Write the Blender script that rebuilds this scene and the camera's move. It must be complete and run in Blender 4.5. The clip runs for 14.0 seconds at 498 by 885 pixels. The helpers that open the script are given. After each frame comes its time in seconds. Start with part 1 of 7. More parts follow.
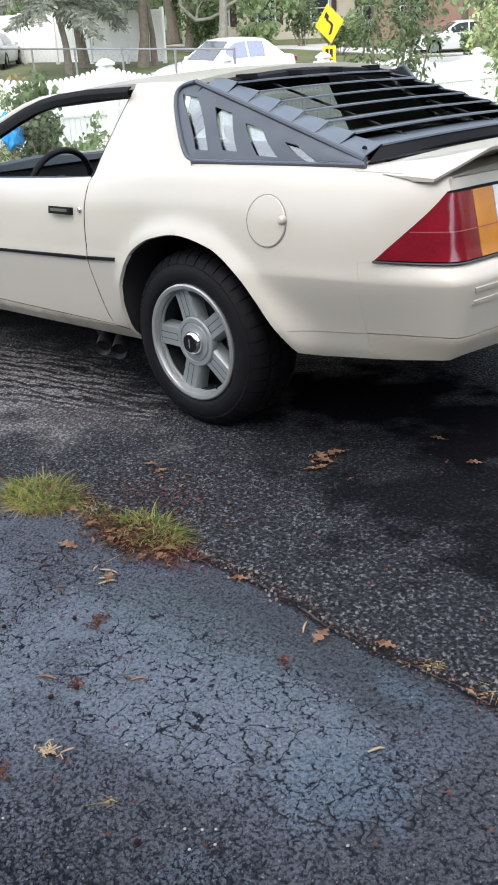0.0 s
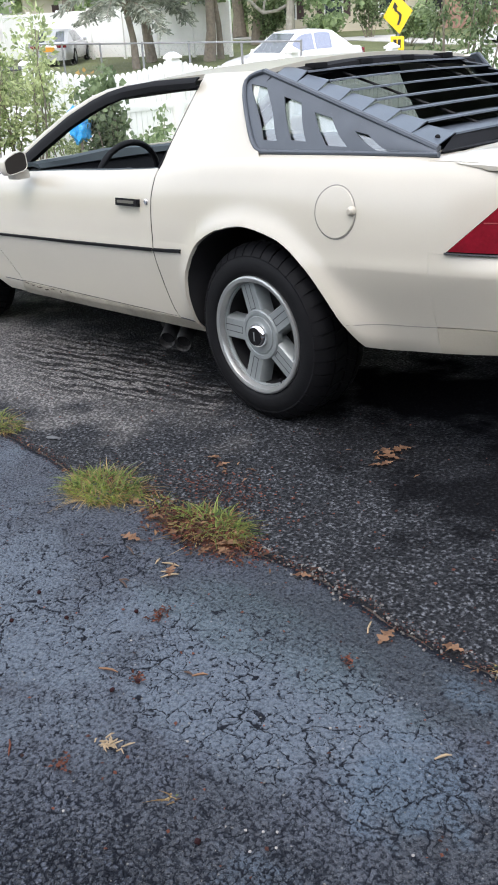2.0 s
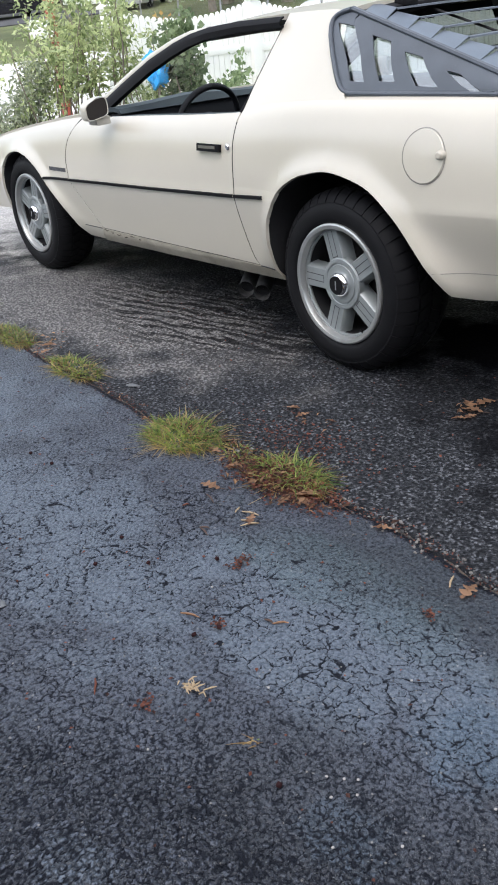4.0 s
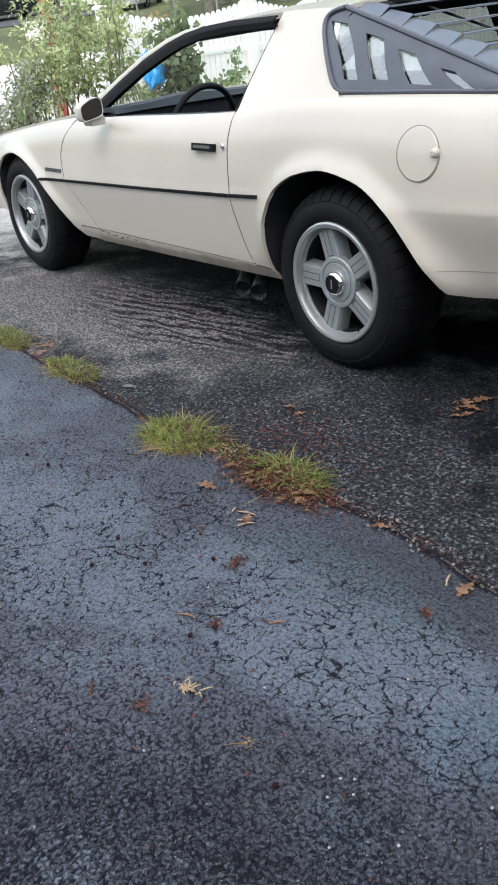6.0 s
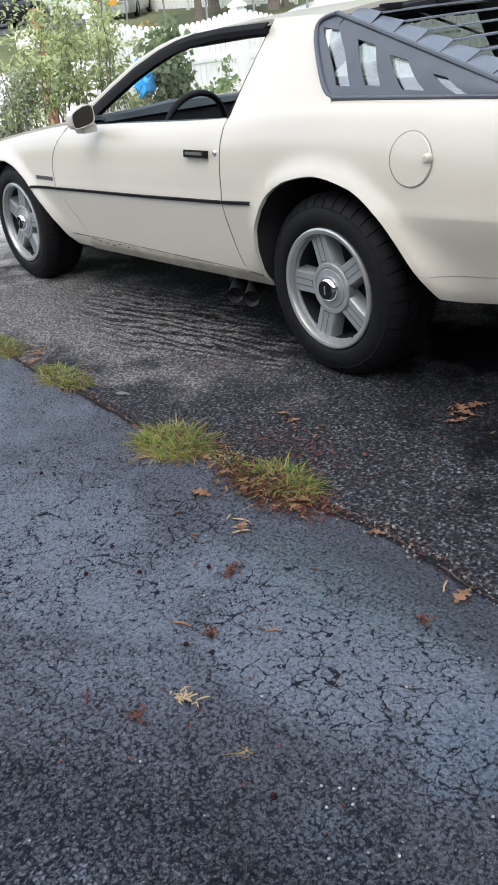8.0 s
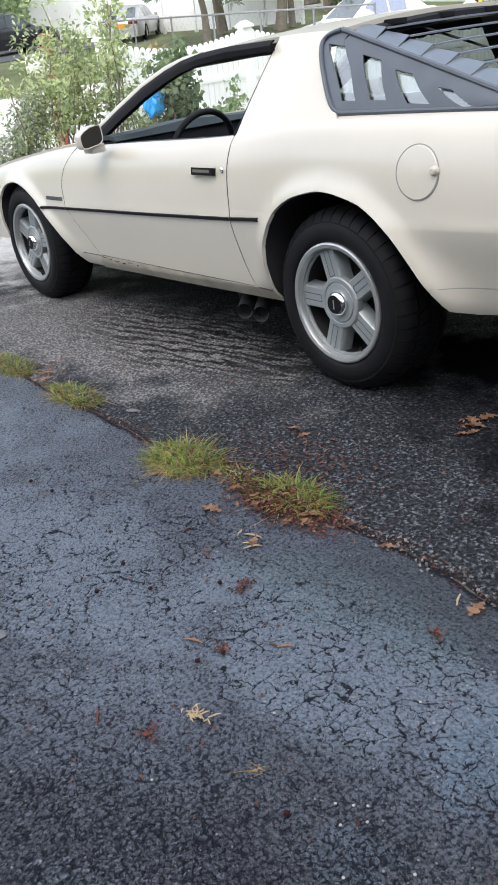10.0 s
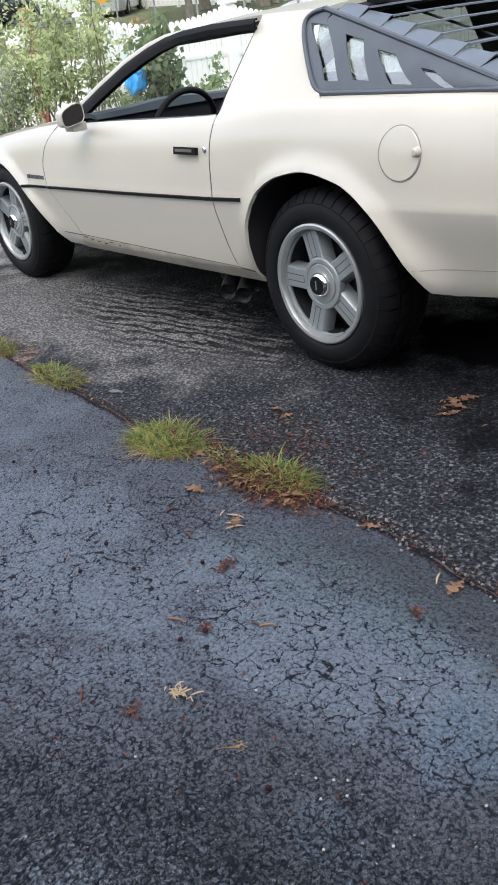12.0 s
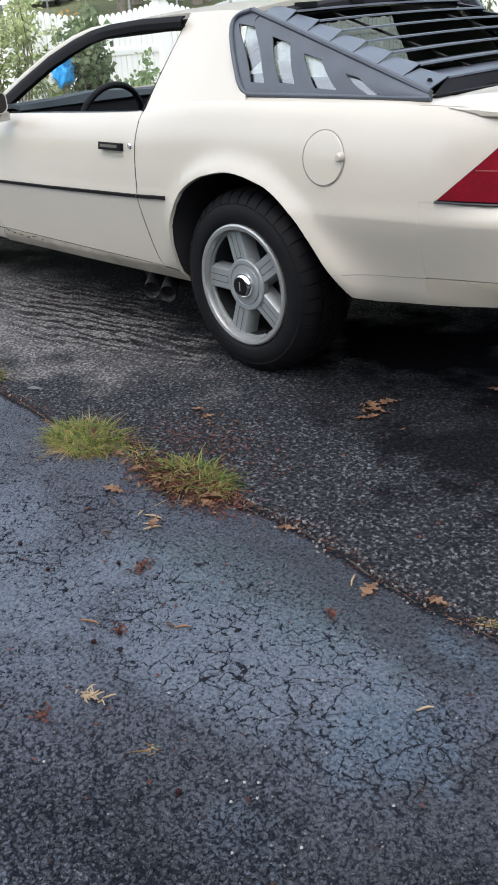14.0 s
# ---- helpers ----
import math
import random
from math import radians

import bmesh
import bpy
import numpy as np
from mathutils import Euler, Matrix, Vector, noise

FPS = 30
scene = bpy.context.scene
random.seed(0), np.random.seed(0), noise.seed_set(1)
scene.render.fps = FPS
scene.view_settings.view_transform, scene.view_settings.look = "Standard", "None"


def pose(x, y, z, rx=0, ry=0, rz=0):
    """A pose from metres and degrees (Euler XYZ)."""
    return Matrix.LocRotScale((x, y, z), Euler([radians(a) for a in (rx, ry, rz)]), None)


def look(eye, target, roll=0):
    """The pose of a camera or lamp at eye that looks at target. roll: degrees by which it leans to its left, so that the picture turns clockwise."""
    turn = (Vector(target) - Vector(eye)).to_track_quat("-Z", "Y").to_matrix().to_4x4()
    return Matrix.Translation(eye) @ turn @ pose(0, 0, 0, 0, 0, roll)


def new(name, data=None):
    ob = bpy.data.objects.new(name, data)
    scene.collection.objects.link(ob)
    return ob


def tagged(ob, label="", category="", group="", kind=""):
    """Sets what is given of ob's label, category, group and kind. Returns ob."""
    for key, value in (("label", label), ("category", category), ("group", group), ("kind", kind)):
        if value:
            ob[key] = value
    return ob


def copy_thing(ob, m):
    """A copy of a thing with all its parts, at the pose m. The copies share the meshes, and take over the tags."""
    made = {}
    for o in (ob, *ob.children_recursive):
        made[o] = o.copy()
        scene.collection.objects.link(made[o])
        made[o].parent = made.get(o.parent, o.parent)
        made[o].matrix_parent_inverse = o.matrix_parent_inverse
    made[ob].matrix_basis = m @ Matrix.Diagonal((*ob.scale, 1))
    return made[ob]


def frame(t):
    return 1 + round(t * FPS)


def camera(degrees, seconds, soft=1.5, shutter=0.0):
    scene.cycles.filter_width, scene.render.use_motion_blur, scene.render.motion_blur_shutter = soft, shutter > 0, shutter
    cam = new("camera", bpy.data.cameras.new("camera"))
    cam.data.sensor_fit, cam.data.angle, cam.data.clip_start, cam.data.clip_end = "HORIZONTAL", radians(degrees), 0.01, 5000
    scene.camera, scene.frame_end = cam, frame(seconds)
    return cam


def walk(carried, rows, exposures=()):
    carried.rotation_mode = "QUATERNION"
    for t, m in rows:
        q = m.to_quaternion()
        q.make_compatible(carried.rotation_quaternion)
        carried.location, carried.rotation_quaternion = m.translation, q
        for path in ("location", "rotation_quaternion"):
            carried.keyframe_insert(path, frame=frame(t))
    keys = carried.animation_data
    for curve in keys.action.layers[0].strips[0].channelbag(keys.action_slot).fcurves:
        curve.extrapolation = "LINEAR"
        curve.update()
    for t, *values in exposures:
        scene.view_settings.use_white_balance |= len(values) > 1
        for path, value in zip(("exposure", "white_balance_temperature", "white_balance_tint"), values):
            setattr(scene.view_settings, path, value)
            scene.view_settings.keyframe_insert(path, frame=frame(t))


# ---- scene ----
# ---------------------------------------------------------------- camera
cam = camera(31.2, 14.0, soft=1.8)
# The drive falls gently towards the street: SLOPE lays the level plan of car and drive onto it.
SLOPE = Vector((0, 0, 1)).rotation_difference(Vector((-0.0615, 0.0341, 1.0))).to_matrix().to_4x4()
PATH = [
    (0, (2.413, -3.019, 1.246), (1.101, -1.719, 0.479), -3.9),
    (0.5, (2.419, -3.006, 1.222), (1.092, -1.701, 0.488), -4.4),
    (1, (2.407, -3.021, 1.225), (1.016, -1.816, 0.441), -5.9),
    (1.5, (2.391, -3.008, 1.227), (0.965, -1.822, 0.479), -3.6),
    (2, (2.378, -3.005, 1.234), (0.976, -1.805, 0.464), -4.6),
    (2.5, (2.367, -3.016, 1.219), (0.94, -1.901, 0.369), -6.7),
    (3, (2.347, -3.027, 1.227), (0.879, -1.971, 0.373), -6.0),
    (5.5, (2.353, -3.014, 1.229), (0.878, -1.973, 0.368), -5.7),
    (6, (2.354, -3.011, 1.226), (0.88, -1.966, 0.368), -6.2),
    (6.5, (2.365, -3.003, 1.226), (0.888, -1.954, 0.377), -7.6),
    (7, (2.355, -3.006, 1.231), (0.885, -1.949, 0.381), -6.7),
    (7.5, (2.339, -3.011, 1.226), (0.87, -1.954, 0.375), -6.3),
    (9.8, (2.354, -2.992, 1.206), (0.874, -1.905, 0.414), -7.4),
    (10, (2.342, -2.999, 1.208), (0.845, -1.946, 0.402), -7.4),
    (10.5, (2.33, -2.994, 1.209), (0.815, -1.982, 0.384), -6.4),
    (11, (2.338, -2.997, 1.209), (0.816, -2.007, 0.37), -6.2),
    (11.5, (2.35, -2.998, 1.213), (0.847, -1.982, 0.371), -6.5),
    (12, (2.353, -3.004, 1.216), (0.891, -1.937, 0.365), -7.0),
    (12.5, (2.354, -3.004, 1.214), (0.902, -1.924, 0.362), -7.3),
    (13, (2.349, -3.006, 1.211), (0.899, -1.924, 0.357), -7.3),
    (13.5, (2.345, -3.008, 1.214), (0.902, -1.92, 0.357), -6.2),
    (14, (2.359, -2.984, 1.214), (1.005, -1.794, 0.348), -3.9),
]
walk(cam, [(t, SLOPE @ look(eye, target, roll)) for t, eye, target, roll in PATH], exposures=[(0.0, 1.50), (0.5, 1.37), (1.0, 1.44), (1.5, 1.50), (3.0, 1.43), (6.5, 1.41), (11.0, 1.45), (14.0, 1.38)])

# ---------------------------------------------------------------- light: a bright overcast sky, the sun behind thin cloud
world = bpy.data.worlds.new("sky")
scene.world = world
world.use_nodes = True
wn = world.node_tree.nodes
sky = wn.new("ShaderNodeTexSky")
sky.sky_type, sky.sun_disc = "NISHITA", False
sky.sun_elevation, sky.sun_rotation = radians(67), radians(151)
sky.dust_density, sky.air_density = 2.4, 1.0
wn["Background"].inputs["Strength"].default_value = 0.15
cloud_veil = wn.new("ShaderNodeHueSaturation")  # thin cloud takes the blue out of the sky
cloud_veil.inputs["Saturation"].default_value = 0.66
world.node_tree.links.new(sky.outputs[0], cloud_veil.inputs["Color"])
world.node_tree.links.new(cloud_veil.outputs[0], wn["Background"].inputs["Color"])
sun_data = bpy.data.lights.new("sun", "SUN")
sun_data.energy, sun_data.angle, sun_data.color = 1.2, radians(160), (1.0, 0.99, 0.985)
sun = new("sun", sun_data)
sun.matrix_world = look((2.0, -3.7, 10), (0, 0, 0))

# ---------------------------------------------------------------- materials
def mat(name, base, rough=0.6, metal=0.0, vary=0.12, scale=6.0, fine=90.0, bump=0.0, coat=0.0, spec=0.5, second=None, island=False):
    """A surface with cloudy and grainy variation of colour, roughness and relief, in metres."""
    m = bpy.data.materials.new(name)
    m.use_nodes = True
    nt = m.node_tree
    nd, ln, b = nt.nodes, nt.links, nt.nodes["Principled BSDF"]
    b.inputs["Roughness"].default_value, b.inputs["Metallic"].default_value = rough, metal
    b.inputs["Coat Weight"].default_value, b.inputs["Specular IOR Level"].default_value = coat, spec
    b.inputs["Coat Roughness"].default_value = 0.12
    co = nd.new("ShaderNodeTexCoord")
    big, small = nd.new("ShaderNodeTexNoise"), nd.new("ShaderNodeTexNoise")
    big.inputs["Scale"].default_value, big.inputs["Detail"].default_value = scale, 5
    small.inputs["Scale"].default_value, small.inputs["Detail"].default_value = fine, 3
    for n in (big, small):
        ln.new(co.outputs["Object"], n.inputs["Vector"])
    ramp = nd.new("ShaderNodeMixRGB")
    ramp.inputs[1].default_value = (*[c * (1 - vary) for c in base], 1)
    ramp.inputs[2].default_value = (*(second or [min(1, c * (1 + vary)) for c in base]), 1)
    fac = nd.new("ShaderNodeMath")
    fac.operation = "MULTIPLY_ADD"
    ln.new(small.outputs["Fac"], fac.inputs[0])
    fac.inputs[1].default_value = 0.6
    sub = nd.new("ShaderNodeMath")
    sub.operation = "MULTIPLY_ADD"
    sub.inputs[1].default_value, sub.inputs[2].default_value = 1.4, -0.55
    ln.new(big.outputs["Fac"], sub.inputs[0])
    ln.new(sub.outputs[0], fac.inputs[2])
    last = fac.outputs[0]
    if island:
        geo, add = nd.new("ShaderNodeNewGeometry"), nd.new("ShaderNodeMath")
        add.operation = "MULTIPLY_ADD"
        ln.new(geo.outputs["Random Per Island"], add.inputs[0])
        add.inputs[1].default_value = 0.9
        sh = nd.new("ShaderNodeMath")
        sh.operation = "SUBTRACT"
        ln.new(last, sh.inputs[0])
        sh.inputs[1].default_value = 0.45
        ln.new(sh.outputs[0], add.inputs[2])
        last = add.outputs[0]
    cl = nd.new("ShaderNodeClamp")
    ln.new(last, cl.inputs[0])
    ln.new(cl.outputs[0], ramp.inputs[0])
    ln.new(ramp.outputs[0], b.inputs["Base Color"])
    if bump:
        bp = nd.new("ShaderNodeBump")
        bp.inputs["Strength"].default_value, bp.inputs["Distance"].default_value = 0.6, bump
        ln.new(small.outputs["Fac"], bp.inputs["Height"])
        ln.new(bp.outputs[0], b.inputs["Normal"])
    return m


def glass_mat(name, tint, rough=0.02, gloss=0.35, base=0.015):
    m = bpy.data.materials.new(name)
    m.use_nodes = True
    nt = m.node_tree
    nt.nodes.remove(nt.nodes["Principled BSDF"])
    out = nt.nodes["Material Output"]
    tr, gl, mx, fr = (nt.nodes.new(k) for k in ("ShaderNodeBsdfTransparent", "ShaderNodeBsdfGlossy", "ShaderNodeMixShader", "ShaderNodeLayerWeight"))
    tr.inputs[0].default_value, gl.inputs["Roughness"].default_value, fr.inputs["Blend"].default_value = (*tint, 1), rough, 0.5
    pw, ma = nt.nodes.new("ShaderNodeMath"), nt.nodes.new("ShaderNodeMath")
    pw.operation, ma.operation = "POWER", "MULTIPLY_ADD"
    pw.inputs[1].default_value, ma.inputs[1].default_value, ma.inputs[2].default_value = 5.0, gloss, base
    nt.links.new(fr.outputs["Facing"], pw.inputs[0])
    nt.links.new(pw.outputs[0], ma.inputs[0])
    nt.links.new(ma.outputs[0], mx.inputs[0])
    nt.links.new(tr.outputs[0], mx.inputs[1])
    nt.links.new(gl.outputs[0], mx.inputs[2])
    nt.links.new(mx.outputs[0], out.inputs[0])
    return m


PAINT = mat("cream_paint", (0.438, 0.408, 0.342), 0.30, vary=0.05, scale=2.5, fine=300, coat=0.4)
BLACK_TRIM = mat("black_rubber_trim", (0.007, 0.007, 0.008), 0.75, spec=0.12, vary=0.3, fine=200, bump=0.0006)
LOUVRE = mat("weathered_black_plastic", (0.050, 0.059, 0.072), 0.34, vary=0.25, scale=9, fine=250, bump=0.0004)
RUBBER = mat("tyre_rubber", (0.007, 0.007, 0.008), 0.60, spec=0.13, vary=0.3, scale=14, fine=220, bump=0.0008)
ALLOY = mat("dull_alloy", (0.245, 0.265, 0.265), 0.42, 0.35, vary=0.12, scale=20, fine=260)
ALLOY_LIP = mat("polished_alloy", (0.37, 0.375, 0.365), 0.36, 0.7, vary=0.08, scale=20, fine=260)
BRONZE = mat("dark_bronze", (0.085, 0.078, 0.062), 0.4, 0.3, vary=0.2)
CHROME = mat("chrome", (0.75, 0.75, 0.76), 0.12, 1.0, vary=0.05)
DARK = mat("underbody_and_shade_black", (0.006, 0.006, 0.007), 0.8, vary=0.4, scale=8)
GROOVE = mat("dark_groove", (0.05, 0.05, 0.055), 0.6, vary=0.2)
RED_LENS = mat("red_lens", (0.155, 0.004, 0.012), 0.10, vary=0.35, scale=16, fine=120, coat=0.8)
AMBER_LENS = mat("amber_lens", (0.44, 0.165, 0.018), 0.12, vary=0.15, scale=16, fine=120, coat=0.8)
WHITE_LENS = mat("white_lens", (0.6, 0.6, 0.62), 0.12, vary=0.1, coat=0.8)
INTERIOR = mat("charcoal_vinyl", (0.014, 0.015, 0.018), 0.65, spec=0.2, vary=0.2, bump=0.0005)
DASH = mat("grey_dash_vinyl", (0.026, 0.037, 0.042), 0.6, spec=0.3, vary=0.15, bump=0.0005)
RUST = mat("dull_exhaust_steel", (0.078, 0.077, 0.078), 0.6, 0.4, vary=0.4, scale=30)
CHIP = mat("rust_chip_brown", (0.045, 0.030, 0.022), 0.85, vary=0.4, scale=40)
MIRROR = mat("mirror_glass", (0.36, 0.36, 0.36), 0.02, 1.0, vary=0.01)
CLEAR = glass_mat("clear_glass", (0.95, 0.97, 0.96), gloss=0.12)
DIRTY_PAINT = mat("road_stained_cream_paint", (0.30, 0.27, 0.215), 0.5, vary=0.22, scale=9, fine=120, second=(0.47, 0.43, 0.35))
VALANCE_PAINT = mat("grimy_shaded_cream_paint", (0.412, 0.376, 0.300), 0.42, vary=0.10, scale=6, fine=200)
QUARTER = glass_mat("quarter_glass", (0.62, 0.67, 0.66), gloss=0.8, base=0.22)
FAINT_GAP = mat("flap_gap_grey", (0.24, 0.23, 0.21), 0.6, vary=0.2)
HATCH = glass_mat("dark_hatch_glass", (0.22, 0.25, 0.24), gloss=0.45)
LENS_RIB = mat("pale_lens_rib", (0.26, 0.06, 0.06), 0.2, vary=0.2, coat=0.6)


# ---------------------------------------------------------------- mesh tools
def true_up(bm):
    """The coupe's plan was drawn level and upright: a slight rake and stretch bring it true."""
    for v in bm.verts:
        x, z = v.co.x, v.co.z
        v.co.x = 0.0113 + 0.99 * x - 0.0474 * z + 0.0321 * x * z
        v.co.z = -0.0161 - 0.0054 * x + 1.0339 * z + 0.0108 * x * z


def finish(name, bm, material, parent=None, label="", smooth=35, flat=False):
    top = parent
    while top is not None and top.parent is not None and not top.name.startswith("wheel"):
        top = top.parent
    if top is not None and top.name == "sports_coupe":
        true_up(bm)
    me = bpy.data.meshes.new(name)
    if not flat:
        for f in bm.faces:
            f.smooth = True
    bm.to_mesh(me)
    bm.free()
    if not flat:
        me.set_sharp_from_angle(angle=radians(smooth))
    for k in material if isinstance(material, (list, tuple)) else (material,):
        me.materials.append(k)
    ob = new(name, me)
    ob.parent = parent
    if label:
        tagged(ob, label)
    return ob


part = finish


def empty(name, m, label, category, group="", kind=""):
    ob = new(name)
    ob.matrix_world = m
    return tagged(ob, label, category, group, kind)


def add_sheet(bm, rows, thick=0.0, close_u=False):
    """A sheet through rows of points, given a thickness inward (against its normals)."""
    g = [[Vector(p) for p in r] for r in rows]
    nu, nv = len(g), len(g[0])
    top = [[bm.verts.new(p) for p in r] for r in g]

    def nrm(i, j):
        a = g[min(i + 1, nu - 1)][j] - g[max(i - 1, 0)][j]
        b = g[i][min(j + 1, nv - 1)] - g[i][max(j - 1, 0)]
        n = a.cross(b)
        return n.normalized() if n.length > 1e-12 else Vector((0, 0, 0))

    def quad(a, b, c, d):
        vs = []
        for v in (a, b, c, d):
            if v not in vs:
                vs.append(v)
        if len(vs) > 2:
            try:
                bm.faces.new(vs)
            except ValueError:
                pass

    for i in range(nu - 1):
        for j in range(nv - 1):
            quad(top[i][j], top[i + 1][j], top[i + 1][j + 1], top[i][j + 1])
    if thick:
        low = [[bm.verts.new(g[i][j] - thick * nrm(i, j)) for j in range(nv)] for i in range(nu)]
        for i in range(nu - 1):
            for j in range(nv - 1):
                quad(low[i][j], low[i][j + 1], low[i + 1][j + 1], low[i + 1][j])
            quad(top[i][0], low[i][0], low[i + 1][0], top[i + 1][0])
            quad(top[i][-1], top[i + 1][-1], low[i + 1][-1], low[i][-1])
        for j in range(nv - 1):
            quad(top[0][j], top[0][j + 1], low[0][j + 1], low[0][j])
            quad(top[-1][j], low[-1][j], low[-1][j + 1], top[-1][j + 1])
    return bm


def sheet(rows, thick=0.0):
    return add_sheet(bmesh.new(), rows, thick)


def add_box(bm, lo, hi, m=None, bevel=0.0):
    c = [(a + b) / 2 for a, b in zip(lo, hi)]
    s = [b - a for a, b in zip(lo, hi)]
    base = Matrix.Translation(c) @ Matrix.Diagonal((*s, 1))
    r = bmesh.ops.create_cube(bm, size=1, matrix=(m @ base) if m else base)
    if bevel:
        es = list({e for v in r["verts"] for e in v.link_edges})
        bmesh.ops.bevel(bm, geom=es, offset=bevel, segments=2, affect="EDGES", profile=0.6)
    return bm


def box(lo, hi, m=None, bevel=0.0):
    return add_box(bmesh.new(), lo, hi, m, bevel)


def add_tube(bm, pts, radii, sides=8, caps=True):
    """A tapered tube along points."""
    pts = [Vector(p) for p in pts]
    if not isinstance(radii, (list, tuple)):
        radii = [radii] * len(pts)
    rings, ref = [], None
    for i, p in enumerate(pts):
        d = (pts[min(i + 1, len(pts) - 1)] - pts[max(i - 1, 0)]).normalized()
        if ref is None:
            ref = d.orthogonal().normalized()
        ref = (ref - d * ref.dot(d)).normalized()
        o = d.cross(ref)
        rings.append([bm.verts.new(p + radii[i] * (math.cos(a) * ref + math.sin(a) * o)) for a in [2 * math.pi * k / sides for k in range(sides)]])
    for a, b in zip(rings, rings[1:]):
        for k in range(sides):
            bm.faces.new((a[k], a[(k + 1) % sides], b[(k + 1) % sides], b[k]))
    if caps:
        bm.faces.new(rings[0][::-1])
        bm.faces.new(rings[-1])
    return bm


def tube(pts, radii, sides=8):
    return add_tube(bmesh.new(), pts, radii, sides)


def lathe(profile, segs=64, bm=None):
    """Turns a profile of (radius, y) round the y axis; a closed profile is given with its first point last."""
    bm = bm or bmesh.new()
    rings = [[bm.verts.new((r * math.cos(2 * math.pi * k / segs), y, r * math.sin(2 * math.pi * k / segs))) for k in range(segs)] for r, y in profile]
    for a, b in zip(rings, rings[1:]):
        for k in range(segs):
            bm.faces.new((a[k], a[(k + 1) % segs], b[(k + 1) % segs], b[k]))
    return bm


def interp(x, table):
    """Smooth interpolation through a short table of pairs."""
    xs, ys = [p[0] for p in table], [p[1] for p in table]
    if x <= xs[0]:
        return ys[0]
    if x >= xs[-1]:
        return ys[-1]
    i = max(k for k in range(len(xs) - 1) if xs[k] <= x)
    h = xs[i + 1] - xs[i]
    d = [(ys[k + 1] - ys[k]) / (xs[k + 1] - xs[k]) for k in range(len(xs) - 1)]

    def slope(k):
        if k == 0 or k == len(xs) - 1:
            return d[min(k, len(d) - 1)]
        return 0.0 if d[k - 1] * d[k] <= 0 else 2 * d[k - 1] * d[k] / (d[k - 1] + d[k])

    t = (x - xs[i]) / h
    return (2 * t**3 - 3 * t**2 + 1) * ys[i] + (t**3 - 2 * t**2 + t) * h * slope(i) + (3 * t**2 - 2 * t**3) * ys[i + 1] + (t**3 - t**2) * h * slope(i + 1)


def lin(x, table):
    return float(np.interp(x, [p[0] for p in table], [p[1] for p in table]))


def ground_z(x, y):
    """Height of the ground: the drive's slope, levelling out at the street and beyond, with a dip in the yards across it."""
    dip = 0.45 * math.exp(-((x + 21.9) ** 2 + (y - 36.5) ** 2) / 72)
    return 0.0615 * max(-8.0, min(6.0, x)) - 0.0341 * max(-8.0, min(5.0, y)) - dip

# ---------------------------------------------------------------- the sports coupe
# Its plan: x runs from nose (-) to tail (+), the rear axle at 0; s follows the flank, then wraps round the corners to the middle.
PLAN_X = [(-4.28, -3.72), (-3.93, -3.68), (-3.6, -3.57), (-3.35, -3.34), (-3.0, -3.0), (0.5, 0.5), (0.8, 0.8), (1.0, 0.998), (1.08, 1.07), (1.13, 1.105), (1.17, 1.122), (1.27, 1.135), (1.56, 1.16), (1.97, 1.17)]
PLAN_Y = [(-4.28, 0.0), (-3.93, 0.35), (-3.6, 0.70), (-3.35, 0.845), (-3.0, 0.893), (-2.565, 0.905), (-1.9, 0.905), (-1.0, 0.912), (0.0, 0.918), (0.5, 0.912), (0.8, 0.896), (1.0, 0.878), (1.08, 0.860), (1.13, 0.835), (1.17, 0.800), (1.27, 0.70), (1.56, 0.41), (1.97, 0.0)]
SHOULDER = [(-4.28, 0.56), (-3.6, 0.585), (-3.38, 0.62), (-3.0, 0.71), (-2.48, 0.785), (-1.88, 0.848), (-1.5, 0.868), (-0.55, 0.898), (-0.3, 0.925), (0.0, 0.935), (0.8, 0.93), (1.2, 0.915), (1.97, 0.915)]
ARCH_R = [(-0.345, 0.30), (-0.338, 0.386), (-0.321, 0.515), (-0.285, 0.58), (-0.244, 0.634), (-0.18, 0.675), (-0.111, 0.702), (0.021, 0.723), (0.177, 0.697), (0.307, 0.625), (0.406, 0.523), (0.519, 0.375)]
ARCH_F = [(-2.84, 0.33), (-2.815, 0.42), (-2.79, 0.504), (-2.77, 0.565), (-2.70, 0.628), (-2.62, 0.66), (-2.54, 0.671), (-2.43, 0.655), (-2.33, 0.615), (-2.237, 0.556), (-2.12, 0.44), (-2.01, 0.329), (-1.94, 0.272)]


def crease(s):
    """Height of the body's crease."""
    return lin(s, [(-3.6, 0.44), (-3.0, 0.52), (-2.3, 0.56), (-1.0, 0.585), (-0.3, 0.605), (0.6, 0.635), (1.2, 0.65)])


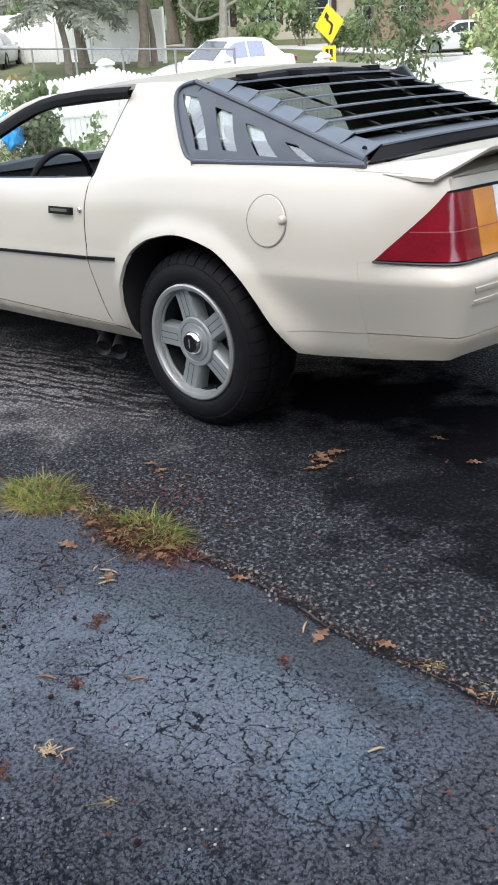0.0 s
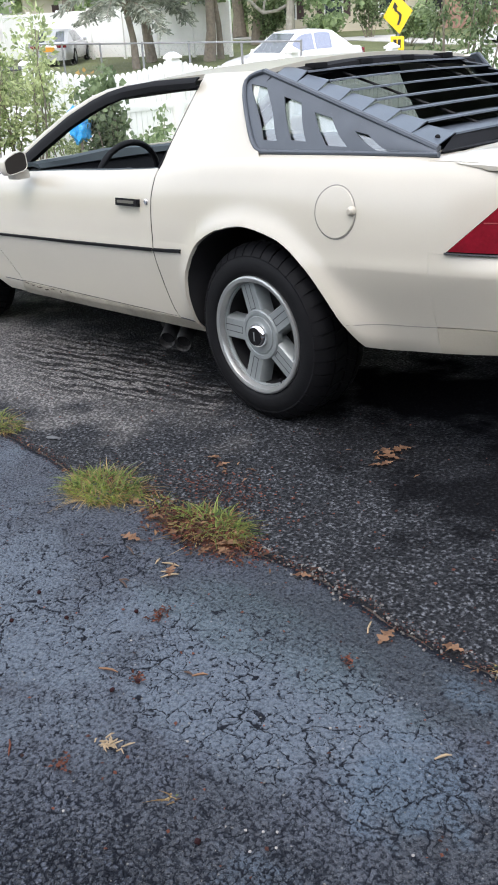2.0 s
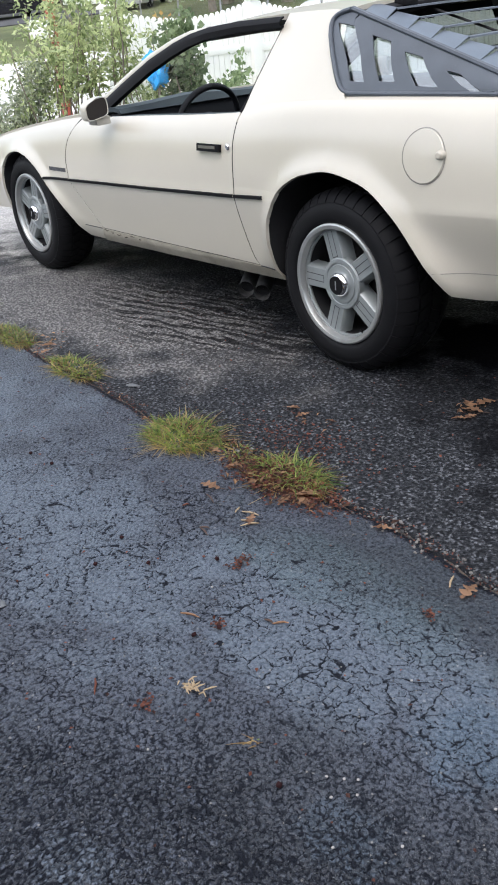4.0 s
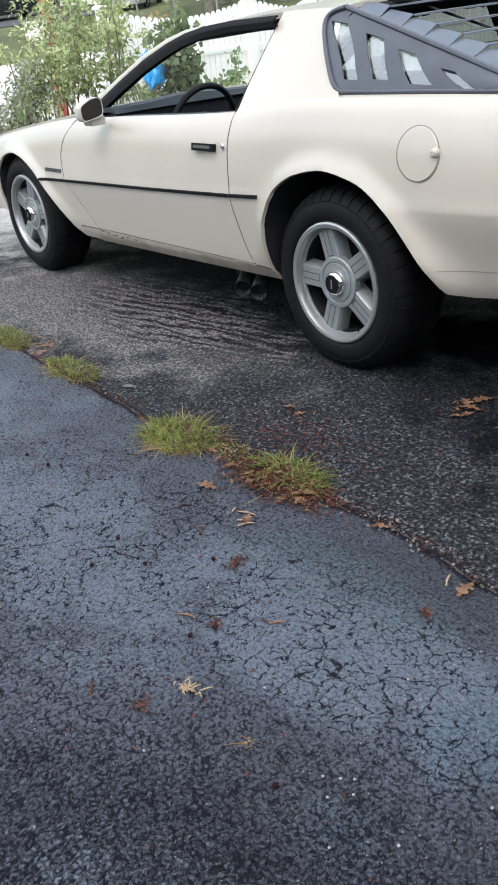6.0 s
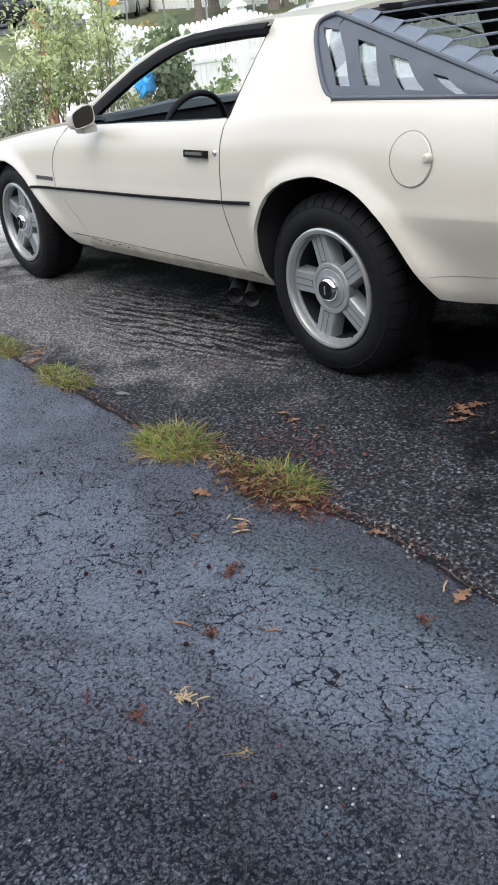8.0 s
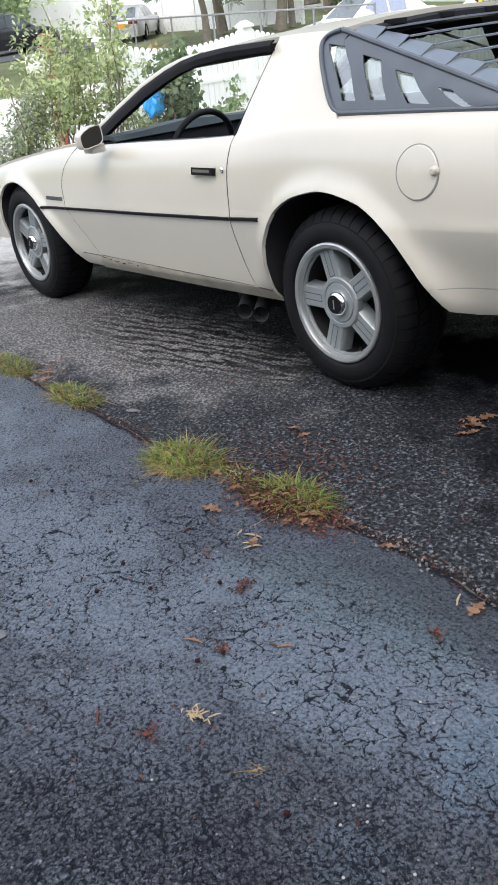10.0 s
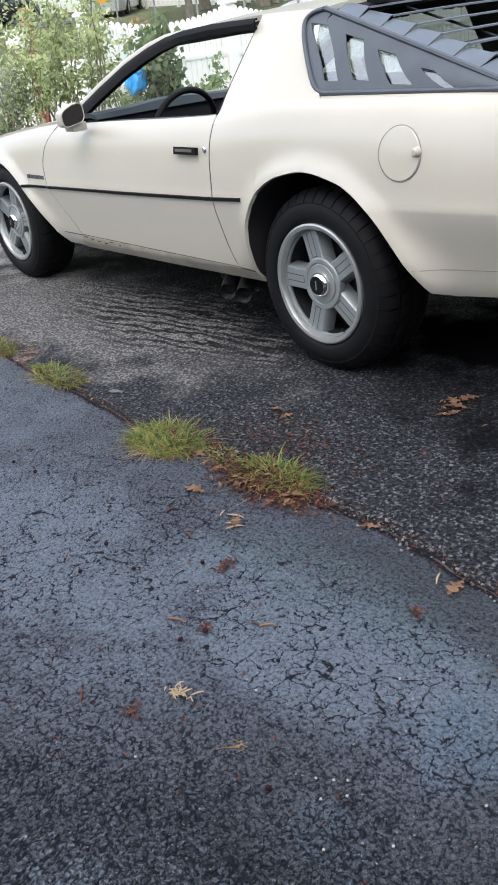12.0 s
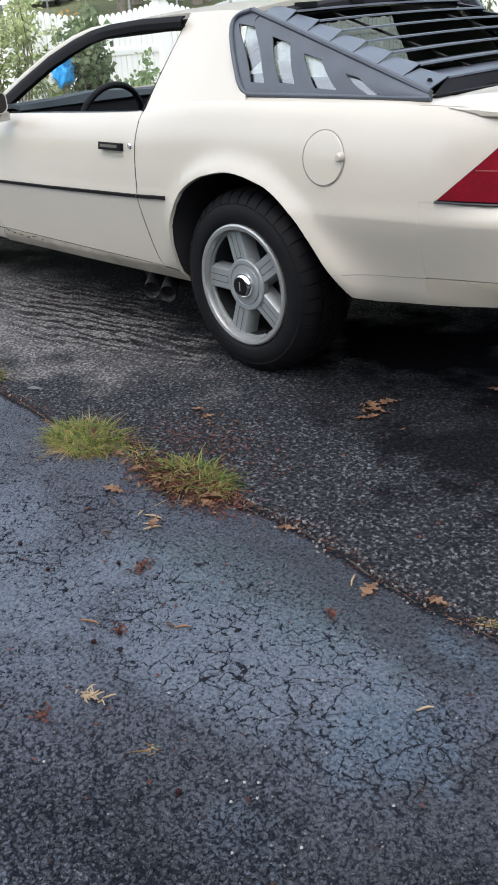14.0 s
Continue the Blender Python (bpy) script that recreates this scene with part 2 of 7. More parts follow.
def flank(s, z, proud=0.0):
    """A point of the left flank (y negative)."""
    x, y = interp(s, PLAN_X), interp(s, PLAN_Y)
    e = 0.015
    dx, dy = interp(s + e, PLAN_X) - interp(s - e, PLAN_X), interp(s + e, PLAN_Y) - interp(s - e, PLAN_Y)
    n = Vector((-dy, -dx, 0)).normalized()  # inward on the left, for y mirrored below
    zs = interp(s, SHOULDER)
    zc = crease(s)
    if z <= zc:
        d = lin(zc - z, [(0, 0), (0.010, 0.0004), (0.025, 0.0016), (0.05, 0.0044), (0.12, 0.013), (0.24, 0.027), (0.27, 0.034), (0.30, 0.056), (0.33, 0.078), (0.4, 0.13)])
        d *= 1 + 1.5 * min(1.0, max(0.0, (s - 0.1) / 0.5))
    elif z <= zs:
        d = interp((z - zc) / max(0.05, zs - zc), [(0, 0.0), (0.08, 0.004), (0.3, 0.009), (0.62, 0.023), (0.84, 0.046), (0.94, 0.064), (1, 0.085)])
    else:
        d = 0.085 + (z - zs) * 0.80
    if s > 0.8:  # tail: bumper face, ledge, lamp panel leaning forward
        w = min(1, (s - 0.8) / 0.34)
        dr = lin(z, [(0.3, 0.12), (0.40, 0.075), (0.47, 0.038), (0.60, 0.010), (0.640, 0.0018), (0.645, 0.0), (0.67, 0.013), (0.692, 0.038), (0.71, 0.046), (0.88, 0.085), (0.93, 0.10)])
        d += (dr - d) * w * w * (3 - 2 * w)
    if s < -3.2:
        w = min(1, (-3.2 - s) / 0.4)
        df = lin(z, [(0.2, 0.09), (0.3, 0.05), (0.42, 0.01), (0.5, 0.0), (0.54, 0.03), (0.6, 0.12)])
        d += (df - d) * w
    for arch in (ARCH_R, ARCH_F):
        if z > 0.30 and arch[0][0] - 0.2 < s < arch[-1][0] + 0.2:
            near = 9.0
            for (ax, az), (bx, bz) in zip(arch, arch[1:]):
                vx, vz = bx - ax, bz - az
                t = max(0.0, min(1.0, ((s - ax) * vx + (z - az) * vz) / (vx * vx + vz * vz)))
                near = min(near, math.hypot(s - ax - t * vx, z - az - t * vz))
            if z <= zc:
                d *= 1 - 0.85 * math.exp(-((near / 0.075) ** 2)) * min(1.0, (z - 0.30) / 0.18)
            d -= 0.022 * math.exp(-((near / 0.040) ** 2)) * min(1.0, (z - 0.30) / 0.15)
    # y mirrored: plan y is given positive outward
    nx, ny = dy, -dx
    ln = math.hypot(nx, ny)
    nx, ny = nx / ln, ny / ln
    # outward normal of the plan curve in (x, |y|)
    ox, oy = -nx, -ny
    if s > 0.8 and ox < 0 or s < -3.0 and ox > 0:
        ox = -ox
    oy = abs(oy)
    x += ox * (proud - d)
    y += oy * (proud - d)
    return Vector((x, -max(y, 0.0), z))


def mirrored(p):
    return Vector((p[0], -p[1], p[2]))


def flank_rows(sl, sr, zl, zh, nu, nv, proud=0.0, side=1, us=None):
    """Rows of points on the flank between the edges sl(z), sr(z), zl(s), zh(s)."""
    rows = []
    for u in us or [i / nu for i in range(nu + 1)]:
        row = []
        for j in range(nv + 1):
            v = j / nv
            z = 0.6
            for _ in range(6):
                s = sl(z) + (sr(z) - sl(z)) * u
                z = zl(s) + (zh(s) - zl(s)) * v
            step_z = (zh(s) - zl(s)) / nv
            if 0 < j < nv and step_z > 0.012:
                if abs(z - crease(s)) <= 0.5 * step_z:
                    z = crease(s)
                elif 0 < crease(s) - z and abs(z + step_z - crease(s)) <= 0.5 * step_z:
                    z = crease(s) - 0.010
            s = sl(z) + (sr(z) - sl(z)) * u
            p = flank(s, z, proud)
            row.append(p if side > 0 else mirrored(p))
        rows.append(row)
    return rows if side > 0 else rows[::-1]


def const(v):
    return lambda _: v


def bottom_quarter(s):
    if s < -0.345:
        return 0.302
    if s < 0.519:
        return interp(s, ARCH_R)
    return lin(s, [(0.519, 0.375), (0.6, 0.365), (0.8, 0.385), (1.0, 0.41), (1.2, 0.425), (1.97, 0.40)])


def bottom_fender(s):
    if s > -1.94:
        return 0.272
    if s > -2.84:
        return interp(s, ARCH_F)
    return lin(s, [(-4.28, 0.27), (-3.4, 0.30), (-3.1, 0.315), (-2.84, 0.33)])


def arch_curve(arch, upright, z_turn):
    """A wheel opening's outline in close steps: up its upright front edge, then over the top and down."""
    z0 = arch[0][1]
    rise = [(upright(z0 + (z_turn - z0) * i / 12), z0 + (z_turn - z0) * i / 12) for i in range(12)]
    x0, x1 = upright(z_turn), arch[-1][0]
    return rise + [(x0 + (x1 - x0) * i / 40, interp(x0 + (x1 - x0) * i / 40, arch)) for i in range(41)]


def door_front(z):
    return interp(z, [(0.335, -1.74), (0.40, -1.80), (0.50, -1.905), (0.557, -1.955), (0.65, -1.965), (0.75, -1.925), (0.86, -1.80)])


def door_rear(z):
    return interp(z, [(0.335, -0.455), (0.36, -0.475), (0.47, -0.51), (0.597, -0.53), (0.75, -0.528), (0.90, -0.512)])


ROOF_EDGE = [(-1.25, 1.11), (-1.1, 1.155), (-1.0, 1.176), (-0.8, 1.198), (-0.43, 1.208), (0.0, 1.195), (0.1, 1.18)]


def pillar_rear(z):
    """Rear edge of the door opening."""
    return lin(z, [(0.89, -0.514), (1.0, -0.503), (1.1, -0.488), (1.2, -0.470)])


def louvre_front(z):
    return interp(z, [(0.93, 0.050), (0.951, 0.034), (0.961, 0.008), (0.976, -0.014), (1.0, -0.038), (1.05, -0.070), (1.1, -0.106), (1.149, -0.142), (1.169, -0.148), (1.184, -0.138), (1.2, -0.09)])


def spread(a, b, extra, n):
    """Even steps from 0 to 1 with close ones added at the given places of a..b."""
    us = {round(i / n, 5) for i in range(n + 1)}
    us |= {round((e - a) / (b - a), 5) for e in extra if a < e < b}
    return sorted(us)


coupe = empty("sports_coupe", SLOPE, "cream-white sports coupe with black window louvres, parked on asphalt", "car")
GAP = 0.0035
for side in (1, -1):
    # quarter panel with the sail panel that runs up to the roof
    bm = bmesh.new()
    xs = [p[0] for p in ARCH_R]
    arch_front = lambda z: interp(z, [(0.30, -0.345), (0.386, -0.338), (0.515, -0.321), (0.58, -0.285), (0.634, -0.244)])
    add_sheet(bm, flank_rows(lambda z: door_rear(z) + GAP, arch_front, const(0.302), const(0.634), 8, 14, 0, side), 0.014)
    add_sheet(bm, flank_rows(lambda z: door_rear(z) + GAP, const(-0.244), const(0.634), lambda s: interp(s, SHOULDER), 8, 12, 0, side), 0.014)
    add_sheet(bm, flank_rows(const(-0.244), const(0.788), bottom_quarter, lambda s: interp(s, SHOULDER), 44, 22, 0, side, spread(-0.244, 0.788, [x for x in xs if x > -0.24] + [0.45, 0.48, 0.50], 44)), 0.014)
    bmesh.ops.remove_doubles(bm, verts=bm.verts, dist=0.0008)
    add_sheet(bm, flank_rows(const(0.788), const(1.08), const(0.6925), lambda s: interp(s, SHOULDER), 12, 10, 0, side), 0.01)
    add_sheet(bm, flank_rows(pillar_rear, louvre_front, lambda s: interp(s, SHOULDER), lambda s: interp(s, ROOF_EDGE), 14, 14, 0, side), 0.012)
    ledge = []
    for i in range(25):
        s = -0.06 + 1.0 * i / 24
        p = flank(s, interp(s, SHOULDER))
        k = min(1.0, max(0.15, (0.95 - s) / 0.25))
        ledge.append([p, p + Vector((0, 0.018, 0.008 * k)), p + Vector((0, 0.05, 0.013 * k)), p + Vector((0, 0.16, 0.014 * k))])
    if side < 0:
        ledge = [[mirrored(p) for p in r] for r in ledge][::-1]
    add_sheet(bm, ledge, 0.006)
    bmesh.ops.recalc_face_normals(bm, faces=bm.faces)
    part("quarter_panel", bm, PAINT, coupe)
    # door skin
    bm = sheet(flank_rows(door_front, lambda z: door_rear(z) - GAP, const(0.338), lambda s: interp(s, SHOULDER) - 0.008, 30, 20, 0, side), 0.03)
    bmesh.ops.recalc_face_normals(bm, faces=bm.faces)
    door = part("door", bm, PAINT, coupe, "cream door with its window wound down")
    # front fender
    xs = [p[0] for p in ARCH_F]
    fender_rear = lambda z: door_front(z) - 0.007 if z > 0.338 else lin(z, [(0.26, -1.80), (0.338, -1.746)])
    arch_fore = lambda z: interp(z, [(0.33, -2.84), (0.42, -2.815), (0.504, -2.79), (0.565, -2.77), (0.628, -2.70)])
    bm = sheet(flank_rows(const(-3.12), arch_fore, lambda s: lin(s, [(-3.12, 0.315), (-2.84, 0.33)]), const(0.628), 8, 12, 0, side), 0.012)
    add_sheet(bm, flank_rows(const(-3.12), const(-2.70), const(0.628), lambda s: interp(s, SHOULDER), 10, 8, 0, side), 0.012)
    add_sheet(bm, flank_rows(const(-2.70), fender_rear, bottom_fender, lambda s: interp(s, SHOULDER), 36, 18, 0, side, spread(-2.70, -1.88, [x for x in xs if x > -2.69], 30)), 0.012)
    bmesh.ops.remove_doubles(bm, verts=bm.verts, dist=0.0008)
    bmesh.ops.recalc_face_normals(bm, faces=bm.faces)
    part("front_fender", bm, PAINT, coupe)
    # rocker below the door
    bm = sheet(flank_rows(lambda z: lin(z, [(0.26, -1.795), (0.333, -1.745)]), const(-0.349), lambda s: lin(s, [(-1.9, 0.262), (-0.34, 0.285)]), const(0.333), 24, 6, 0, side), 0.02)
    bmesh.ops.recalc_face_normals(bm, faces=bm.faces)
    part("rocker_panel", bm, DIRTY_PAINT, coupe, "cream sill stained with road dirt")
    # chipped, rusty spots low on the rocker
    for k, (s, z, ln) in enumerate(((-1.735, 0.322, 0.050), (-1.67, 0.316, 0.034), (-1.62, 0.312, 0.060), (-1.545, 0.309, 0.042), (-1.49, 0.318, 0.055), (-1.40, 0.314, 0.020))):
        rows = [[flank(s + ln * u, z + 0.008 + 0.002 * math.sin(7 * u + k) - (0.020 + 0.010 * math.sin(3 * k)) * u * (1 - u) * v, 0.0012) for v in (0, 0.5, 1)] for u in (0, 0.15, 0.3, 0.5, 0.7, 0.85, 1)]
        rows = rows if side > 0 else [[mirrored(p) for p in r] for r in rows][::-1]
        part("rust_chip", sheet(rows, 0.001), CHIP, coupe)
    # black filler strips stand for the shade in the gaps round the door
    zs_list = [0.338 + (0.86 - 0.338) * k / 24 for k in range(25)]
    for edge_at, lo, hi in ((door_front, -0.009, 0.002), (door_rear, -GAP - 0.002, GAP + 0.002)):
        rows = [[flank(edge_at(z) + lo, z, -0.0035), flank(edge_at(z) + hi, z, -0.0035)] for z in zs_list]
        rows = rows if side > 0 else [[mirrored(p) for p in r] for r in rows][::-1]
        part("door_gap_fill", sheet(rows, 0.002), DARK, coupe)
    rows = [[flank(s, 0.330, -0.0035), flank(s, 0.341, -0.0035)] for s in [-1.745 + 1.29 * k / 16 for k in range(17)]]
    rows = rows if side > 0 else [[mirrored(p) for p in r] for r in rows][::-1]
    part("door_gap_fill", sheet(rows, 0.002), DARK, coupe)
    for a, b in ((-1.925, -1.748), (-0.452, -0.352)):
        rows = [[flank(a + (b - a) * k / 8, 0.3335 + h, 0.0008) for h in (-0.0022, 0.0022)] for k in range(9)]
        rows = rows if side > 0 else [[mirrored(p) for p in r] for r in rows][::-1]
        part("sill_seam", sheet(rows, 0.002), GROOVE, coupe)
    # black moulding strip
    strip = lambda s: lin(s, [(-2.24, 0.552), (-1.96, 0.558), (-1.18, 0.577), (-0.53, 0.597), (-0.33, 0.607)])
    for a, b in ((-2.215, -1.962), (-1.950, -0.536), (-0.526, -0.348)):
        rows = []
        for i in range(25):
            s = a + (b - a) * i / 24
            z = strip(s)
            r = [flank(s, z - 0.007, 0.001), flank(s, z - 0.005, 0.008), flank(s, z + 0.005, 0.008), flank(s, z + 0.007, 0.001)]
            rows.append(r if side > 0 else [mirrored(p) for p in r][::-1])
        bm = sheet(rows, 0.004)
        bmesh.ops.recalc_face_normals(bm, faces=bm.faces)
        part("side_moulding", bm, BLACK_TRIM, coupe, "black rubber strip")
    # wheel wells
    for arch in (arch_curve(ARCH_R, arch_front, 0.634), arch_curve(ARCH_F, arch_fore, 0.628)):
        rows = [[flank(x, z, -0.012), Vector((x, -0.60, z + 0.03))] for x, z in arch]
        if side < 0:
            rows = [[mirrored(p) for p in r] for r in rows]
        bm = sheet(rows, 0.004)
        part("wheel_well", bm, DARK, coupe)
        rows = [[Vector((x, -0.60 * side, 0.34)), Vector((x, -0.60 * side, max(z, 0.345) + 0.03))] for x, z in arch]
        part("wheel_well", sheet(rows, 0.004), DARK, coupe)
    # rear bumper
    seam_z = lambda s: lin(s, [(0.4, 0.444), (0.67, 0.461), (0.9, 0.482), (1.05, 0.492), (1.2, 0.488), (1.97, 0.482)])
    bm = sheet(flank_rows(const(0.7885), const(1.97), lambda s: seam_z(s), const(0.692), 36, 14, 0, side), 0.02)
    bmesh.ops.recalc_face_normals(bm, faces=bm.faces)
    part("rear_bumper", bm, PAINT, coupe)
    # valance colour carries its grime and the shade low on the bumper
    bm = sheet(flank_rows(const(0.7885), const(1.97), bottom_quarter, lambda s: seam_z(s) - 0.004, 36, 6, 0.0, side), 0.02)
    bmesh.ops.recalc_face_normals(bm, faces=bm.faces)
    part("rear_valance", bm, VALANCE_PAINT, coupe, "cream lower bumper skirt with grime and shade in its colour")
    line = [[flank(s, seam_z(s) + h, p) for h, p in ((-0.0036, 0.0003), (-0.0030, 0.0008), (-0.0014, 0.0008), (-0.0008, 0.0003))] for s in [0.478 + 0.311 * k / 10 for k in range(11)]]
    line = line if side > 0 else [[mirrored(p) for p in r] for r in line][::-1]
    part("valance_seam", sheet(line), FAINT_GAP, coupe)
    for zz, hh in ((0.618, 0.012), (0.581, 0.012)):
        bm = sheet(flank_rows(const(1.185), const(1.9), const(zz), const(zz + hh), 12, 2, 0.004, side), 0.006)
        bmesh.ops.recalc_face_normals(bm, faces=bm.faces)
        part("bumper_rib", bm, PAINT, coupe)
    # lamp panel across the tail
    bm = sheet(flank_rows(const(1.0805), const(1.97), const(0.6925), const(0.914), 22, 8, 0, side), 0.01)
    bmesh.ops.recalc_face_normals(bm, faces=bm.faces)
    part("tail_panel", bm, PAINT, coupe)
    # tail lamp: black gasket, red, amber and white lenses
    slant = lambda z: 0.853 + (z - 0.702) * 1.17
    edge = lambda z: 0.840 + (z - 0.694) * 1.17
    bm = sheet(flank_rows(edge, const(1.80), const(0.694), lambda s: lin(s, [(1.04, 0.884), (1.3, 0.887)]), 40, 8, 0.004, side), 0.006)
    bmesh.ops.recalc_face_normals(bm, faces=bm.faces)
    lamp = part("tail_lamp", bm, BLACK_TRIM, coupe, "wraparound tail lamp with black gasket")
    for name, material, a, b in (("red_lens", RED_LENS, slant, const(1.250)), ("amber_lens", AMBER_LENS, const(1.253), const(1.345)), ("reversing_lens", WHITE_LENS, const(1.348), const(1.46)), ("red_lens", RED_LENS, const(1.463), const(1.78))):
        for z0, z1 in ((0.704, 0.7808), (0.7822, 0.880)):
            bm = sheet(flank_rows(a, b, const(z0), const(z1), 24, 4, 0.012, side), 0.008)
            bmesh.ops.recalc_face_normals(bm, faces=bm.faces)
            part(name, bm, material, lamp)
    bm = sheet(flank_rows(lambda z: 0.955, const(1.78), const(0.7796), const(0.7826), 24, 2, 0.0135, side), 0.005)
    bmesh.ops.recalc_face_normals(bm, faces=bm.faces)
    part("lens_rib", bm, LENS_RIB, lamp)
    # bright lower edge of the lamp
    bm = sheet(flank_rows(const(0.845), const(1.80), const(0.6965), const(0.7005), 24, 1, 0.012, side), 0.004)
    bmesh.ops.recalc_face_normals(bm, faces=bm.faces)
    part("lamp_bezel", bm, GROOVE, lamp)
    # door handle with its recess, and the lock
    rows = flank_rows(const(-0.738), const(-0.598), const(0.735), const(0.787), 6, 4, 0.002, side)
    bm = sheet(rows, 0.004)
    bmesh.ops.recalc_face_normals(bm, faces=bm.faces)
    part("handle_plate", bm, PAINT, door)
    bm = sheet(flank_rows(const(-0.744), const(-0.598), const(0.756), const(0.784), 4, 3, 0.020, side), 0.018)
    bmesh.ops.recalc_face_normals(bm, faces=bm.faces)
    part("handle", bm, BLACK_TRIM, door, "black flap handle")
    bm = sheet(flank_rows(const(-0.730), const(-0.616), const(0.766), const(0.777), 4, 3, 0.0225, side), 0.004)
    bmesh.ops.recalc_face_normals(bm, faces=bm.faces)
    part("handle_insert", bm, BRONZE, door)
    c = flank(-0.553, 0.774)
    bm = lathe([(0.0001, -0.010), (0.008, -0.010), (0.012, -0.006), (0.0125, 0.002)], 20)
    bmesh.ops.transform(bm, matrix=Matrix.Translation((c.x, c.y * side, c.z)) @ Matrix.Rotation(0 if side > 0 else math.pi, 4, "Z"), verts=bm.verts)
    part("lock", bm, CHROME, door)
    # badge on the fender: letters as plain bars
    for k in range(6):
        s0 = -2.165 + k * 0.031
        bm = sheet(flank_rows(const(s0), const(s0 + 0.025), const(0.594), const(0.612), 2, 2, 0.004, side), 0.004)
        bmesh.ops.recalc_face_normals(bm, faces=bm.faces)
        part("badge", bm, GROOVE, coupe)
    # side marker
    bm = sheet(flank_rows(const(-3.0), const(-2.91), const(0.488), const(0.518), 2, 2, 0.004, side), 0.004)
    bmesh.ops.recalc_face_normals(bm, faces=bm.faces)
    part("side_marker", bm, AMBER_LENS, coupe)

# fuel flap on the left quarter
c = Vector((0.437, 0, 0.787))
rim, disc = [], []
for k in range(49):
    a = 2 * math.pi * k / 48
    rim.append([flank(c.x + r * math.cos(a), c.z + r * 0.94 * math.sin(a), h) for r, h in ((0.0853, 0.0008), (0.0848, 0.0018), (0.0832, 0.0018), (0.0825, 0.0008))])
    disc.append([flank(c.x + r * math.cos(a), c.z + r * 0.94 * math.sin(a), h) for r, h in ((0.0815, 0.0015), (0.079, 0.004), (0.05, 0.004), (0.001, 0.004))])
flap = part("fuel_flap", sheet(disc), PAINT, coupe)
part("flap_gap", sheet(rim), FAINT_GAP, coupe)
p = flank(0.508, 0.795, 0.004)
bm = lathe([(0.0001, -0.016), (0.008, -0.016), (0.0125, -0.012), (0.015, 0.004)], 20)
bmesh.ops.transform(bm, matrix=Matrix.Translation(p), verts=bm.verts)
part("flap_lock", bm, PAINT, flap)

# front bumper
for side in (1, -1):
    bm = sheet(flank_rows(const(-4.28), const(-3.124), bottom_fender, lambda s: interp(s, SHOULDER), 24, 14, 0, side), 0.02)
    bmesh.ops.recalc_face_normals(bm, faces=bm.faces)
    part("front_bumper", bm, PAINT, coupe)
# bonnet and tail deck: across between the shoulders


def across(s_list, crown, n=16, drop=0.0, inset=0.0):
    rows = []
    for s in s_list:
        p = flank(s, interp(s, SHOULDER))
        w = max(-p.y - inset, 0.0)
        rows.append([Vector((p.x, w * (2 * j / n - 1), p.z + drop + crown * (1 - abs(2 * j / n - 1) ** 2.5))) for j in range(n + 1)])
    return rows


bm = sheet(across([-1.72 - 0.1 * i for i in range(20)] + [-3.7, -3.85, -4.0, -4.15, -4.27], 0.022), 0.012)
bmesh.ops.recalc_face_normals(bm, faces=bm.faces)
part("bonnet", bm, PAINT, coupe)
bm = sheet(across([0.74, 0.8, 0.9, 1.0, 1.08, 1.16, 1.25, 1.4, 1.6, 1.8, 1.95], 0.02, 16, 0.002), 0.012)
bmesh.ops.recalc_face_normals(bm, faces=bm.faces)
part("tail_deck", bm, PAINT, coupe)

# roof
rows = []
for i in range(25):
    x = -1.14 + 1.02 * i / 24
    ze = interp(x, ROOF_EDGE)
    ye = -flank(max(x, -0.5), ze).y if x > -0.5 else lin(x, [(-1.14, 0.60), (-0.5, -flank(-0.5, 1.206).y)])
    rows.append([Vector((x, ye * (2 * j / 20 - 1), ze + 0.036 * (1 - abs(2 * j / 20 - 1) ** 2.3))) for j in range(21)])
bm = sheet(rows, 0.02)
bmesh.ops.recalc_face_normals(bm, faces=bm.faces)
part("roof", bm, PAINT, coupe)

# headlining, sagging along its far edge
r = random.Random(8)
rows = []
for i in range(41):
    x = -1.10 + 0.66 * i / 40
    ze = interp(x, ROOF_EDGE)
    sag = 0.030 + 0.012 * noise.noise((x * 14, 2.0, 0)) + 0.008 * noise.noise((x * 45, 5.0, 0))
    rows.append([Vector((x, -0.57, ze - 0.016)), Vector((x, -0.2, ze - 0.004)), Vector((x, 0.3, ze - 0.006)), Vector((x, 0.55, ze - 0.018)), Vector((x, 0.585, ze - 0.03 - sag))])
part("headlining", sheet(rows, 0.006), INTERIOR, coupe, "sagging black headlining")

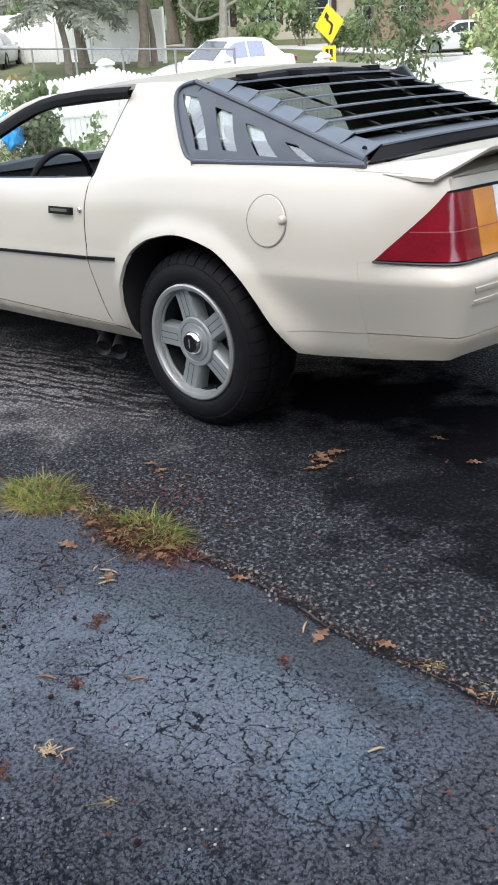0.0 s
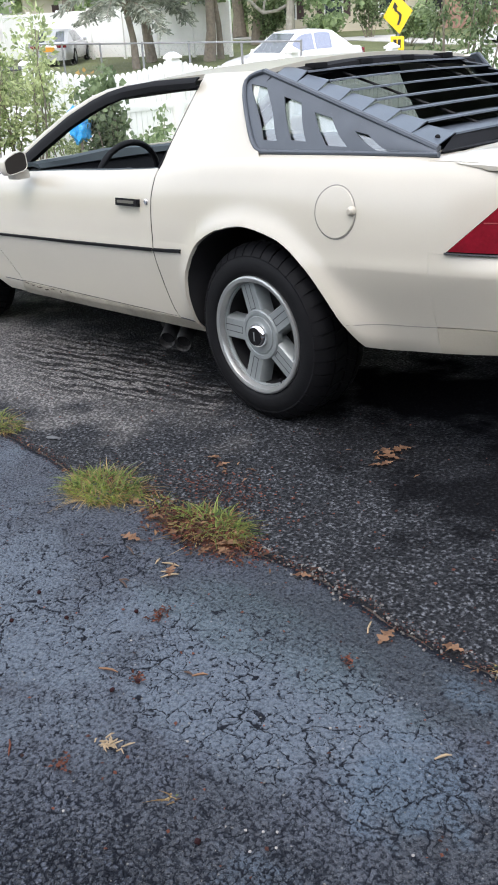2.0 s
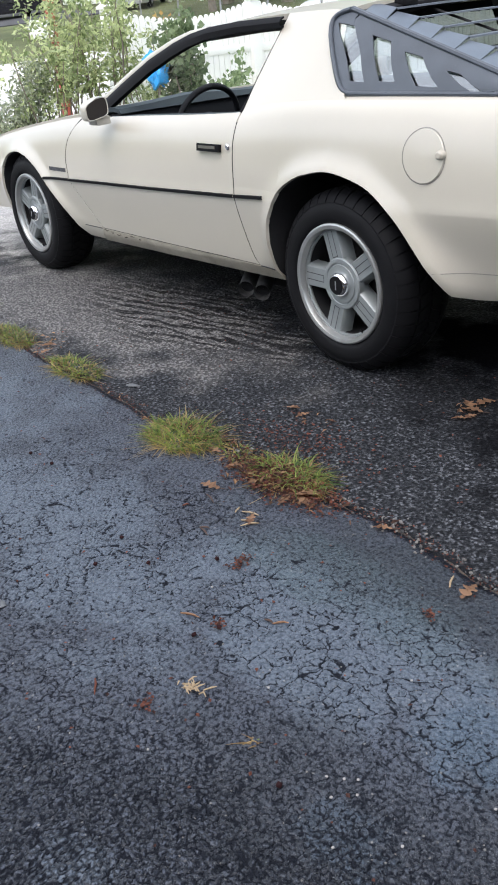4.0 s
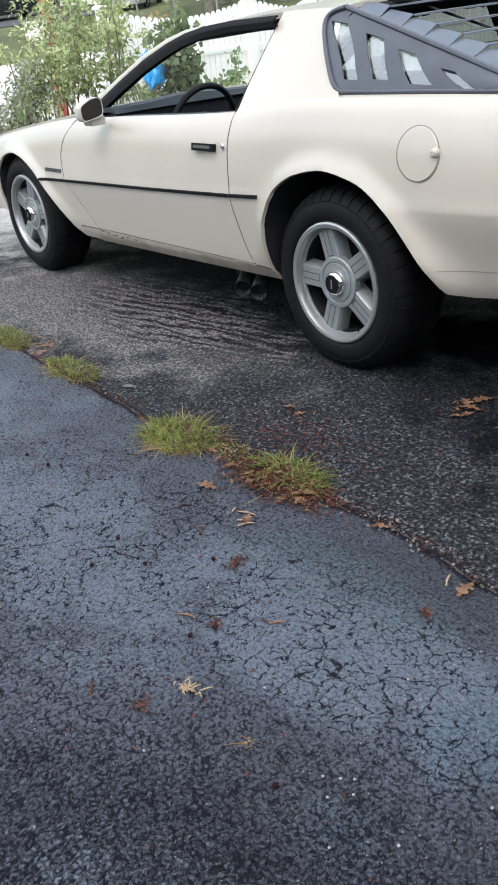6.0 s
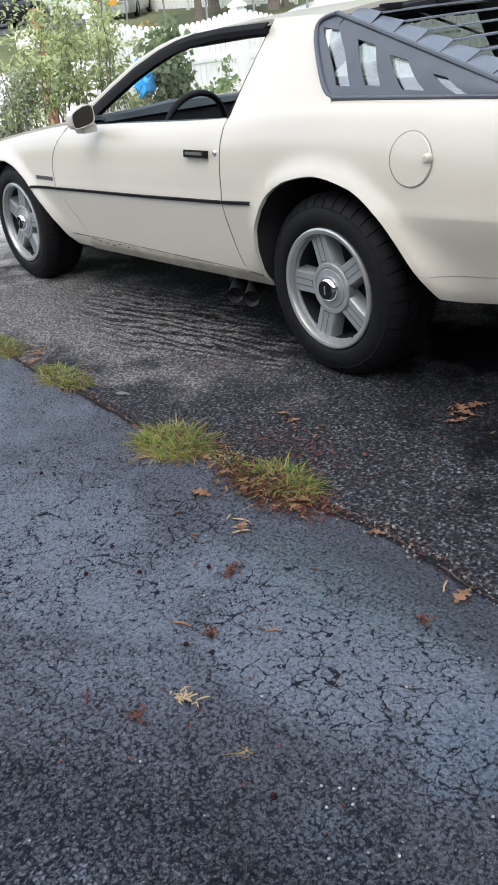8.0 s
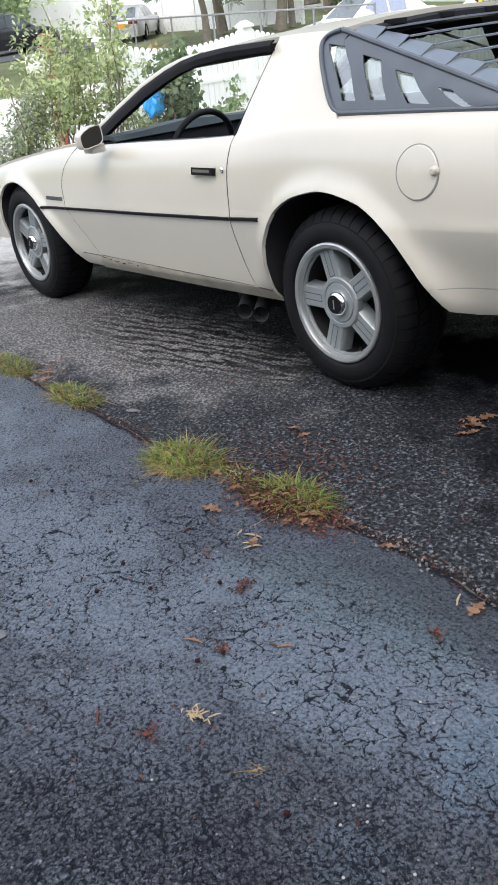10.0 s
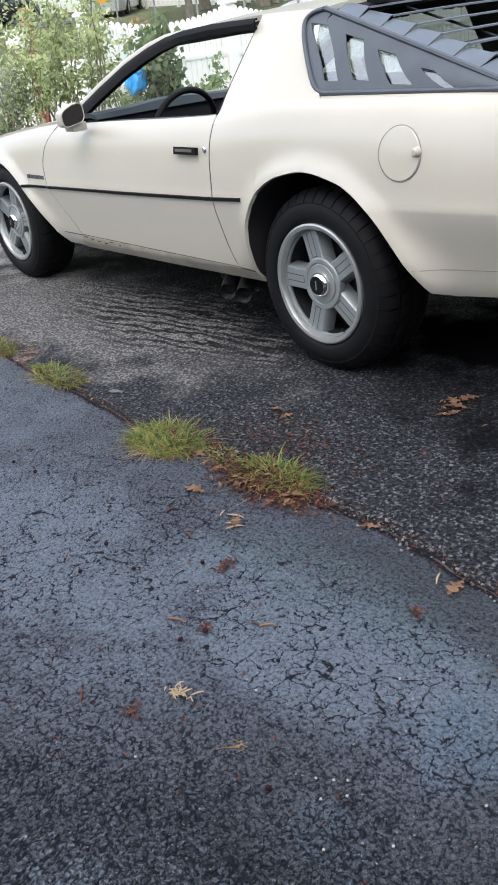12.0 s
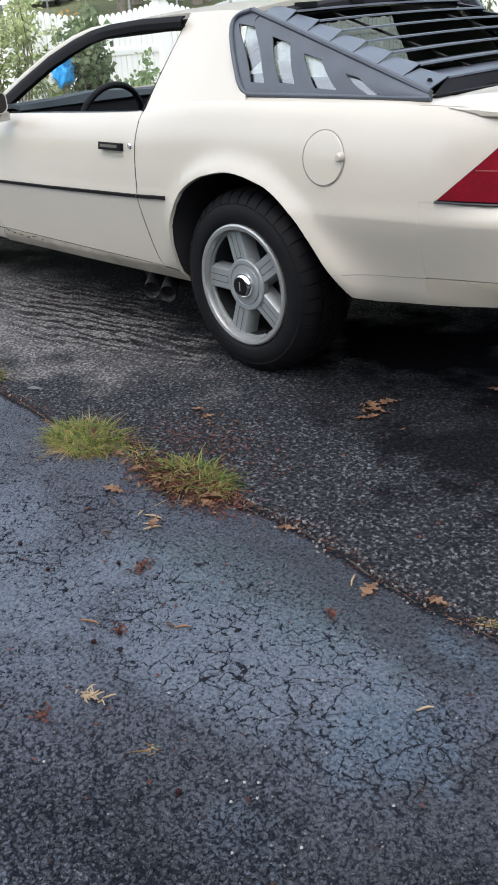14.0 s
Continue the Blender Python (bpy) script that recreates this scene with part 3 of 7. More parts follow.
# windscreen pillars, black seals, screen glass
A_LINE = [Vector(p) for p in ((-1.80, -0.745, 0.872), (-1.55, -0.71, 0.985), (-1.35, -0.67, 1.075), (-1.2, -0.64, 1.128), (-1.08, -0.625, 1.158), (-0.95, -0.618, 1.176), (-0.75, -0.615, 1.186), (-0.468, -0.617, 1.186))]
for side in (1, -1):
    pts = [p if side > 0 else mirrored(p) for p in A_LINE]
    bm = bmesh.new()
    add_tube(bm, [p + Vector((-0.02, 0.02 * side, 0.012)) for p in pts[:6]], [0.024, 0.024, 0.023, 0.020, 0.015, 0.006], 12)
    part("windscreen_pillar", bm, PAINT, coupe)
    rows = []
    for i, (p, w) in enumerate(zip(pts, (0.060, 0.058, 0.055, 0.050, 0.043, 0.036, 0.030, 0.026))):
        k = max(0.0, 1 - i / 5)
        d = Vector((0.55 * k, -0.45 * side, -0.85 + 0.1 * k)).normalized()
        o = p + Vector((-0.004, -0.012 * side, 0.004))
        rows.append([o + Vector((0, 0.012 * side, 0.004)), o, o + d * w * 0.5 + Vector((0, -0.006 * side, 0)), o + d * w, o + d * w + Vector((0, 0.02 * side, 0))])
    bm = sheet(rows, 0.006)
    bmesh.ops.recalc_face_normals(bm, faces=bm.faces)
    part("window_seal", bm, BLACK_TRIM, coupe)
    bm = tube([Vector((pillar_rear(z) - 0.004, flank(-0.45, z).y * side + 0.012 * side, z)) for z in (0.89, 0.95, 1.0, 1.1, 1.195)], 0.006, 8)
    part("window_seal", bm, BLACK_TRIM, coupe)
rows = []
for i in range(9):
    t = i / 8
    a = A_LINE[0].lerp(A_LINE[4], t) + Vector((0, 0, 0.008 + 0.02 * math.sin(math.pi * t)))
    rows.append([Vector((a.x - (0.16 - 0.06 * t) * (1 - (2 * j / 12 - 1) ** 2), a.y * (1 - 2 * j / 12), a.z + 0.05 * t * (1 - (2 * j / 12 - 1) ** 2))) for j in range(13)])
screen = part("windscreen", sheet(rows), CLEAR, coupe, "clear windscreen")
screen.visible_shadow = False

# rear hatch glass under the louvres
rows = []
for i in range(9):
    t = i / 8
    x, z, w = -0.04 + 0.79 * t, 1.150 - 0.235 * t, 0.56 + 0.10 * t
    rows.append([Vector((x, w * (2 * j / 12 - 1), z + 0.012 * (1 - (2 * j / 12 - 1) ** 2))) for j in range(13)])
hatch = part("hatch_glass", sheet(rows), HATCH, coupe)
hatch.visible_shadow = False

# louvres
RIDGE = (Vector((-0.075, -0.648, 1.199)), Vector((0.735, -0.765, 0.958)))


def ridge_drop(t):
    """Lowers the rail away from the drive's seam so that the blade ends hide it."""
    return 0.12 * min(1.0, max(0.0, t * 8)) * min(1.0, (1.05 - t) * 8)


for side in (1, -1):
    # side plate with four slots
    cols = [(0.0, 0.0), (0.122, 0.006), (0.228, 0.062), (0.312, 0.128), (0.386, 0.242), (0.492, 0.308), (0.606, 0.398), (0.748, 0.480), (0.800, 0.562), (1.0, 1.0)]
    slots = {1: (0.17, 0.87), 3: (0.20, 0.80), 5: (0.16, 0.72), 7: (0.09, 0.58)}
    bm = bmesh.new()

    def plate(u, v):
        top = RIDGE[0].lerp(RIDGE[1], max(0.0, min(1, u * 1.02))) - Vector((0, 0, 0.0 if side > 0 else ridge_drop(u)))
        low = Vector((-0.082 + 0.837 * u + 0.05 * u * (1 - u), -0.808 + 0.022 * u, 0.951 - 0.006 * u))
        p = low.lerp(top, v)
        k = max(0.0, 1 - u / 0.15)
        p.x += k * (interp(v, [(0, 0.120), (0.04, 0.092), (0.10, 0.070), (0.2, 0.046), (0.4, 0.006), (0.6, -0.034), (0.8, -0.070), (0.88, -0.076), (0.94, -0.066), (0.98, -0.040), (1, -0.005)]))
        p.y -= 0.012 * math.sin(math.pi * v)
        return p if side > 0 else mirrored(p)

    for k, (a, b) in enumerate(zip(cols, cols[1:])):
        bands = [(0.0, slots[k][0]), (slots[k][1], 1.0)] if k in slots else [(0.0, 1.0)]
        for v0, v1 in bands:
            rows = []
            for i in range(4):
                c0, c1 = a[0] + (b[0] - a[0]) * i / 3, a[1] + (b[1] - a[1]) * i / 3
                rows.append([plate(c0 + (c1 - c0) * v, v) for v in [v0 + (v1 - v0) * j / 16 for j in range(17)]])
            add_sheet(bm, rows if side > 0 else rows[::-1], 0.006)
    bmesh.ops.remove_doubles(bm, verts=bm.verts, dist=0.0004)
    bmesh.ops.recalc_face_normals(bm, faces=bm.faces)
    part("louvre_side_plate", bm, LOUVRE, coupe, "slotted black plastic quarter window louvre")
    glass = part("quarter_window", sheet([[plate(u, v) + Vector((0, 0.012 * side, -0.002)) for v in (0.05, 0.5, 0.95)] for u in (0.03, 0.3, 0.6, 0.9)], 0.004), QUARTER, coupe)
    glass.visible_shadow = False
    # rolled edge round the plate
    rim_pts = [plate(0, v) for v in (1.0, 0.985, 0.965, 0.94, 0.91, 0.88, 0.84, 0.8, 0.7, 0.6, 0.5, 0.4, 0.3, 0.2, 0.14, 0.09, 0.05, 0.02)] + [plate(u, 0.0) for u in (0.02, 0.15, 0.3, 0.5, 0.7, 0.85, 1.0)]
    part("louvre_edge", tube([p + Vector((0, -0.004 * side, 0)) for p in rim_pts], 0.008, 8), LOUVRE, coupe)
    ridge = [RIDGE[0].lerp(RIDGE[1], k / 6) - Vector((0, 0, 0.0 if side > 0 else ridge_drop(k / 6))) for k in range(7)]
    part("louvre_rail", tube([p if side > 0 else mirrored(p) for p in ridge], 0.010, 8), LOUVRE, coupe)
    for u in (0.32, 0.80):
        p = plate(u, -0.01)
        part("clip", box((p.x - 0.018, p.y - 0.008, p.z - 0.012), (p.x + 0.018, p.y + 0.008, p.z + 0.010), None, 0.003), LOUVRE, coupe)

N_BLADES = 7


def rail(t, y_frac, lift=0.0):
    """A point on the louvres' slope: t from roof to tail, y_frac from -1 to 1 across."""
    p = RIDGE[0].lerp(RIDGE[1], t)
    return Vector((p.x, p.y * -y_frac, p.z + lift + 0.010 * (1 - abs(y_frac) ** 2.4)))


def trailing(k, f):
    """The rear edge of a blade, from side to side."""
    crown = 0.006 * (1 - f * f)
    return Vector((-0.036 + 0.113 * k, f * (0.478 + 0.012 * k), 1.186 - 0.0342 * k + crown))


for k in range(N_BLADES):
    bm = bmesh.new()
    rows = []
    last = k == N_BLADES - 1
    for j in range(13):
        f = 2 * j / 12 - 1
        b = trailing(k, f)
        a = b + Vector((-0.150, 0, 0.006 if last else -0.007))
        rows.append([a, a.lerp(b, 0.5), b - Vector((0.006, 0, 0)), b + Vector((0, 0, -0.0010)), b + Vector((0, 0, -0.0035))])
    add_sheet(bm, rows, 0.0035)
    bmesh.ops.recalc_face_normals(bm, faces=bm.faces)
    blade = part("louvre_blade", bm, LOUVRE, coupe, "black plastic louvre blade")
    for side in (1, -1):
        # the blade's end, bent down to the rail
        t1 = 0.20 + 0.131 * k
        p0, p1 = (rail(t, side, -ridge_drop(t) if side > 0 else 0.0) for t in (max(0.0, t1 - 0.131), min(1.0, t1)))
        q1 = trailing(k, side)
        q0 = trailing(k - 1, side) + Vector((0.0, 0, -0.012))
        rows = [[p0.lerp(p1, i / 4).lerp(q0.lerp(q1, i / 4), m / 3) for m in range(4)] for i in range(5)]
        bm = sheet(rows if side > 0 else rows[::-1], 0.004)
        bmesh.ops.recalc_face_normals(bm, faces=bm.faces)
        part("louvre_end", bm, LOUVRE, blade)
# black closing panel below the last blade
rows = [[trailing(N_BLADES - 1, 2 * j / 12 - 1) + Vector((-0.004, 0, -0.006)), Vector((0.664 + 0.055 * abs(2 * j / 12 - 1) ** 4, 0.735 * (2 * j / 12 - 1), 0.942)), Vector((0.74, 0.745 * (2 * j / 12 - 1), 0.946))] for j in range(13)]
part("louvre_tail_panel", sheet(rows, 0.004), BLACK_TRIM, coupe)
rows = [[Vector((x, 0.60 * (2 * j / 12 - 1), z + 0.034 * (1 - abs(2 * j / 12 - 1) ** 1.8))) for j in range(13)] for x, z in ((-0.115, 1.189), (-0.085, 1.187), (-0.06, 1.180), (-0.05, 1.155))]
part("louvre_header", sheet(rows, 0.004), BLACK_TRIM, coupe)
for f in (-0.60, -0.2, 0.2, 0.60):
    p = rail(0.01, f, 0.010)
    part("hinge_block", box((p.x - 0.03, p.y - 0.035, p.z - 0.02), (p.x + 0.02, p.y + 0.035, p.z), None, 0.004), BLACK_TRIM, coupe)
for f in (-0.40, 0.40):
    part("louvre_strap", tube([rail(t, f, -0.030) for t in (0.02, 0.25, 0.5, 0.75, 0.86)], 0.005, 6), DARK, coupe)
for side in (1, -1):
    p = rail(0.93, side).lerp(trailing(6, side), 0.42) + Vector((0, 0, 0.003))
    bm = bmesh.new()
    bmesh.ops.create_uvsphere(bm, u_segments=10, v_segments=6, radius=0.009, matrix=Matrix.Translation(p))
    part("bolt", bm, BLACK_TRIM, coupe)

# tail spoiler with turned-down ends
rows = []
for j in range(33):
    f = 2 * j / 32 - 1
    y = 0.815 * f
    e = max(0.0, (abs(f) - 0.86) / 0.14)
    e2 = e * e * (3 - 2 * e)
    xr = 1.135 - 0.11 * e2 - 0.02 * f * f
    zr = 0.992 - 0.074 * e2
    xf, zf = 0.80 + 0.03 * e2, 0.947 - 0.019 * e2
    th = 0.026 - 0.017 * e2
    mx, mz = (xf + xr) / 2, (zf + zr) / 2 - 0.006 * (1 - e2)
    rows.append([Vector((xf, y, zf)), Vector(((xf + mx) / 2, y, (zf + mz) / 2 - 0.002)), Vector((mx, y, mz)), Vector((xr, y, zr)), Vector((xr - 0.004, y, zr - 0.009)), Vector((xr - 0.07, y, zr - th)), Vector((mx, y, mz - th * 0.9)), Vector((xf + 0.01, y, zf - 0.003))])
bm = bmesh.new()
add_sheet(bm, rows)
for r in (0, -1):
    bm.verts.ensure_lookup_table()
    n = len(rows[0])
    vs = bm.verts[:n] if r == 0 else bm.verts[len(bm.verts) - n:]
    bm.faces.new(vs)
bmesh.ops.recalc_face_normals(bm, faces=bm.faces)
part("tail_spoiler", bm, PAINT, coupe, "cream moulded tail spoiler")

# cabin: floor, dash, wheel, seats, door linings
part("underbody", box((-3.3, -0.56, 0.22), (0.0, 0.56, 0.31), None, 0.02), DARK, coupe)
part("underbody", box((-1.88, -0.83, 0.285), (-0.36, 0.83, 0.33), None, 0.01), DARK, coupe)
part("engine_bay", box((-3.3, -0.58, 0.30), (-1.85, 0.58, 0.60), None, 0.02), DARK, coupe)
part("boot_floor", box((-0.25, -0.56, 0.40), (0.95, 0.56, 0.70), None, 0.02), DARK, coupe)
part("boot_side", box((0.56, -0.72, 0.48), (0.93, 0.72, 0.64), None, 0.02), DARK, coupe)
rows = []
for j in range(17):
    y = 0.80 * (1 - 2 * j / 16)
    hood = 0.05 * math.exp(-(((y + 0.36) / 0.22) ** 2))
    rows.append([Vector((-1.90, y, 0.852)), Vector((-1.70, y, 0.886 + hood * 0.2)), Vector((-1.56, y, 0.895 + hood * 0.4)), Vector((-1.51, y, 0.888 + hood * 0.4)), Vector((-1.49, y, 0.868)), Vector((-1.50, y, 0.862))])
bm = sheet(rows, 0.02)
bmesh.ops.recalc_face_normals(bm, faces=bm.faces)
dash = part("dashboard", bm, DASH, coupe, "grey vinyl dashboard")
part("instrument_panel", box((-1.62, -0.79, 0.50), (-1.505, 0.79, 0.866), None, 0.015), INTERIOR, dash)
WHEEL_C = Matrix.Translation((-1.35, -0.415, 0.778)) @ Matrix.Rotation(radians(-68), 4, "Y")
steering = part("steering_wheel", tube([WHEEL_C @ Vector((0.178 * math.cos(a), 0.178 * math.sin(a), 0)) for a in [2 * math.pi * k / 40 for k in range(41)]], 0.0145, 10), INTERIOR, coupe, "black steering wheel")
bm = bmesh.new()
for a in (0, math.pi, -math.pi / 2 - 0.5, -math.pi / 2 + 0.5):
    add_tube(bm, [WHEEL_C @ Vector((0, 0, -0.02)), WHEEL_C @ Vector((0.18 * math.sin(a), 0.18 * math.cos(a), 0))], 0.012, 6)
add_tube(bm, [WHEEL_C @ Vector((0, 0, 0.01)), WHEEL_C @ Vector((0, 0, -0.06))], 0.055, 16)
part("spokes", bm, INTERIOR, steering)
for y in (-0.38, 0.38):
    bm = box((-1.05, y - 0.25, 0.36), (-0.52, y + 0.25, 0.52), None, 0.05)
    seat = part("seat", bm, INTERIOR, coupe, "charcoal bucket seat")
    bm = bmesh.new()
    add_box(bm, (-0.09, -0.24, 0.0), (0.05, 0.24, 0.42), Matrix.Translation((-0.52, y, 0.45)) @ Matrix.Rotation(radians(24), 4, "Y"), 0.045)
    part("backrest", bm, INTERIOR, seat)
for side in (1, -1):
    lining = sheet(flank_rows(lambda z: -1.78, lambda z: -0.56, const(0.34), lambda s: interp(s, SHOULDER) - 0.012, 12, 6, -0.10, side), 0.02)
    bmesh.ops.recalc_face_normals(lining, faces=lining.faces)
    part("door_lining", lining, DASH if side < 0 else INTERIOR, coupe)
    rows = []
    for i in range(13):
        s = -1.79 + 1.25 * i / 12
        p, q = flank(s, interp(s, SHOULDER) - 0.008), flank(s, interp(s, SHOULDER) - 0.012, -0.10)
        p = p + Vector((0, 0.004, 0))
        rows.append([p if side > 0 else mirrored(p), q if side > 0 else mirrored(q)])
    part("door_sill", sheet(rows if side > 0 else rows[::-1], 0.008), DASH, coupe)
    inner = [[Vector((x, -0.60 * side, z)) for z in (0.5, 0.93)] for x in (-0.45, 0.4, 0.9)]
    part("trunk_lining", sheet(inner, 0.01), INTERIOR, coupe)

# door mirrors
for side in (1, -1):
    bm = bmesh.new()
    prof = [(0.0, 0.55), (0.12, 0.85), (0.45, 1.0), (0.8, 1.0), (1.0, 0.97)]
    rings = []
    for d, k in prof:
        ring = []
        for i in range(24):
            a = 2 * math.pi * i / 24
            cx = math.copysign(abs(math.cos(a)) ** 0.5, math.cos(a)) * 0.053 * k
            cz = math.copysign(abs(math.sin(a)) ** 0.5, math.sin(a)) * 0.044 * k
            ring.append(Vector((-1.530 + 0.09 * d + 0.29 * cx * d, -(0.950 - cx) * side, 0.908 + cz * (1.0 - (0.30 * max(0.0, -cx) / 0.053 if cz > 0 else 0.0)) + 0.22 * cx)))
        rings.append(ring)
    rings.append([Vector((p.x - 0.006, p.y + (-(0.950) * side - p.y) * 0.03, p.z + (0.908 - p.z) * 0.03)) for p in rings[-1]])
    add_sheet(bm, [r + r[:1] for r in rings])
    vs = [bm.verts.new(p) for p in rings[0]]
    bm.faces.new(vs)
    bmesh.ops.remove_doubles(bm, verts=bm.verts, dist=0.0003)
    bmesh.ops.recalc_face_normals(bm, faces=bm.faces)
    m = part("door_mirror", bm, PAINT, coupe, "cream door mirror")
    bm = bmesh.new()
    mid = Vector((sum(p.x for p in rings[-1]) / 24, -0.950 * side, 0.908))
    glass = [mid + (p - mid) * 0.95 + Vector((0.005, 0, 0)) for p in rings[-1]]
    bm.faces.new([bm.verts.new(p) for p in glass])
    part("mirror_glass", bm, MIRROR, m)
    outer = [p + Vector((0.008, 0, 0)) for p in rings[-1]]
    bm = sheet([r + r[:1] for r in ([p + (q - p) * 0.02 for p, q in zip(rings[-1], glass)], outer, [p + (q - p) * 0.9 + Vector((0.002, 0, 0)) for p, q in zip(outer, glass)], glass)])
    part("mirror_bezel", bm, PAINT, m)
    bm = box((-1.54, -0.915 * side - 0.04, 0.835), (-1.46, -0.915 * side + 0.04, 0.876), None, 0.012)
    part("mirror_foot", bm, PAINT, m)

# twin exhaust pipes ahead of the rear wheel
for y, x in ((-0.80, -0.695), (-0.795, -0.59)):
    bm = lathe([(0.030, 0.02), (0.034, 0.0), (0.034, 0.25), (0.028, 0.25), (0.030, 0.02)], 20)
    m = Matrix.Translation((x, y, 0.182)) @ Matrix.Rotation(radians(42), 4, "Z") @ Matrix.Rotation(radians(7), 4, "X")
    bmesh.ops.transform(bm, matrix=m, verts=bm.verts)
    pipe = part("exhaust_pipe", bm, RUST, coupe, "dull grey exhaust tail pipe")
    # a black disc closes the pipe and stands for its inner shade
    bm = lathe([(0.001, 0.045), (0.0305, 0.045)], 20)
    bmesh.ops.transform(bm, matrix=m, verts=bm.verts)
    part("shaded_bore", bm, DARK, pipe, "black disc standing for the shaded inside of the pipe")
part("silencer", box((-0.95, -0.66, 0.16), (-0.52, -0.30, 0.28), None, 0.04), DARK, coupe)

# wheels


def wheel_parts(parent_name, m, wide):
    """A five-spoke alloy wheel with its tyre; its outer face looks along -y."""
    w = new(parent_name)
    w.parent = coupe
    w.matrix_local = m
    R, rr = 0.328, 0.219
    prof = [(rr - 0.004, 0.020), (rr + 0.004, 0.004), (rr + 0.016, -0.0035), (rr + 0.022, -0.005), (rr + 0.034, -0.0065), (rr + 0.048, -0.0065), (R - 0.050, -0.004), (R - 0.034, 0.003), (R - 0.018, 0.016), (R - 0.006, 0.034), (R, 0.055), (R + 0.001, wide / 2), (R, wide - 0.045), (R - 0.006, wide - 0.022), (R - 0.03, wide - 0.004), (rr + 0.02, wide), (rr - 0.004, wide - 0.02)]
    tyre = part("tyre", lathe(prof, 72), RUBBER, w, "black low-profile tyre")
    # tread blocks: shoulder lugs and two ribs, cut by slanted grooves
    bm = bmesh.new()
    n = 40
    over = [(0.0, R - 0.038), (0.006, R - 0.029), (0.018, R - 0.014), (0.034, R - 0.003), (0.055, R + 0.004), (wide / 2, R + 0.005)]
    for k in range(n):
        for y0, y1, sk, fill in ((0.001, 0.064, 0.20, 0.88), (0.072, 0.118, 0.5, 0.80), (wide - 0.118, wide - 0.072, -0.5, 0.80), (wide - 0.064, wide - 0.001, -0.20, 0.88)):
            a0, da = 2 * math.pi * k / n, 2 * math.pi * fill / n
            low, top = [], []
            for i in range(5):
                y = y0 + (y1 - y0) * i / 4
                r = lin(min(y, wide - y), over)
                turn = sk * 0.12 * i / 4
                for ring, rd in ((low, r - 0.012), (top, r + 0.004)):
                    ring.append([bm.verts.new((rd * math.cos(a), y, rd * math.sin(a))) for a in (a0 + turn, a0 + turn + da)])
            for i in range(4):
                bm.faces.new((top[i][0], top[i][1], top[i + 1][1], top[i + 1][0]))
                for e in (0, 1):
                    bm.faces.new((low[i][e], top[i][e], top[i + 1][e], low[i + 1][e]))
            for i in (0, 4):
                bm.faces.new((low[i][0], low[i][1], top[i][1], top[i][0]))
    bmesh.ops.recalc_face_normals(bm, faces=bm.faces)
    part("tread", bm, RUBBER, tyre)
    rim = part("rim", lathe([(rr + 0.004, 0.012), (rr + 0.002, -0.003), (rr - 0.004, -0.006), (rr - 0.016, -0.004), (rr - 0.020, 0.004), (rr - 0.022, 0.019)], 72), ALLOY_LIP, w, "bright machined rim lip")
    # black barrel and backing disc put the shade between the spokes into colour
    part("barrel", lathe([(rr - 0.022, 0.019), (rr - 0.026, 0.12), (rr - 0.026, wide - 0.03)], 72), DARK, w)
    part("inner_ring", lathe([(rr - 0.021, 0.019), (rr - 0.027, 0.019), (rr - 0.030, 0.028), (rr - 0.027, 0.036)], 72), ALLOY, w)
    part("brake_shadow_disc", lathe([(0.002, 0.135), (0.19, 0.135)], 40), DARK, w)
    part("brake_disc", lathe([(0.06, 0.118), (0.14, 0.118), (0.14, 0.13)], 40), RUST, w)
    for k in range(5):
        a = 2 * math.pi * k / 5 + radians(90 + 17)
        t = Matrix.Rotation(-a, 4, "Y")
        bm = bmesh.new()
        rows = []
        for r, hw, y in ((0.055, 0.041, 0.022), (0.085, 0.0395, 0.022), (0.13, 0.0395, 0.022), (0.175, 0.0405, 0.022), (0.198, 0.043, 0.022)):
            rows.append([t @ Vector((r, y + 0.055, hw + 0.006)), t @ Vector((r, y + 0.006, hw)), t @ Vector((r, y, hw - 0.005)), t @ Vector((r, y, -hw + 0.005)), t @ Vector((r, y + 0.006, -hw)), t @ Vector((r, y + 0.055, -hw - 0.006))])
        add_sheet(bm, rows)
        bmesh.ops.recalc_face_normals(bm, faces=bm.faces)
        spoke = part("spoke", bm, ALLOY, w)
        bm = bmesh.new()
        for q in (-0.0125, 0.0125):
            add_sheet(bm, [[t @ Vector((r, y - 0.0012, q + h)) for h in (0.0016, -0.0016)] for r, y in ((0.098, 0.022), (0.13, 0.022), (0.175, 0.022), (0.192, 0.022))])
        add_sheet(bm, [[t @ Vector((r, 0.0208, q)) for q in (0.0135, -0.0135)] for r in (0.097, 0.100)])
        part("groove", bm, GROOVE, spoke)
    part("hub", lathe([(0.096, 0.041), (0.094, 0.020), (0.090, 0.016), (0.078, 0.016), (0.076, 0.019), (0.071, 0.019), (0.069, 0.015), (0.036, 0.014)], 48), ALLOY, w)
    part("cap_ring", lathe([(0.047, 0.021), (0.045, 0.008), (0.041, -0.003), (0.034, -0.008)], 40), CHROME, w)
    part("centre_cap", lathe([(0.034, -0.0082), (0.033, -0.0105), (0.0002, -0.0115)], 40), BLACK_TRIM, w, "black centre cap")
    part("cap_mark", box((-0.0025, -0.0125, -0.017), (0.0025, -0.011, 0.017), None, 0.0006), ALLOY, w)
    part("valve", tube([(0.165 * math.cos(-0.9), 0.03, 0.19 * math.sin(-0.9) - 0.03), (0.15 * math.cos(-0.9), 0.015, 0.17 * math.sin(-0.9) - 0.02)], 0.005, 6), BLACK_TRIM, w)
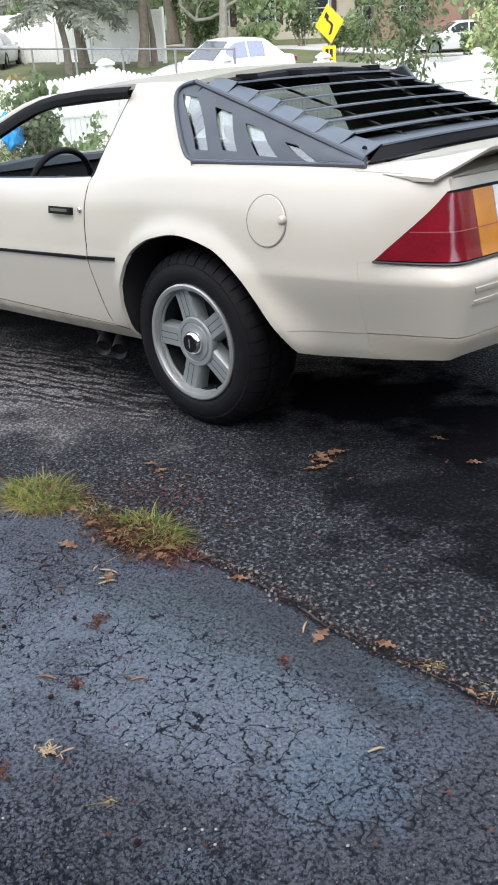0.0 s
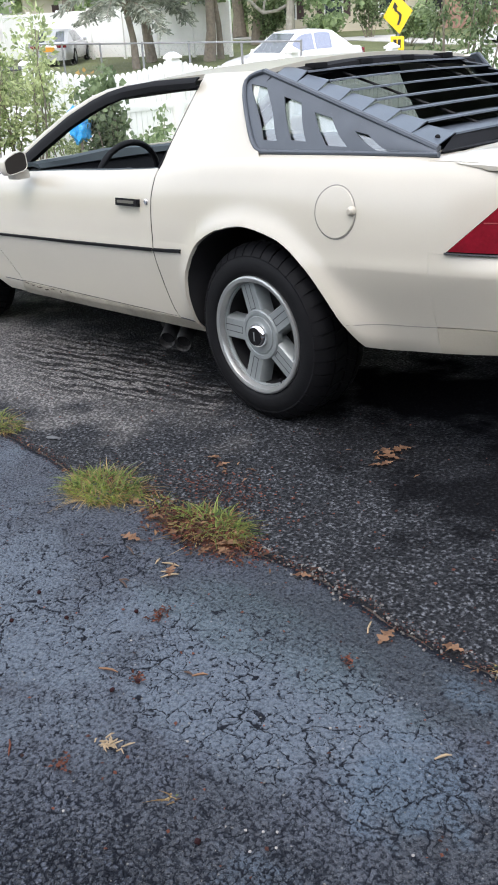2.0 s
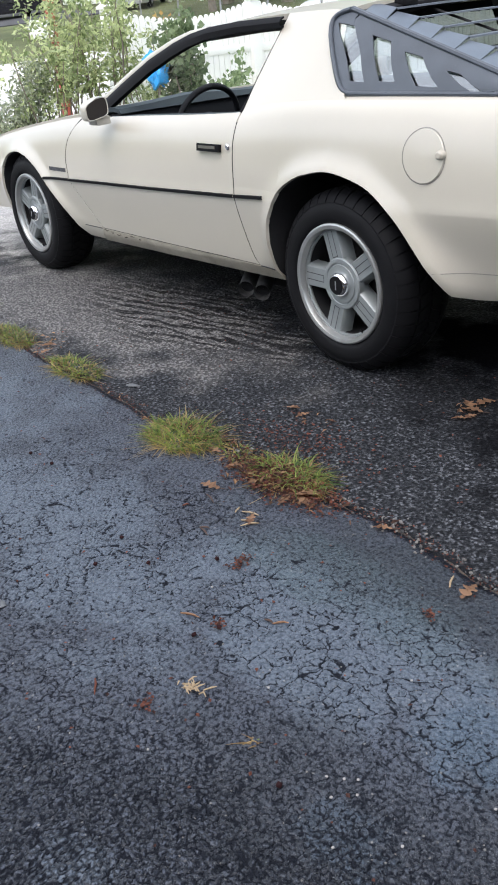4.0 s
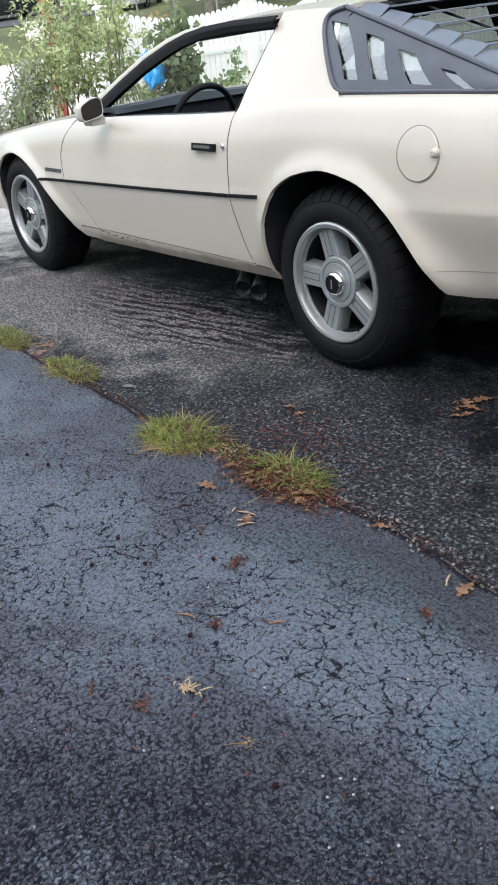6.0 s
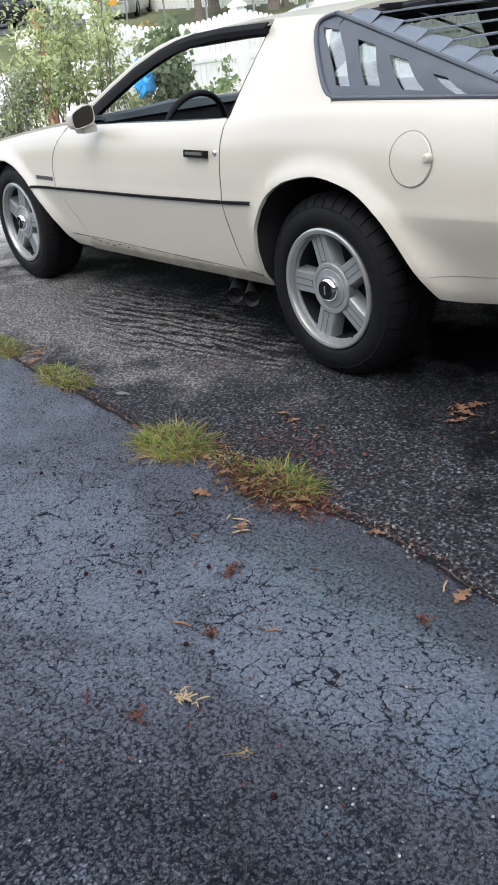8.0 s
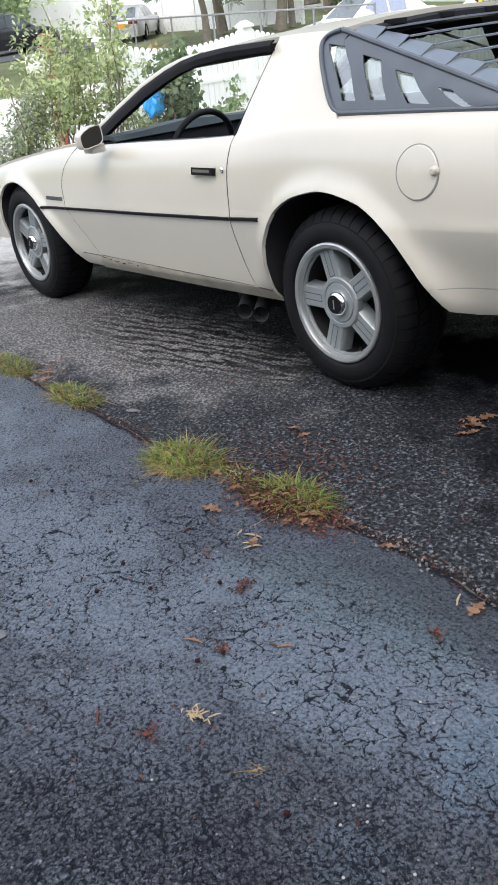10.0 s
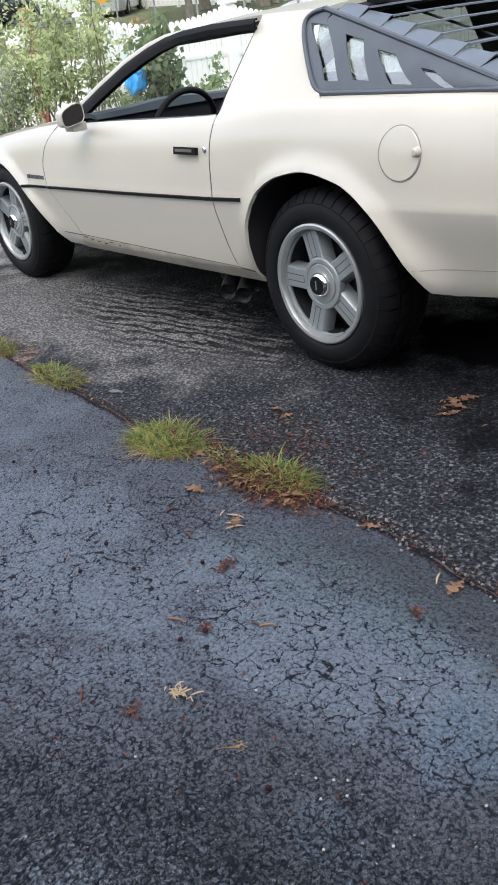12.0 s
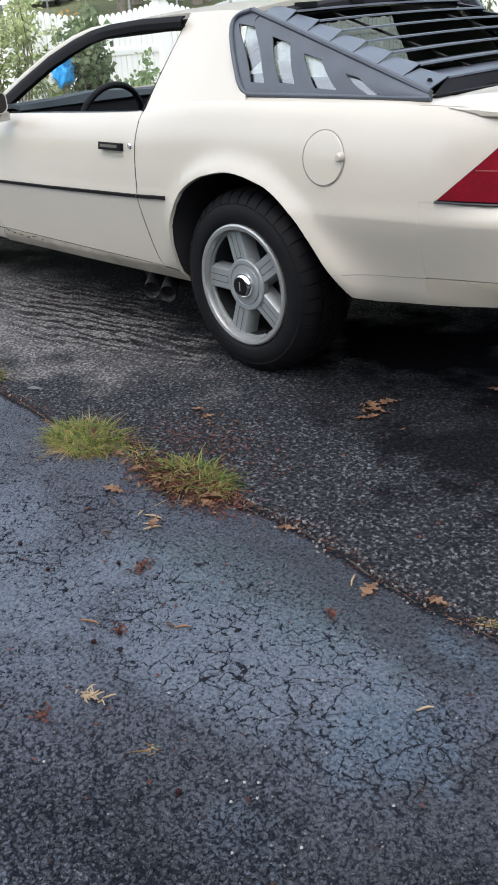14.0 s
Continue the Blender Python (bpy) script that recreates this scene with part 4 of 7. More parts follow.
    return w


for x, wide, turn in ((0.0, 0.25, 0.0), (-2.565, 0.235, 26.0)):
    for side in (1, -1):
        y = -0.893 if x == 0 else -0.885
        m = Matrix.Translation((x, y * side, 0.328)) @ Matrix.Rotation(0 if side > 0 else math.pi, 4, "Z") @ Matrix.Rotation(radians(turn), 4, "Y")
        wheel_parts("wheel", m, wide)


# ---------------------------------------------------------------- ground materials
def node_mat(name):
    m = bpy.data.materials.new(name)
    m.use_nodes = True
    nt = m.node_tree

    def nd(kind, **ins):
        n = nt.nodes.new("ShaderNode" + kind)
        for k, v in ins.items():
            key = int(k[1:]) if k[0] == "i" and k[1:].isdigit() else k.replace("_", " ")
            if isinstance(v, bpy.types.NodeSocket):
                nt.links.new(v, n.inputs[key])
            else:
                n.inputs[key].default_value = v
        return n

    def calc(op, a, b=0.0, c=0.0, clamp=False):
        n = nd("Math", i0=a, i1=b, i2=c)
        n.operation, n.use_clamp = op, clamp
        return n.outputs[0]

    def step(x, lo, hi):
        n = nd("MapRange", Value=x)
        n.interpolation_type = "SMOOTHSTEP"
        n.inputs["From Min"].default_value, n.inputs["From Max"].default_value = lo, hi
        return n.outputs[0]

    def mix(f, a, b):
        n = nt.nodes.new("ShaderNodeMix")
        n.data_type = "RGBA"
        for s, v in ((n.inputs[0], f), (n.inputs[6], a), (n.inputs[7], b)):
            if isinstance(v, bpy.types.NodeSocket):
                nt.links.new(v, s)
            else:
                s.default_value = v if not isinstance(v, tuple) else (*v, 1)
        return n.outputs[2]

    return m, nt, nd, calc, step, mix


def blot(nd, calc, step, co, noise_fac, cx, cy, rx, ry, wobble=0.5):
    """A stain with a ragged outline round a place of the drive."""
    sep = nd("SeparateXYZ", Vector=co)
    dx = calc("MULTIPLY", calc("SUBTRACT", sep.outputs[0], cx), 1 / rx)
    dy = calc("MULTIPLY", calc("SUBTRACT", sep.outputs[1], cy), 1 / ry)
    r = calc("SQRT", calc("ADD", calc("MULTIPLY", dx, dx), calc("MULTIPLY", dy, dy)))
    r = calc("ADD", r, calc("MULTIPLY", calc("SUBTRACT", noise_fac, 0.5), wobble * 4))
    return calc("SUBTRACT", 1.0, step(r, 0.55, 1.15))


def sealed_asphalt():
    """Bluish sealed asphalt: worn pale on its raised plates and crumbs, the shade of its cracks, pits and flake gaps
    coloured in.
    """
    m, nt, nd, calc, step, mix = node_mat("sealed_cracked_asphalt")
    co = nd("TexCoord").outputs["Object"]

    def cloud(scale, detail, rough=0.5):
        return nd("TexNoise", Vector=co, Scale=scale, Detail=detail, Roughness=rough).outputs["Fac"]

    large, mid, patch, rub, grit, fine = cloud(1.3, 4.0), cloud(5.0, 5.0), cloud(17.0, 4.0), cloud(70.0, 5.0, 0.6), cloud(170.0, 3.0, 0.6), cloud(420.0, 2.0)
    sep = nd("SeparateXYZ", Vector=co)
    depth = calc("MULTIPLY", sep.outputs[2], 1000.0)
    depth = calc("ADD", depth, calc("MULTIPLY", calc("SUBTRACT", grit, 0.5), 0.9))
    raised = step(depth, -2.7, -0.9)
    crumb = cloud(108.0, 3.0, 0.55)
    shove = nd("VectorMath", i0=nd("TexNoise", Vector=co, Scale=60.0, Detail=3.0).outputs["Color"], i1=(0.016, 0.016, 0.0))
    shove.operation = "MULTIPLY"
    moved = nd("VectorMath", i0=co, i1=shove.outputs[0])
    moved.operation = "ADD"
    flakes = nd("TexVoronoi", Vector=moved.outputs[0], Scale=74.0)
    flakes.feature = "DISTANCE_TO_EDGE"
    split = calc("SUBTRACT", 1.0, step(flakes.outputs["Distance"], 0.03, 0.24))
    # where the sealer has worn thin, and where it was spilt blue
    pale_at = calc("MAXIMUM", blot(nd, calc, step, co, mid, 1.08, -2.06, 0.50, 0.20), blot(nd, calc, step, co, mid, 1.30, -1.96, 0.34, 0.16))
    pale_at = calc("MAXIMUM", pale_at, calc("MULTIPLY", blot(nd, calc, step, co, mid, 0.30, -2.22, 0.80, 0.28), 0.9))
    pale_at = calc("MAXIMUM", pale_at, calc("MULTIPLY", blot(nd, calc, step, co, mid, 1.30, -2.72, 0.12, 0.07), 0.8))
    pale_at = calc("MAXIMUM", pale_at, calc("MULTIPLY", blot(nd, calc, step, co, mid, -2.0, -2.3, 2.2, 0.75), 0.85))
    blue = calc("MAXIMUM", blot(nd, calc, step, co, patch, 1.58, -2.00, 0.14, 0.14), calc("MULTIPLY", blot(nd, calc, step, co, patch, 1.55, -2.34, 0.10, 0.07), 0.6))
    blue = calc("MAXIMUM", blue, calc("MULTIPLY", blot(nd, calc, step, co, patch, 1.52, -1.72, 0.10, 0.04), 0.8))
    teal = calc("MULTIPLY", blot(nd, calc, step, co, mid, 1.0, -1.83, 0.40, 0.13), 0.45)
    fresh = blot(nd, calc, step, co, mid, 1.22, -1.70, 0.62, 0.13)
    dark_at = calc("MAXIMUM", blot(nd, calc, step, co, mid, 1.92, -2.0, 0.30, 0.46), calc("MULTIPLY", blot(nd, calc, step, co, mid, 1.48, -2.36, 0.34, 0.22), 0.65))
    top = mix(large, (0.038, 0.044, 0.060), (0.052, 0.061, 0.081))
    top = mix(calc("MULTIPLY", step(patch, 0.42, 0.62), 0.40), top, (0.024, 0.029, 0.038))
    below = calc("ADD", calc("MULTIPLY", sep.outputs[1], -1.0), calc("MULTIPLY", sep.outputs[0], 0.55))
    crumbled = step(calc("ADD", below, calc("MULTIPLY", calc("SUBTRACT", mid, 0.5), 0.5)), 3.04, 3.30)
    top = mix(calc("MULTIPLY", crumbled, 0.65), top, (0.043, 0.050, 0.067))
    top = mix(calc("MULTIPLY", pale_at, 0.85), top, (0.083, 0.103, 0.130))
    top = mix(calc("MULTIPLY", fresh, 0.85), top, (0.021, 0.027, 0.034))
    top = mix(calc("MULTIPLY", dark_at, 0.85), top, (0.022, 0.025, 0.031))
    top = mix(teal, top, (0.050, 0.076, 0.086))
    top = mix(calc("MULTIPLY", blue, 0.6), top, (0.052, 0.080, 0.112))
    top = mix(calc("MULTIPLY", step(crumb, 0.47, 0.60), calc("SUBTRACT", 0.78, calc("MULTIPLY", pale_at, 0.46))), top, (0.009, 0.0105, 0.014))
    top = mix(calc("MULTIPLY", calc("MULTIPLY", split, calc("ADD", 0.15, calc("MULTIPLY", crumbled, 0.85))), 0.80), top, (0.0060, 0.0072, 0.0105))
    top = mix(calc("MULTIPLY", step(fine, 0.56, 0.72), 0.40), top, (0.19, 0.21, 0.225))
    # depth darkens the colour, standing in for shade down in the cracks
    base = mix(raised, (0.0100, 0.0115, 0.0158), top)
    specks = nd("TexVoronoi", Vector=co, Scale=85.0)
    stone = calc("MULTIPLY", calc("SUBTRACT", 1.0, step(specks.outputs["Distance"], 0.14, 0.28)), step(nd("SeparateColor", Color=specks.outputs["Color"]).outputs[0], 0.93, 0.97))
    base = mix(calc("MULTIPLY", stone, 0.55), base, (0.24, 0.235, 0.22))
    b = nt.nodes["Principled BSDF"]
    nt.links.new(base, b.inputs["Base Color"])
    nt.links.new(calc("ADD", 0.27, calc("MULTIPLY", grit, 0.25)), b.inputs["Roughness"])
    nt.links.new(calc("ADD", 0.03, calc("MULTIPLY", calc("MULTIPLY", raised, calc("SUBTRACT", 1.0, calc("MULTIPLY", step(crumb, 0.46, 0.60), 0.85))), 0.30)), b.inputs["Specular IOR Level"])
    lump = nd("TexVoronoi", Vector=co, Scale=130.0)
    lump.feature = "SMOOTH_F1"
    h = calc("ADD", calc("MULTIPLY", fine, 0.2), calc("ADD", calc("MULTIPLY", grit, 0.45), calc("MULTIPLY", rub, 0.5)))
    h = calc("SUBTRACT", h, calc("ADD", calc("MULTIPLY", lump.outputs["Distance"], 0.7), calc("MULTIPLY", calc("MULTIPLY", split, crumbled), 0.6)))
    bp = nd("Bump", Height=h, Strength=0.85, Distance=0.007)
    nt.links.new(bp.outputs[0], b.inputs["Normal"])
    return m


def gritty_asphalt():
    """Older asphalt worn down to its grey stones, with oily and watery marks and the shade under the tail coloured in.
    """
    m, nt, nd, calc, step, mix = node_mat("worn_gritty_asphalt")
    co = nd("TexCoord").outputs["Object"]
    large, mid, fine = (nd("TexNoise", Vector=co, Scale=s, Detail=d).outputs["Fac"] for s, d in ((0.9, 4.0), (4.5, 5.0), (330.0, 2.0)))
    wob = nd("TexNoise", Vector=co, Scale=90.0, Detail=3.0)
    wk = nd("VectorMath", i0=wob.outputs["Color"], i1=(0.012, 0.012, 0.0))
    wk.operation = "MULTIPLY"
    wa = nd("VectorMath", i0=co, i1=wk.outputs[0])
    wa.operation = "ADD"
    st = nd("TexVoronoi", Vector=wa.outputs[0], Scale=82.0)
    clump = nd("TexNoise", Vector=co, Scale=34.0, Detail=4.0, Roughness=0.6).outputs["Fac"]
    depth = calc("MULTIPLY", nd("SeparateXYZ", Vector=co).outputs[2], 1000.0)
    tone = nd("SeparateColor", Color=st.outputs["Color"]).outputs[0]
    gap = step(st.outputs["Distance"], 0.34, 0.58)
    crumb = nd("TexNoise", Vector=co, Scale=88.0, Detail=4.0, Roughness=0.6).outputs["Fac"]
    stone = mix(calc("MULTIPLY", step(crumb, 0.43, 0.60), calc("ADD", 0.45, calc("MULTIPLY", tone, 0.75)), clamp=True), (0.008, 0.009, 0.011), (0.140, 0.147, 0.160))
    stone = mix(calc("MULTIPLY", step(clump, 0.50, 0.64), 0.65), stone, (0.012, 0.013, 0.016))
    tarred = step(calc("ADD", mid, calc("MULTIPLY", large, 0.6)), 0.80, 1.06)
    stone = mix(calc("MULTIPLY", tarred, 0.25), stone, (0.022, 0.024, 0.029))
    base = mix(calc("MULTIPLY", gap, 0.75), stone, (0.006, 0.0065, 0.008))
    # pits get a darker colour with depth, as the shade inside them
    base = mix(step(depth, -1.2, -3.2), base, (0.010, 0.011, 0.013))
    # oily stains and painted shade under the tail, and dark water runs beside the exhaust
    oil_shade = calc("MAXIMUM", calc("MAXIMUM", blot(nd, calc, step, co, mid, 1.15, -0.25, 0.85, 0.55), blot(nd, calc, step, co, mid, 0.35, -0.3, 0.6, 0.5)), calc("MULTIPLY", blot(nd, calc, step, co, mid, 1.50, -0.78, 1.0, 0.56), 0.92))
    oil_shade = calc("MAXIMUM", oil_shade, calc("MULTIPLY", blot(nd, calc, step, co, mid, 0.75, -0.72, 0.60, 0.36), 0.65))
    base = mix(calc("MULTIPLY", oil_shade, 0.95), base, (0.005, 0.005, 0.006))
    dust = blot(nd, calc, step, co, mid, -1.65, -1.05, 1.55, 0.60, 0.4)
    base = mix(calc("MULTIPLY", calc("MULTIPLY", dust, calc("SUBTRACT", 1.0, calc("MULTIPLY", gap, 0.7))), 0.66), base, (0.235, 0.225, 0.215))
    # pale dry asphalt before the nose, its sunlit patches coloured in
    dry = blot(nd, calc, step, co, mid, -5.9, -0.5, 3.1, 1.3, 0.35)
    base = mix(calc("MULTIPLY", dry, calc("SUBTRACT", 0.92, calc("MULTIPLY", gap, 0.40))), base, (0.50, 0.485, 0.46))
    turned = nd("Mapping", Vector=co)
    turned.inputs["Rotation"].default_value = (0, 0, radians(-36))
    turned.inputs["Scale"].default_value = (0.28, 1.0, 1.0)
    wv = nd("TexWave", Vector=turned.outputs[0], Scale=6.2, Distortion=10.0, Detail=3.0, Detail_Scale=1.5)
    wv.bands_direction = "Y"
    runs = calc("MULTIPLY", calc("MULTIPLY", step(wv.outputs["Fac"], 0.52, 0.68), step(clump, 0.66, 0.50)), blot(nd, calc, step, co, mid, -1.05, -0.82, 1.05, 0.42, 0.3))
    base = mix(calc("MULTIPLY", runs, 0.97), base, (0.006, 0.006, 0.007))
    b = nt.nodes["Principled BSDF"]
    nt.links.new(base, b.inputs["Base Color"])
    nt.links.new(calc("SUBTRACT", 0.70, calc("MULTIPLY", runs, 0.2)), b.inputs["Roughness"])
    nt.links.new(calc("MULTIPLY", 0.10, calc("SUBTRACT", 1.0, oil_shade)), b.inputs["Specular IOR Level"])
    h = calc("SUBTRACT", calc("MULTIPLY", fine, 0.2), calc("MULTIPLY", st.outputs["Distance"], calc("SUBTRACT", 1.0, calc("MAXIMUM", calc("MULTIPLY", runs, 0.5), calc("MULTIPLY", oil_shade, 0.7)))))
    bp = nd("Bump", Height=h, Strength=1.0, Distance=0.008)
    nt.links.new(bp.outputs[0], b.inputs["Normal"])
    return m


SEALED, GRITTY = sealed_asphalt(), gritty_asphalt()
LAWN = mat("lawn", (0.105, 0.120, 0.045), 0.9, vary=0.45, scale=0.8, fine=25, bump=0.02)
CONCRETE = mat("pale_concrete_road", (0.46, 0.45, 0.43), 0.8, vary=0.10, scale=0.6, fine=60, bump=0.002)
FAR_ASPHALT = mat("far_drive_asphalt", (0.06, 0.06, 0.065), 0.7, vary=0.25, scale=1.0, fine=40)
SOIL = mat("seam_soil", (0.060, 0.047, 0.037), 0.95, vary=0.4, scale=12, fine=120, bump=0.004)
VINYL = mat("white_vinyl", (0.92, 0.905, 0.87), 0.38, vary=0.03, scale=3)

# ---------------------------------------------------------------- the ground: one sheet to the horizon
xs = [-600, -300, -150, -90, -60, -45, -36, -30, -25, -21, -18, -15.5, -13, -11] + [-9.5 + i * 0.75 for i in range(22)] + [8, 11, 16, 24, 40, 80, 200, 600]
ys = [-600, -200, -80, -40, -24, -16, -12, -9] + [-7.5 + i * 0.75 for i in range(26)] + [13.5, 16, 19, 23, 28, 35, 45, 60, 90, 160, 300, 600]
rows = [[Vector((x, y, ground_z(x, y) - 0.05)) for y in ys] for x in xs]
bm = sheet(rows)
bmesh.ops.recalc_face_normals(bm, faces=bm.faces)
tagged(part("ground", bm, LAWN), "mown green grass ground round the drive", "ground", kind="structure")


def drive_xy(x, y):
    """From the sketch of the litter to its place on the drive."""
    return -0.0688 + 1.0445 * x - 0.0925 * y + 0.0396 * x * y, 0.0651 - 0.0193 * x + 1.0654 * y - 0.0119 * x * y


def seam_y(x):
    return -1.60 + 0.025 * math.sin(x * 3.1) + 0.030 * noise.noise((x * 2.3, 0.3, 0.0)) + 0.012 * noise.noise((x * 11.0, 2.3, 0.0)) - 0.03 * max(0.0, 0.3 - abs(x + 0.1))


def hashed(i, j, seed):
    """Even random numbers from 0 to 1 for whole numbers i, j."""
    n = (i.astype(np.int64) * 73856093) ^ (j.astype(np.int64) * 19349663) ^ (seed * 83492791)
    n = (n ^ (n >> 13)) * 1274126177 & 0x7FFFFFFF
    n = (n ^ (n >> 15)) * 668265263 & 0x7FFFFFFF
    return ((n ^ (n >> 12)) & 0xFFFFFF) / float(0xFFFFFF)


def swell(x, y, size, seed):
    """Smooth noise from -1 to 1 with bumps of the given size."""
    u, v = x / size, y / size
    i, j = np.floor(u), np.floor(v)
    u, v = u - i, v - j
    u, v = u * u * (3 - 2 * u), v * v * (3 - 2 * v)
    a, b, c, d = (hashed(i + p, j + q, seed) for p, q in ((0, 0), (1, 0), (0, 1), (1, 1)))
    return 2 * ((a * (1 - u) + b * u) * (1 - v) + (c * (1 - u) + d * u) * v) - 1


def rough(x, y, size, seed, octaves=3):
    return sum(swell(x + 3.7 * k, y - 1.9 * k, size / 2 ** k, seed + k) / 2 ** k for k in range(octaves)) / 1.6


def cells(x, y, size, seed):
    """Distance to the border of the cell a point lies in, in metres, and the cell's own random number."""
    u, v = x / size, y / size
    i, j = np.floor(u), np.floor(v)
    near, second, own = np.full(x.shape, 9.0), np.full(x.shape, 9.0), np.zeros(x.shape)
    for p in (-1, 0, 1):
        for q in (-1, 0, 1):
            d = np.hypot(i + p + hashed(i + p, j + q, seed) - u, j + q + hashed(i + p, j + q, seed + 5) - v)
            closer = d < near
            second = np.where(closer, near, np.minimum(second, d))
            own = np.where(closer, hashed(i + p, j + q, seed + 9), own)
            near = np.where(closer, d, near)
    return (second - near) * size * 0.5, own


def ramp_up(v, lo, hi):
    t = np.clip((v - lo) / (hi - lo), 0, 1)
    return t * t * (3 - 2 * t)


def sealed_relief(x, y):
    """Plates split by a net of cracks; away from the seam the sealer has crumbled into small flakes."""
    edge = np.interp(x, [0.6, 0.87, 1.0, 1.2, 1.4, 1.75, 2.1], [2.90, 2.65, 2.44, 2.31, 2.21, 2.14, 2.08])
    crumbled = ramp_up(-y - edge + 0.13 * rough(x, y, 0.16, 11) + 0.08 * rough(x, y, 0.04, 15), -0.16, 0.16)
    wx = x + 0.012 * rough(x, y, 0.03, 21) + 0.003 * swell(x, y, 0.008, 25)
    wy = y + 0.012 * rough(x, y, 0.03, 31) + 0.003 * swell(x, y, 0.008, 35)
    e1, t1 = cells(wx, wy, 0.055, 1)
    e2, _ = cells(wx + 0.003 * rough(x, y, 0.012, 61), wy + 0.003 * rough(x, y, 0.012, 65), 0.025, 2)
    e3, t3 = cells(wx + 0.004 * rough(x, y, 0.010, 67), wy + 0.004 * rough(x, y, 0.010, 69), 0.0135, 3)
    e4, t4 = cells(x + 0.002 * swell(x, y, 0.01, 57), y + 0.002 * swell(x, y, 0.01, 59), 0.0100, 4)
    open_1 = 0.35 + 0.65 * ramp_up(rough(x, y, 0.11, 41), -0.45, 0.15)
    open_2 = ramp_up(rough(x, y, 0.06, 45), -0.45, 0.10)
    whole = 1 - 0.52 * ramp_up(-x, -0.45, 0.6)
    fresh = 1 - 0.80 * ramp_up(0.17 + 0.03 * rough(x, y, 0.1, 47) - np.abs(y + 1.66), 0.0, 0.06) * ramp_up(x, 0.5, 0.75)
    z = -0.0036 * (1 - ramp_up(e1, 0.0002, 0.0018)) * open_1 * whole * fresh
    z = np.minimum(z, -0.0028 * (1 - ramp_up(e2, 0.0, 0.0014)) * open_2 * whole * fresh)
    # grain all over, and a few pits where stones came out
    z += 0.0004 * t1 + 0.0005 * (t4 - 0.6) - 0.0010 * (1 - ramp_up(e4, 0.0, 0.0026)) + 0.0004 * rough(x, y, 0.012, 51)
    z -= 0.0030 * ramp_up(rough(x, y, 0.011, 55), 0.48, 0.72)
    lumps = -0.0030 * (1 - ramp_up(e3, 0.0, 0.0017)) - 0.0013 * ramp_up(rough(x, y, 0.020, 71), 0.15, 0.6) + 0.0016 * (t3 - 0.5) - 0.0006 * (1 - ramp_up(e4, 0.0, 0.002)) + 0.0006 * rough(x, y, 0.008, 75)
    return z * (1 - crumbled) + lumps * crumbled


def gritty_relief(x, y):
    """Worn surface of small stones, lumpy and pitted."""
    e, t = cells(x + 0.003 * rough(x, y, 0.02, 81), y + 0.003 * rough(x, y, 0.02, 85), 0.0125, 6)
    z = 0.0016 * ramp_up(e, 0.0, 0.004) + 0.0018 * (t - 0.6) + 0.0012 * rough(x, y, 0.04, 91) - 0.0018 * ramp_up(rough(x, y, 0.03, 95), 0.2, 0.6)
    return z * np.where((np.abs(x) < 3.2) & (y > -1.05), 0.5, 1.0)


def steps_of(*stretches):
    """Places along a line: each stretch runs from a to b in steps of about d."""
    out = []
    for a, b, d in stretches:
        n = max(1, round((b - a) / d))
        out += [a + (b - a) * i / n for i in range(n)]
    return np.array(out + [stretches[-1][1]])


def slab(name, xs, away, side, gap, relief, material, label):
    """A slab of asphalt on the drive's slope, from the seam outwards to one side, its edge crumbled and slightly sunken."""
    edge = np.array([seam_y(x) + side * (0.002 + 0.009 * noise.noise((x * 9, gap, 0)) + 0.004 * noise.noise((x * 40, gap, 0))) for x in xs])
    x = np.repeat(xs[:, None], len(away), 1)
    y = edge[:, None] + side * away[None, :]
    coarse = np.maximum(np.gradient(xs)[:, None], np.gradient(away)[None, :])
    z = relief(x, y) * (1 - ramp_up(coarse, 0.012, 0.05)) * ramp_up(4.0 - np.hypot(x - 0.4, y + 1.6), 0, 0.6) - 0.0045 * np.clip(1 - away / 0.04, 0, 1)[None, :] ** 2
    ends = np.stack([x[:, [0, -1]], y[:, [0, -1]], np.full((len(xs), 2), -0.045)], 2)
    v = np.concatenate([ends[:, :1], np.stack([x, y, z], 2), ends[:, 1:]], 1)
    n, k = v.shape[:2]
    i = (np.arange(n - 1)[:, None] * k + np.arange(k - 1)[None, :]).ravel()
    f = np.stack([i, i + k, i + k + 1, i + 1] if side > 0 else [i, i + 1, i + k + 1, i + k], 1)
    me = bpy.data.meshes.new(name)
    me.from_pydata(v.reshape(-1, 3).tolist(), [], f.tolist())
    me.polygons.foreach_set("use_smooth", np.ones(len(f), dtype=bool))
    me.materials.append(material)
    ob = new(name, me)
    ob.matrix_world = SLOPE
    return tagged(ob, label, "driveway", kind="structure")


ALONG = steps_of((-10.5, -4.0, 0.25), (-4.0, -2.0, 0.03), (-2.0, -0.8, 0.010), (-0.8, -0.3, 0.0055), (-0.3, 0.3, 0.0040), (0.3, 0.7, 0.0030), (0.7, 1.96, 0.0023), (1.96, 2.3, 0.03), (2.3, 7.8, 0.25))
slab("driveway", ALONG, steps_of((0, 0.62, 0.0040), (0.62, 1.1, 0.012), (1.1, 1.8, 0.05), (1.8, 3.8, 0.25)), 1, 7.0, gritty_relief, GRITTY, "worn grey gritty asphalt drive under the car")
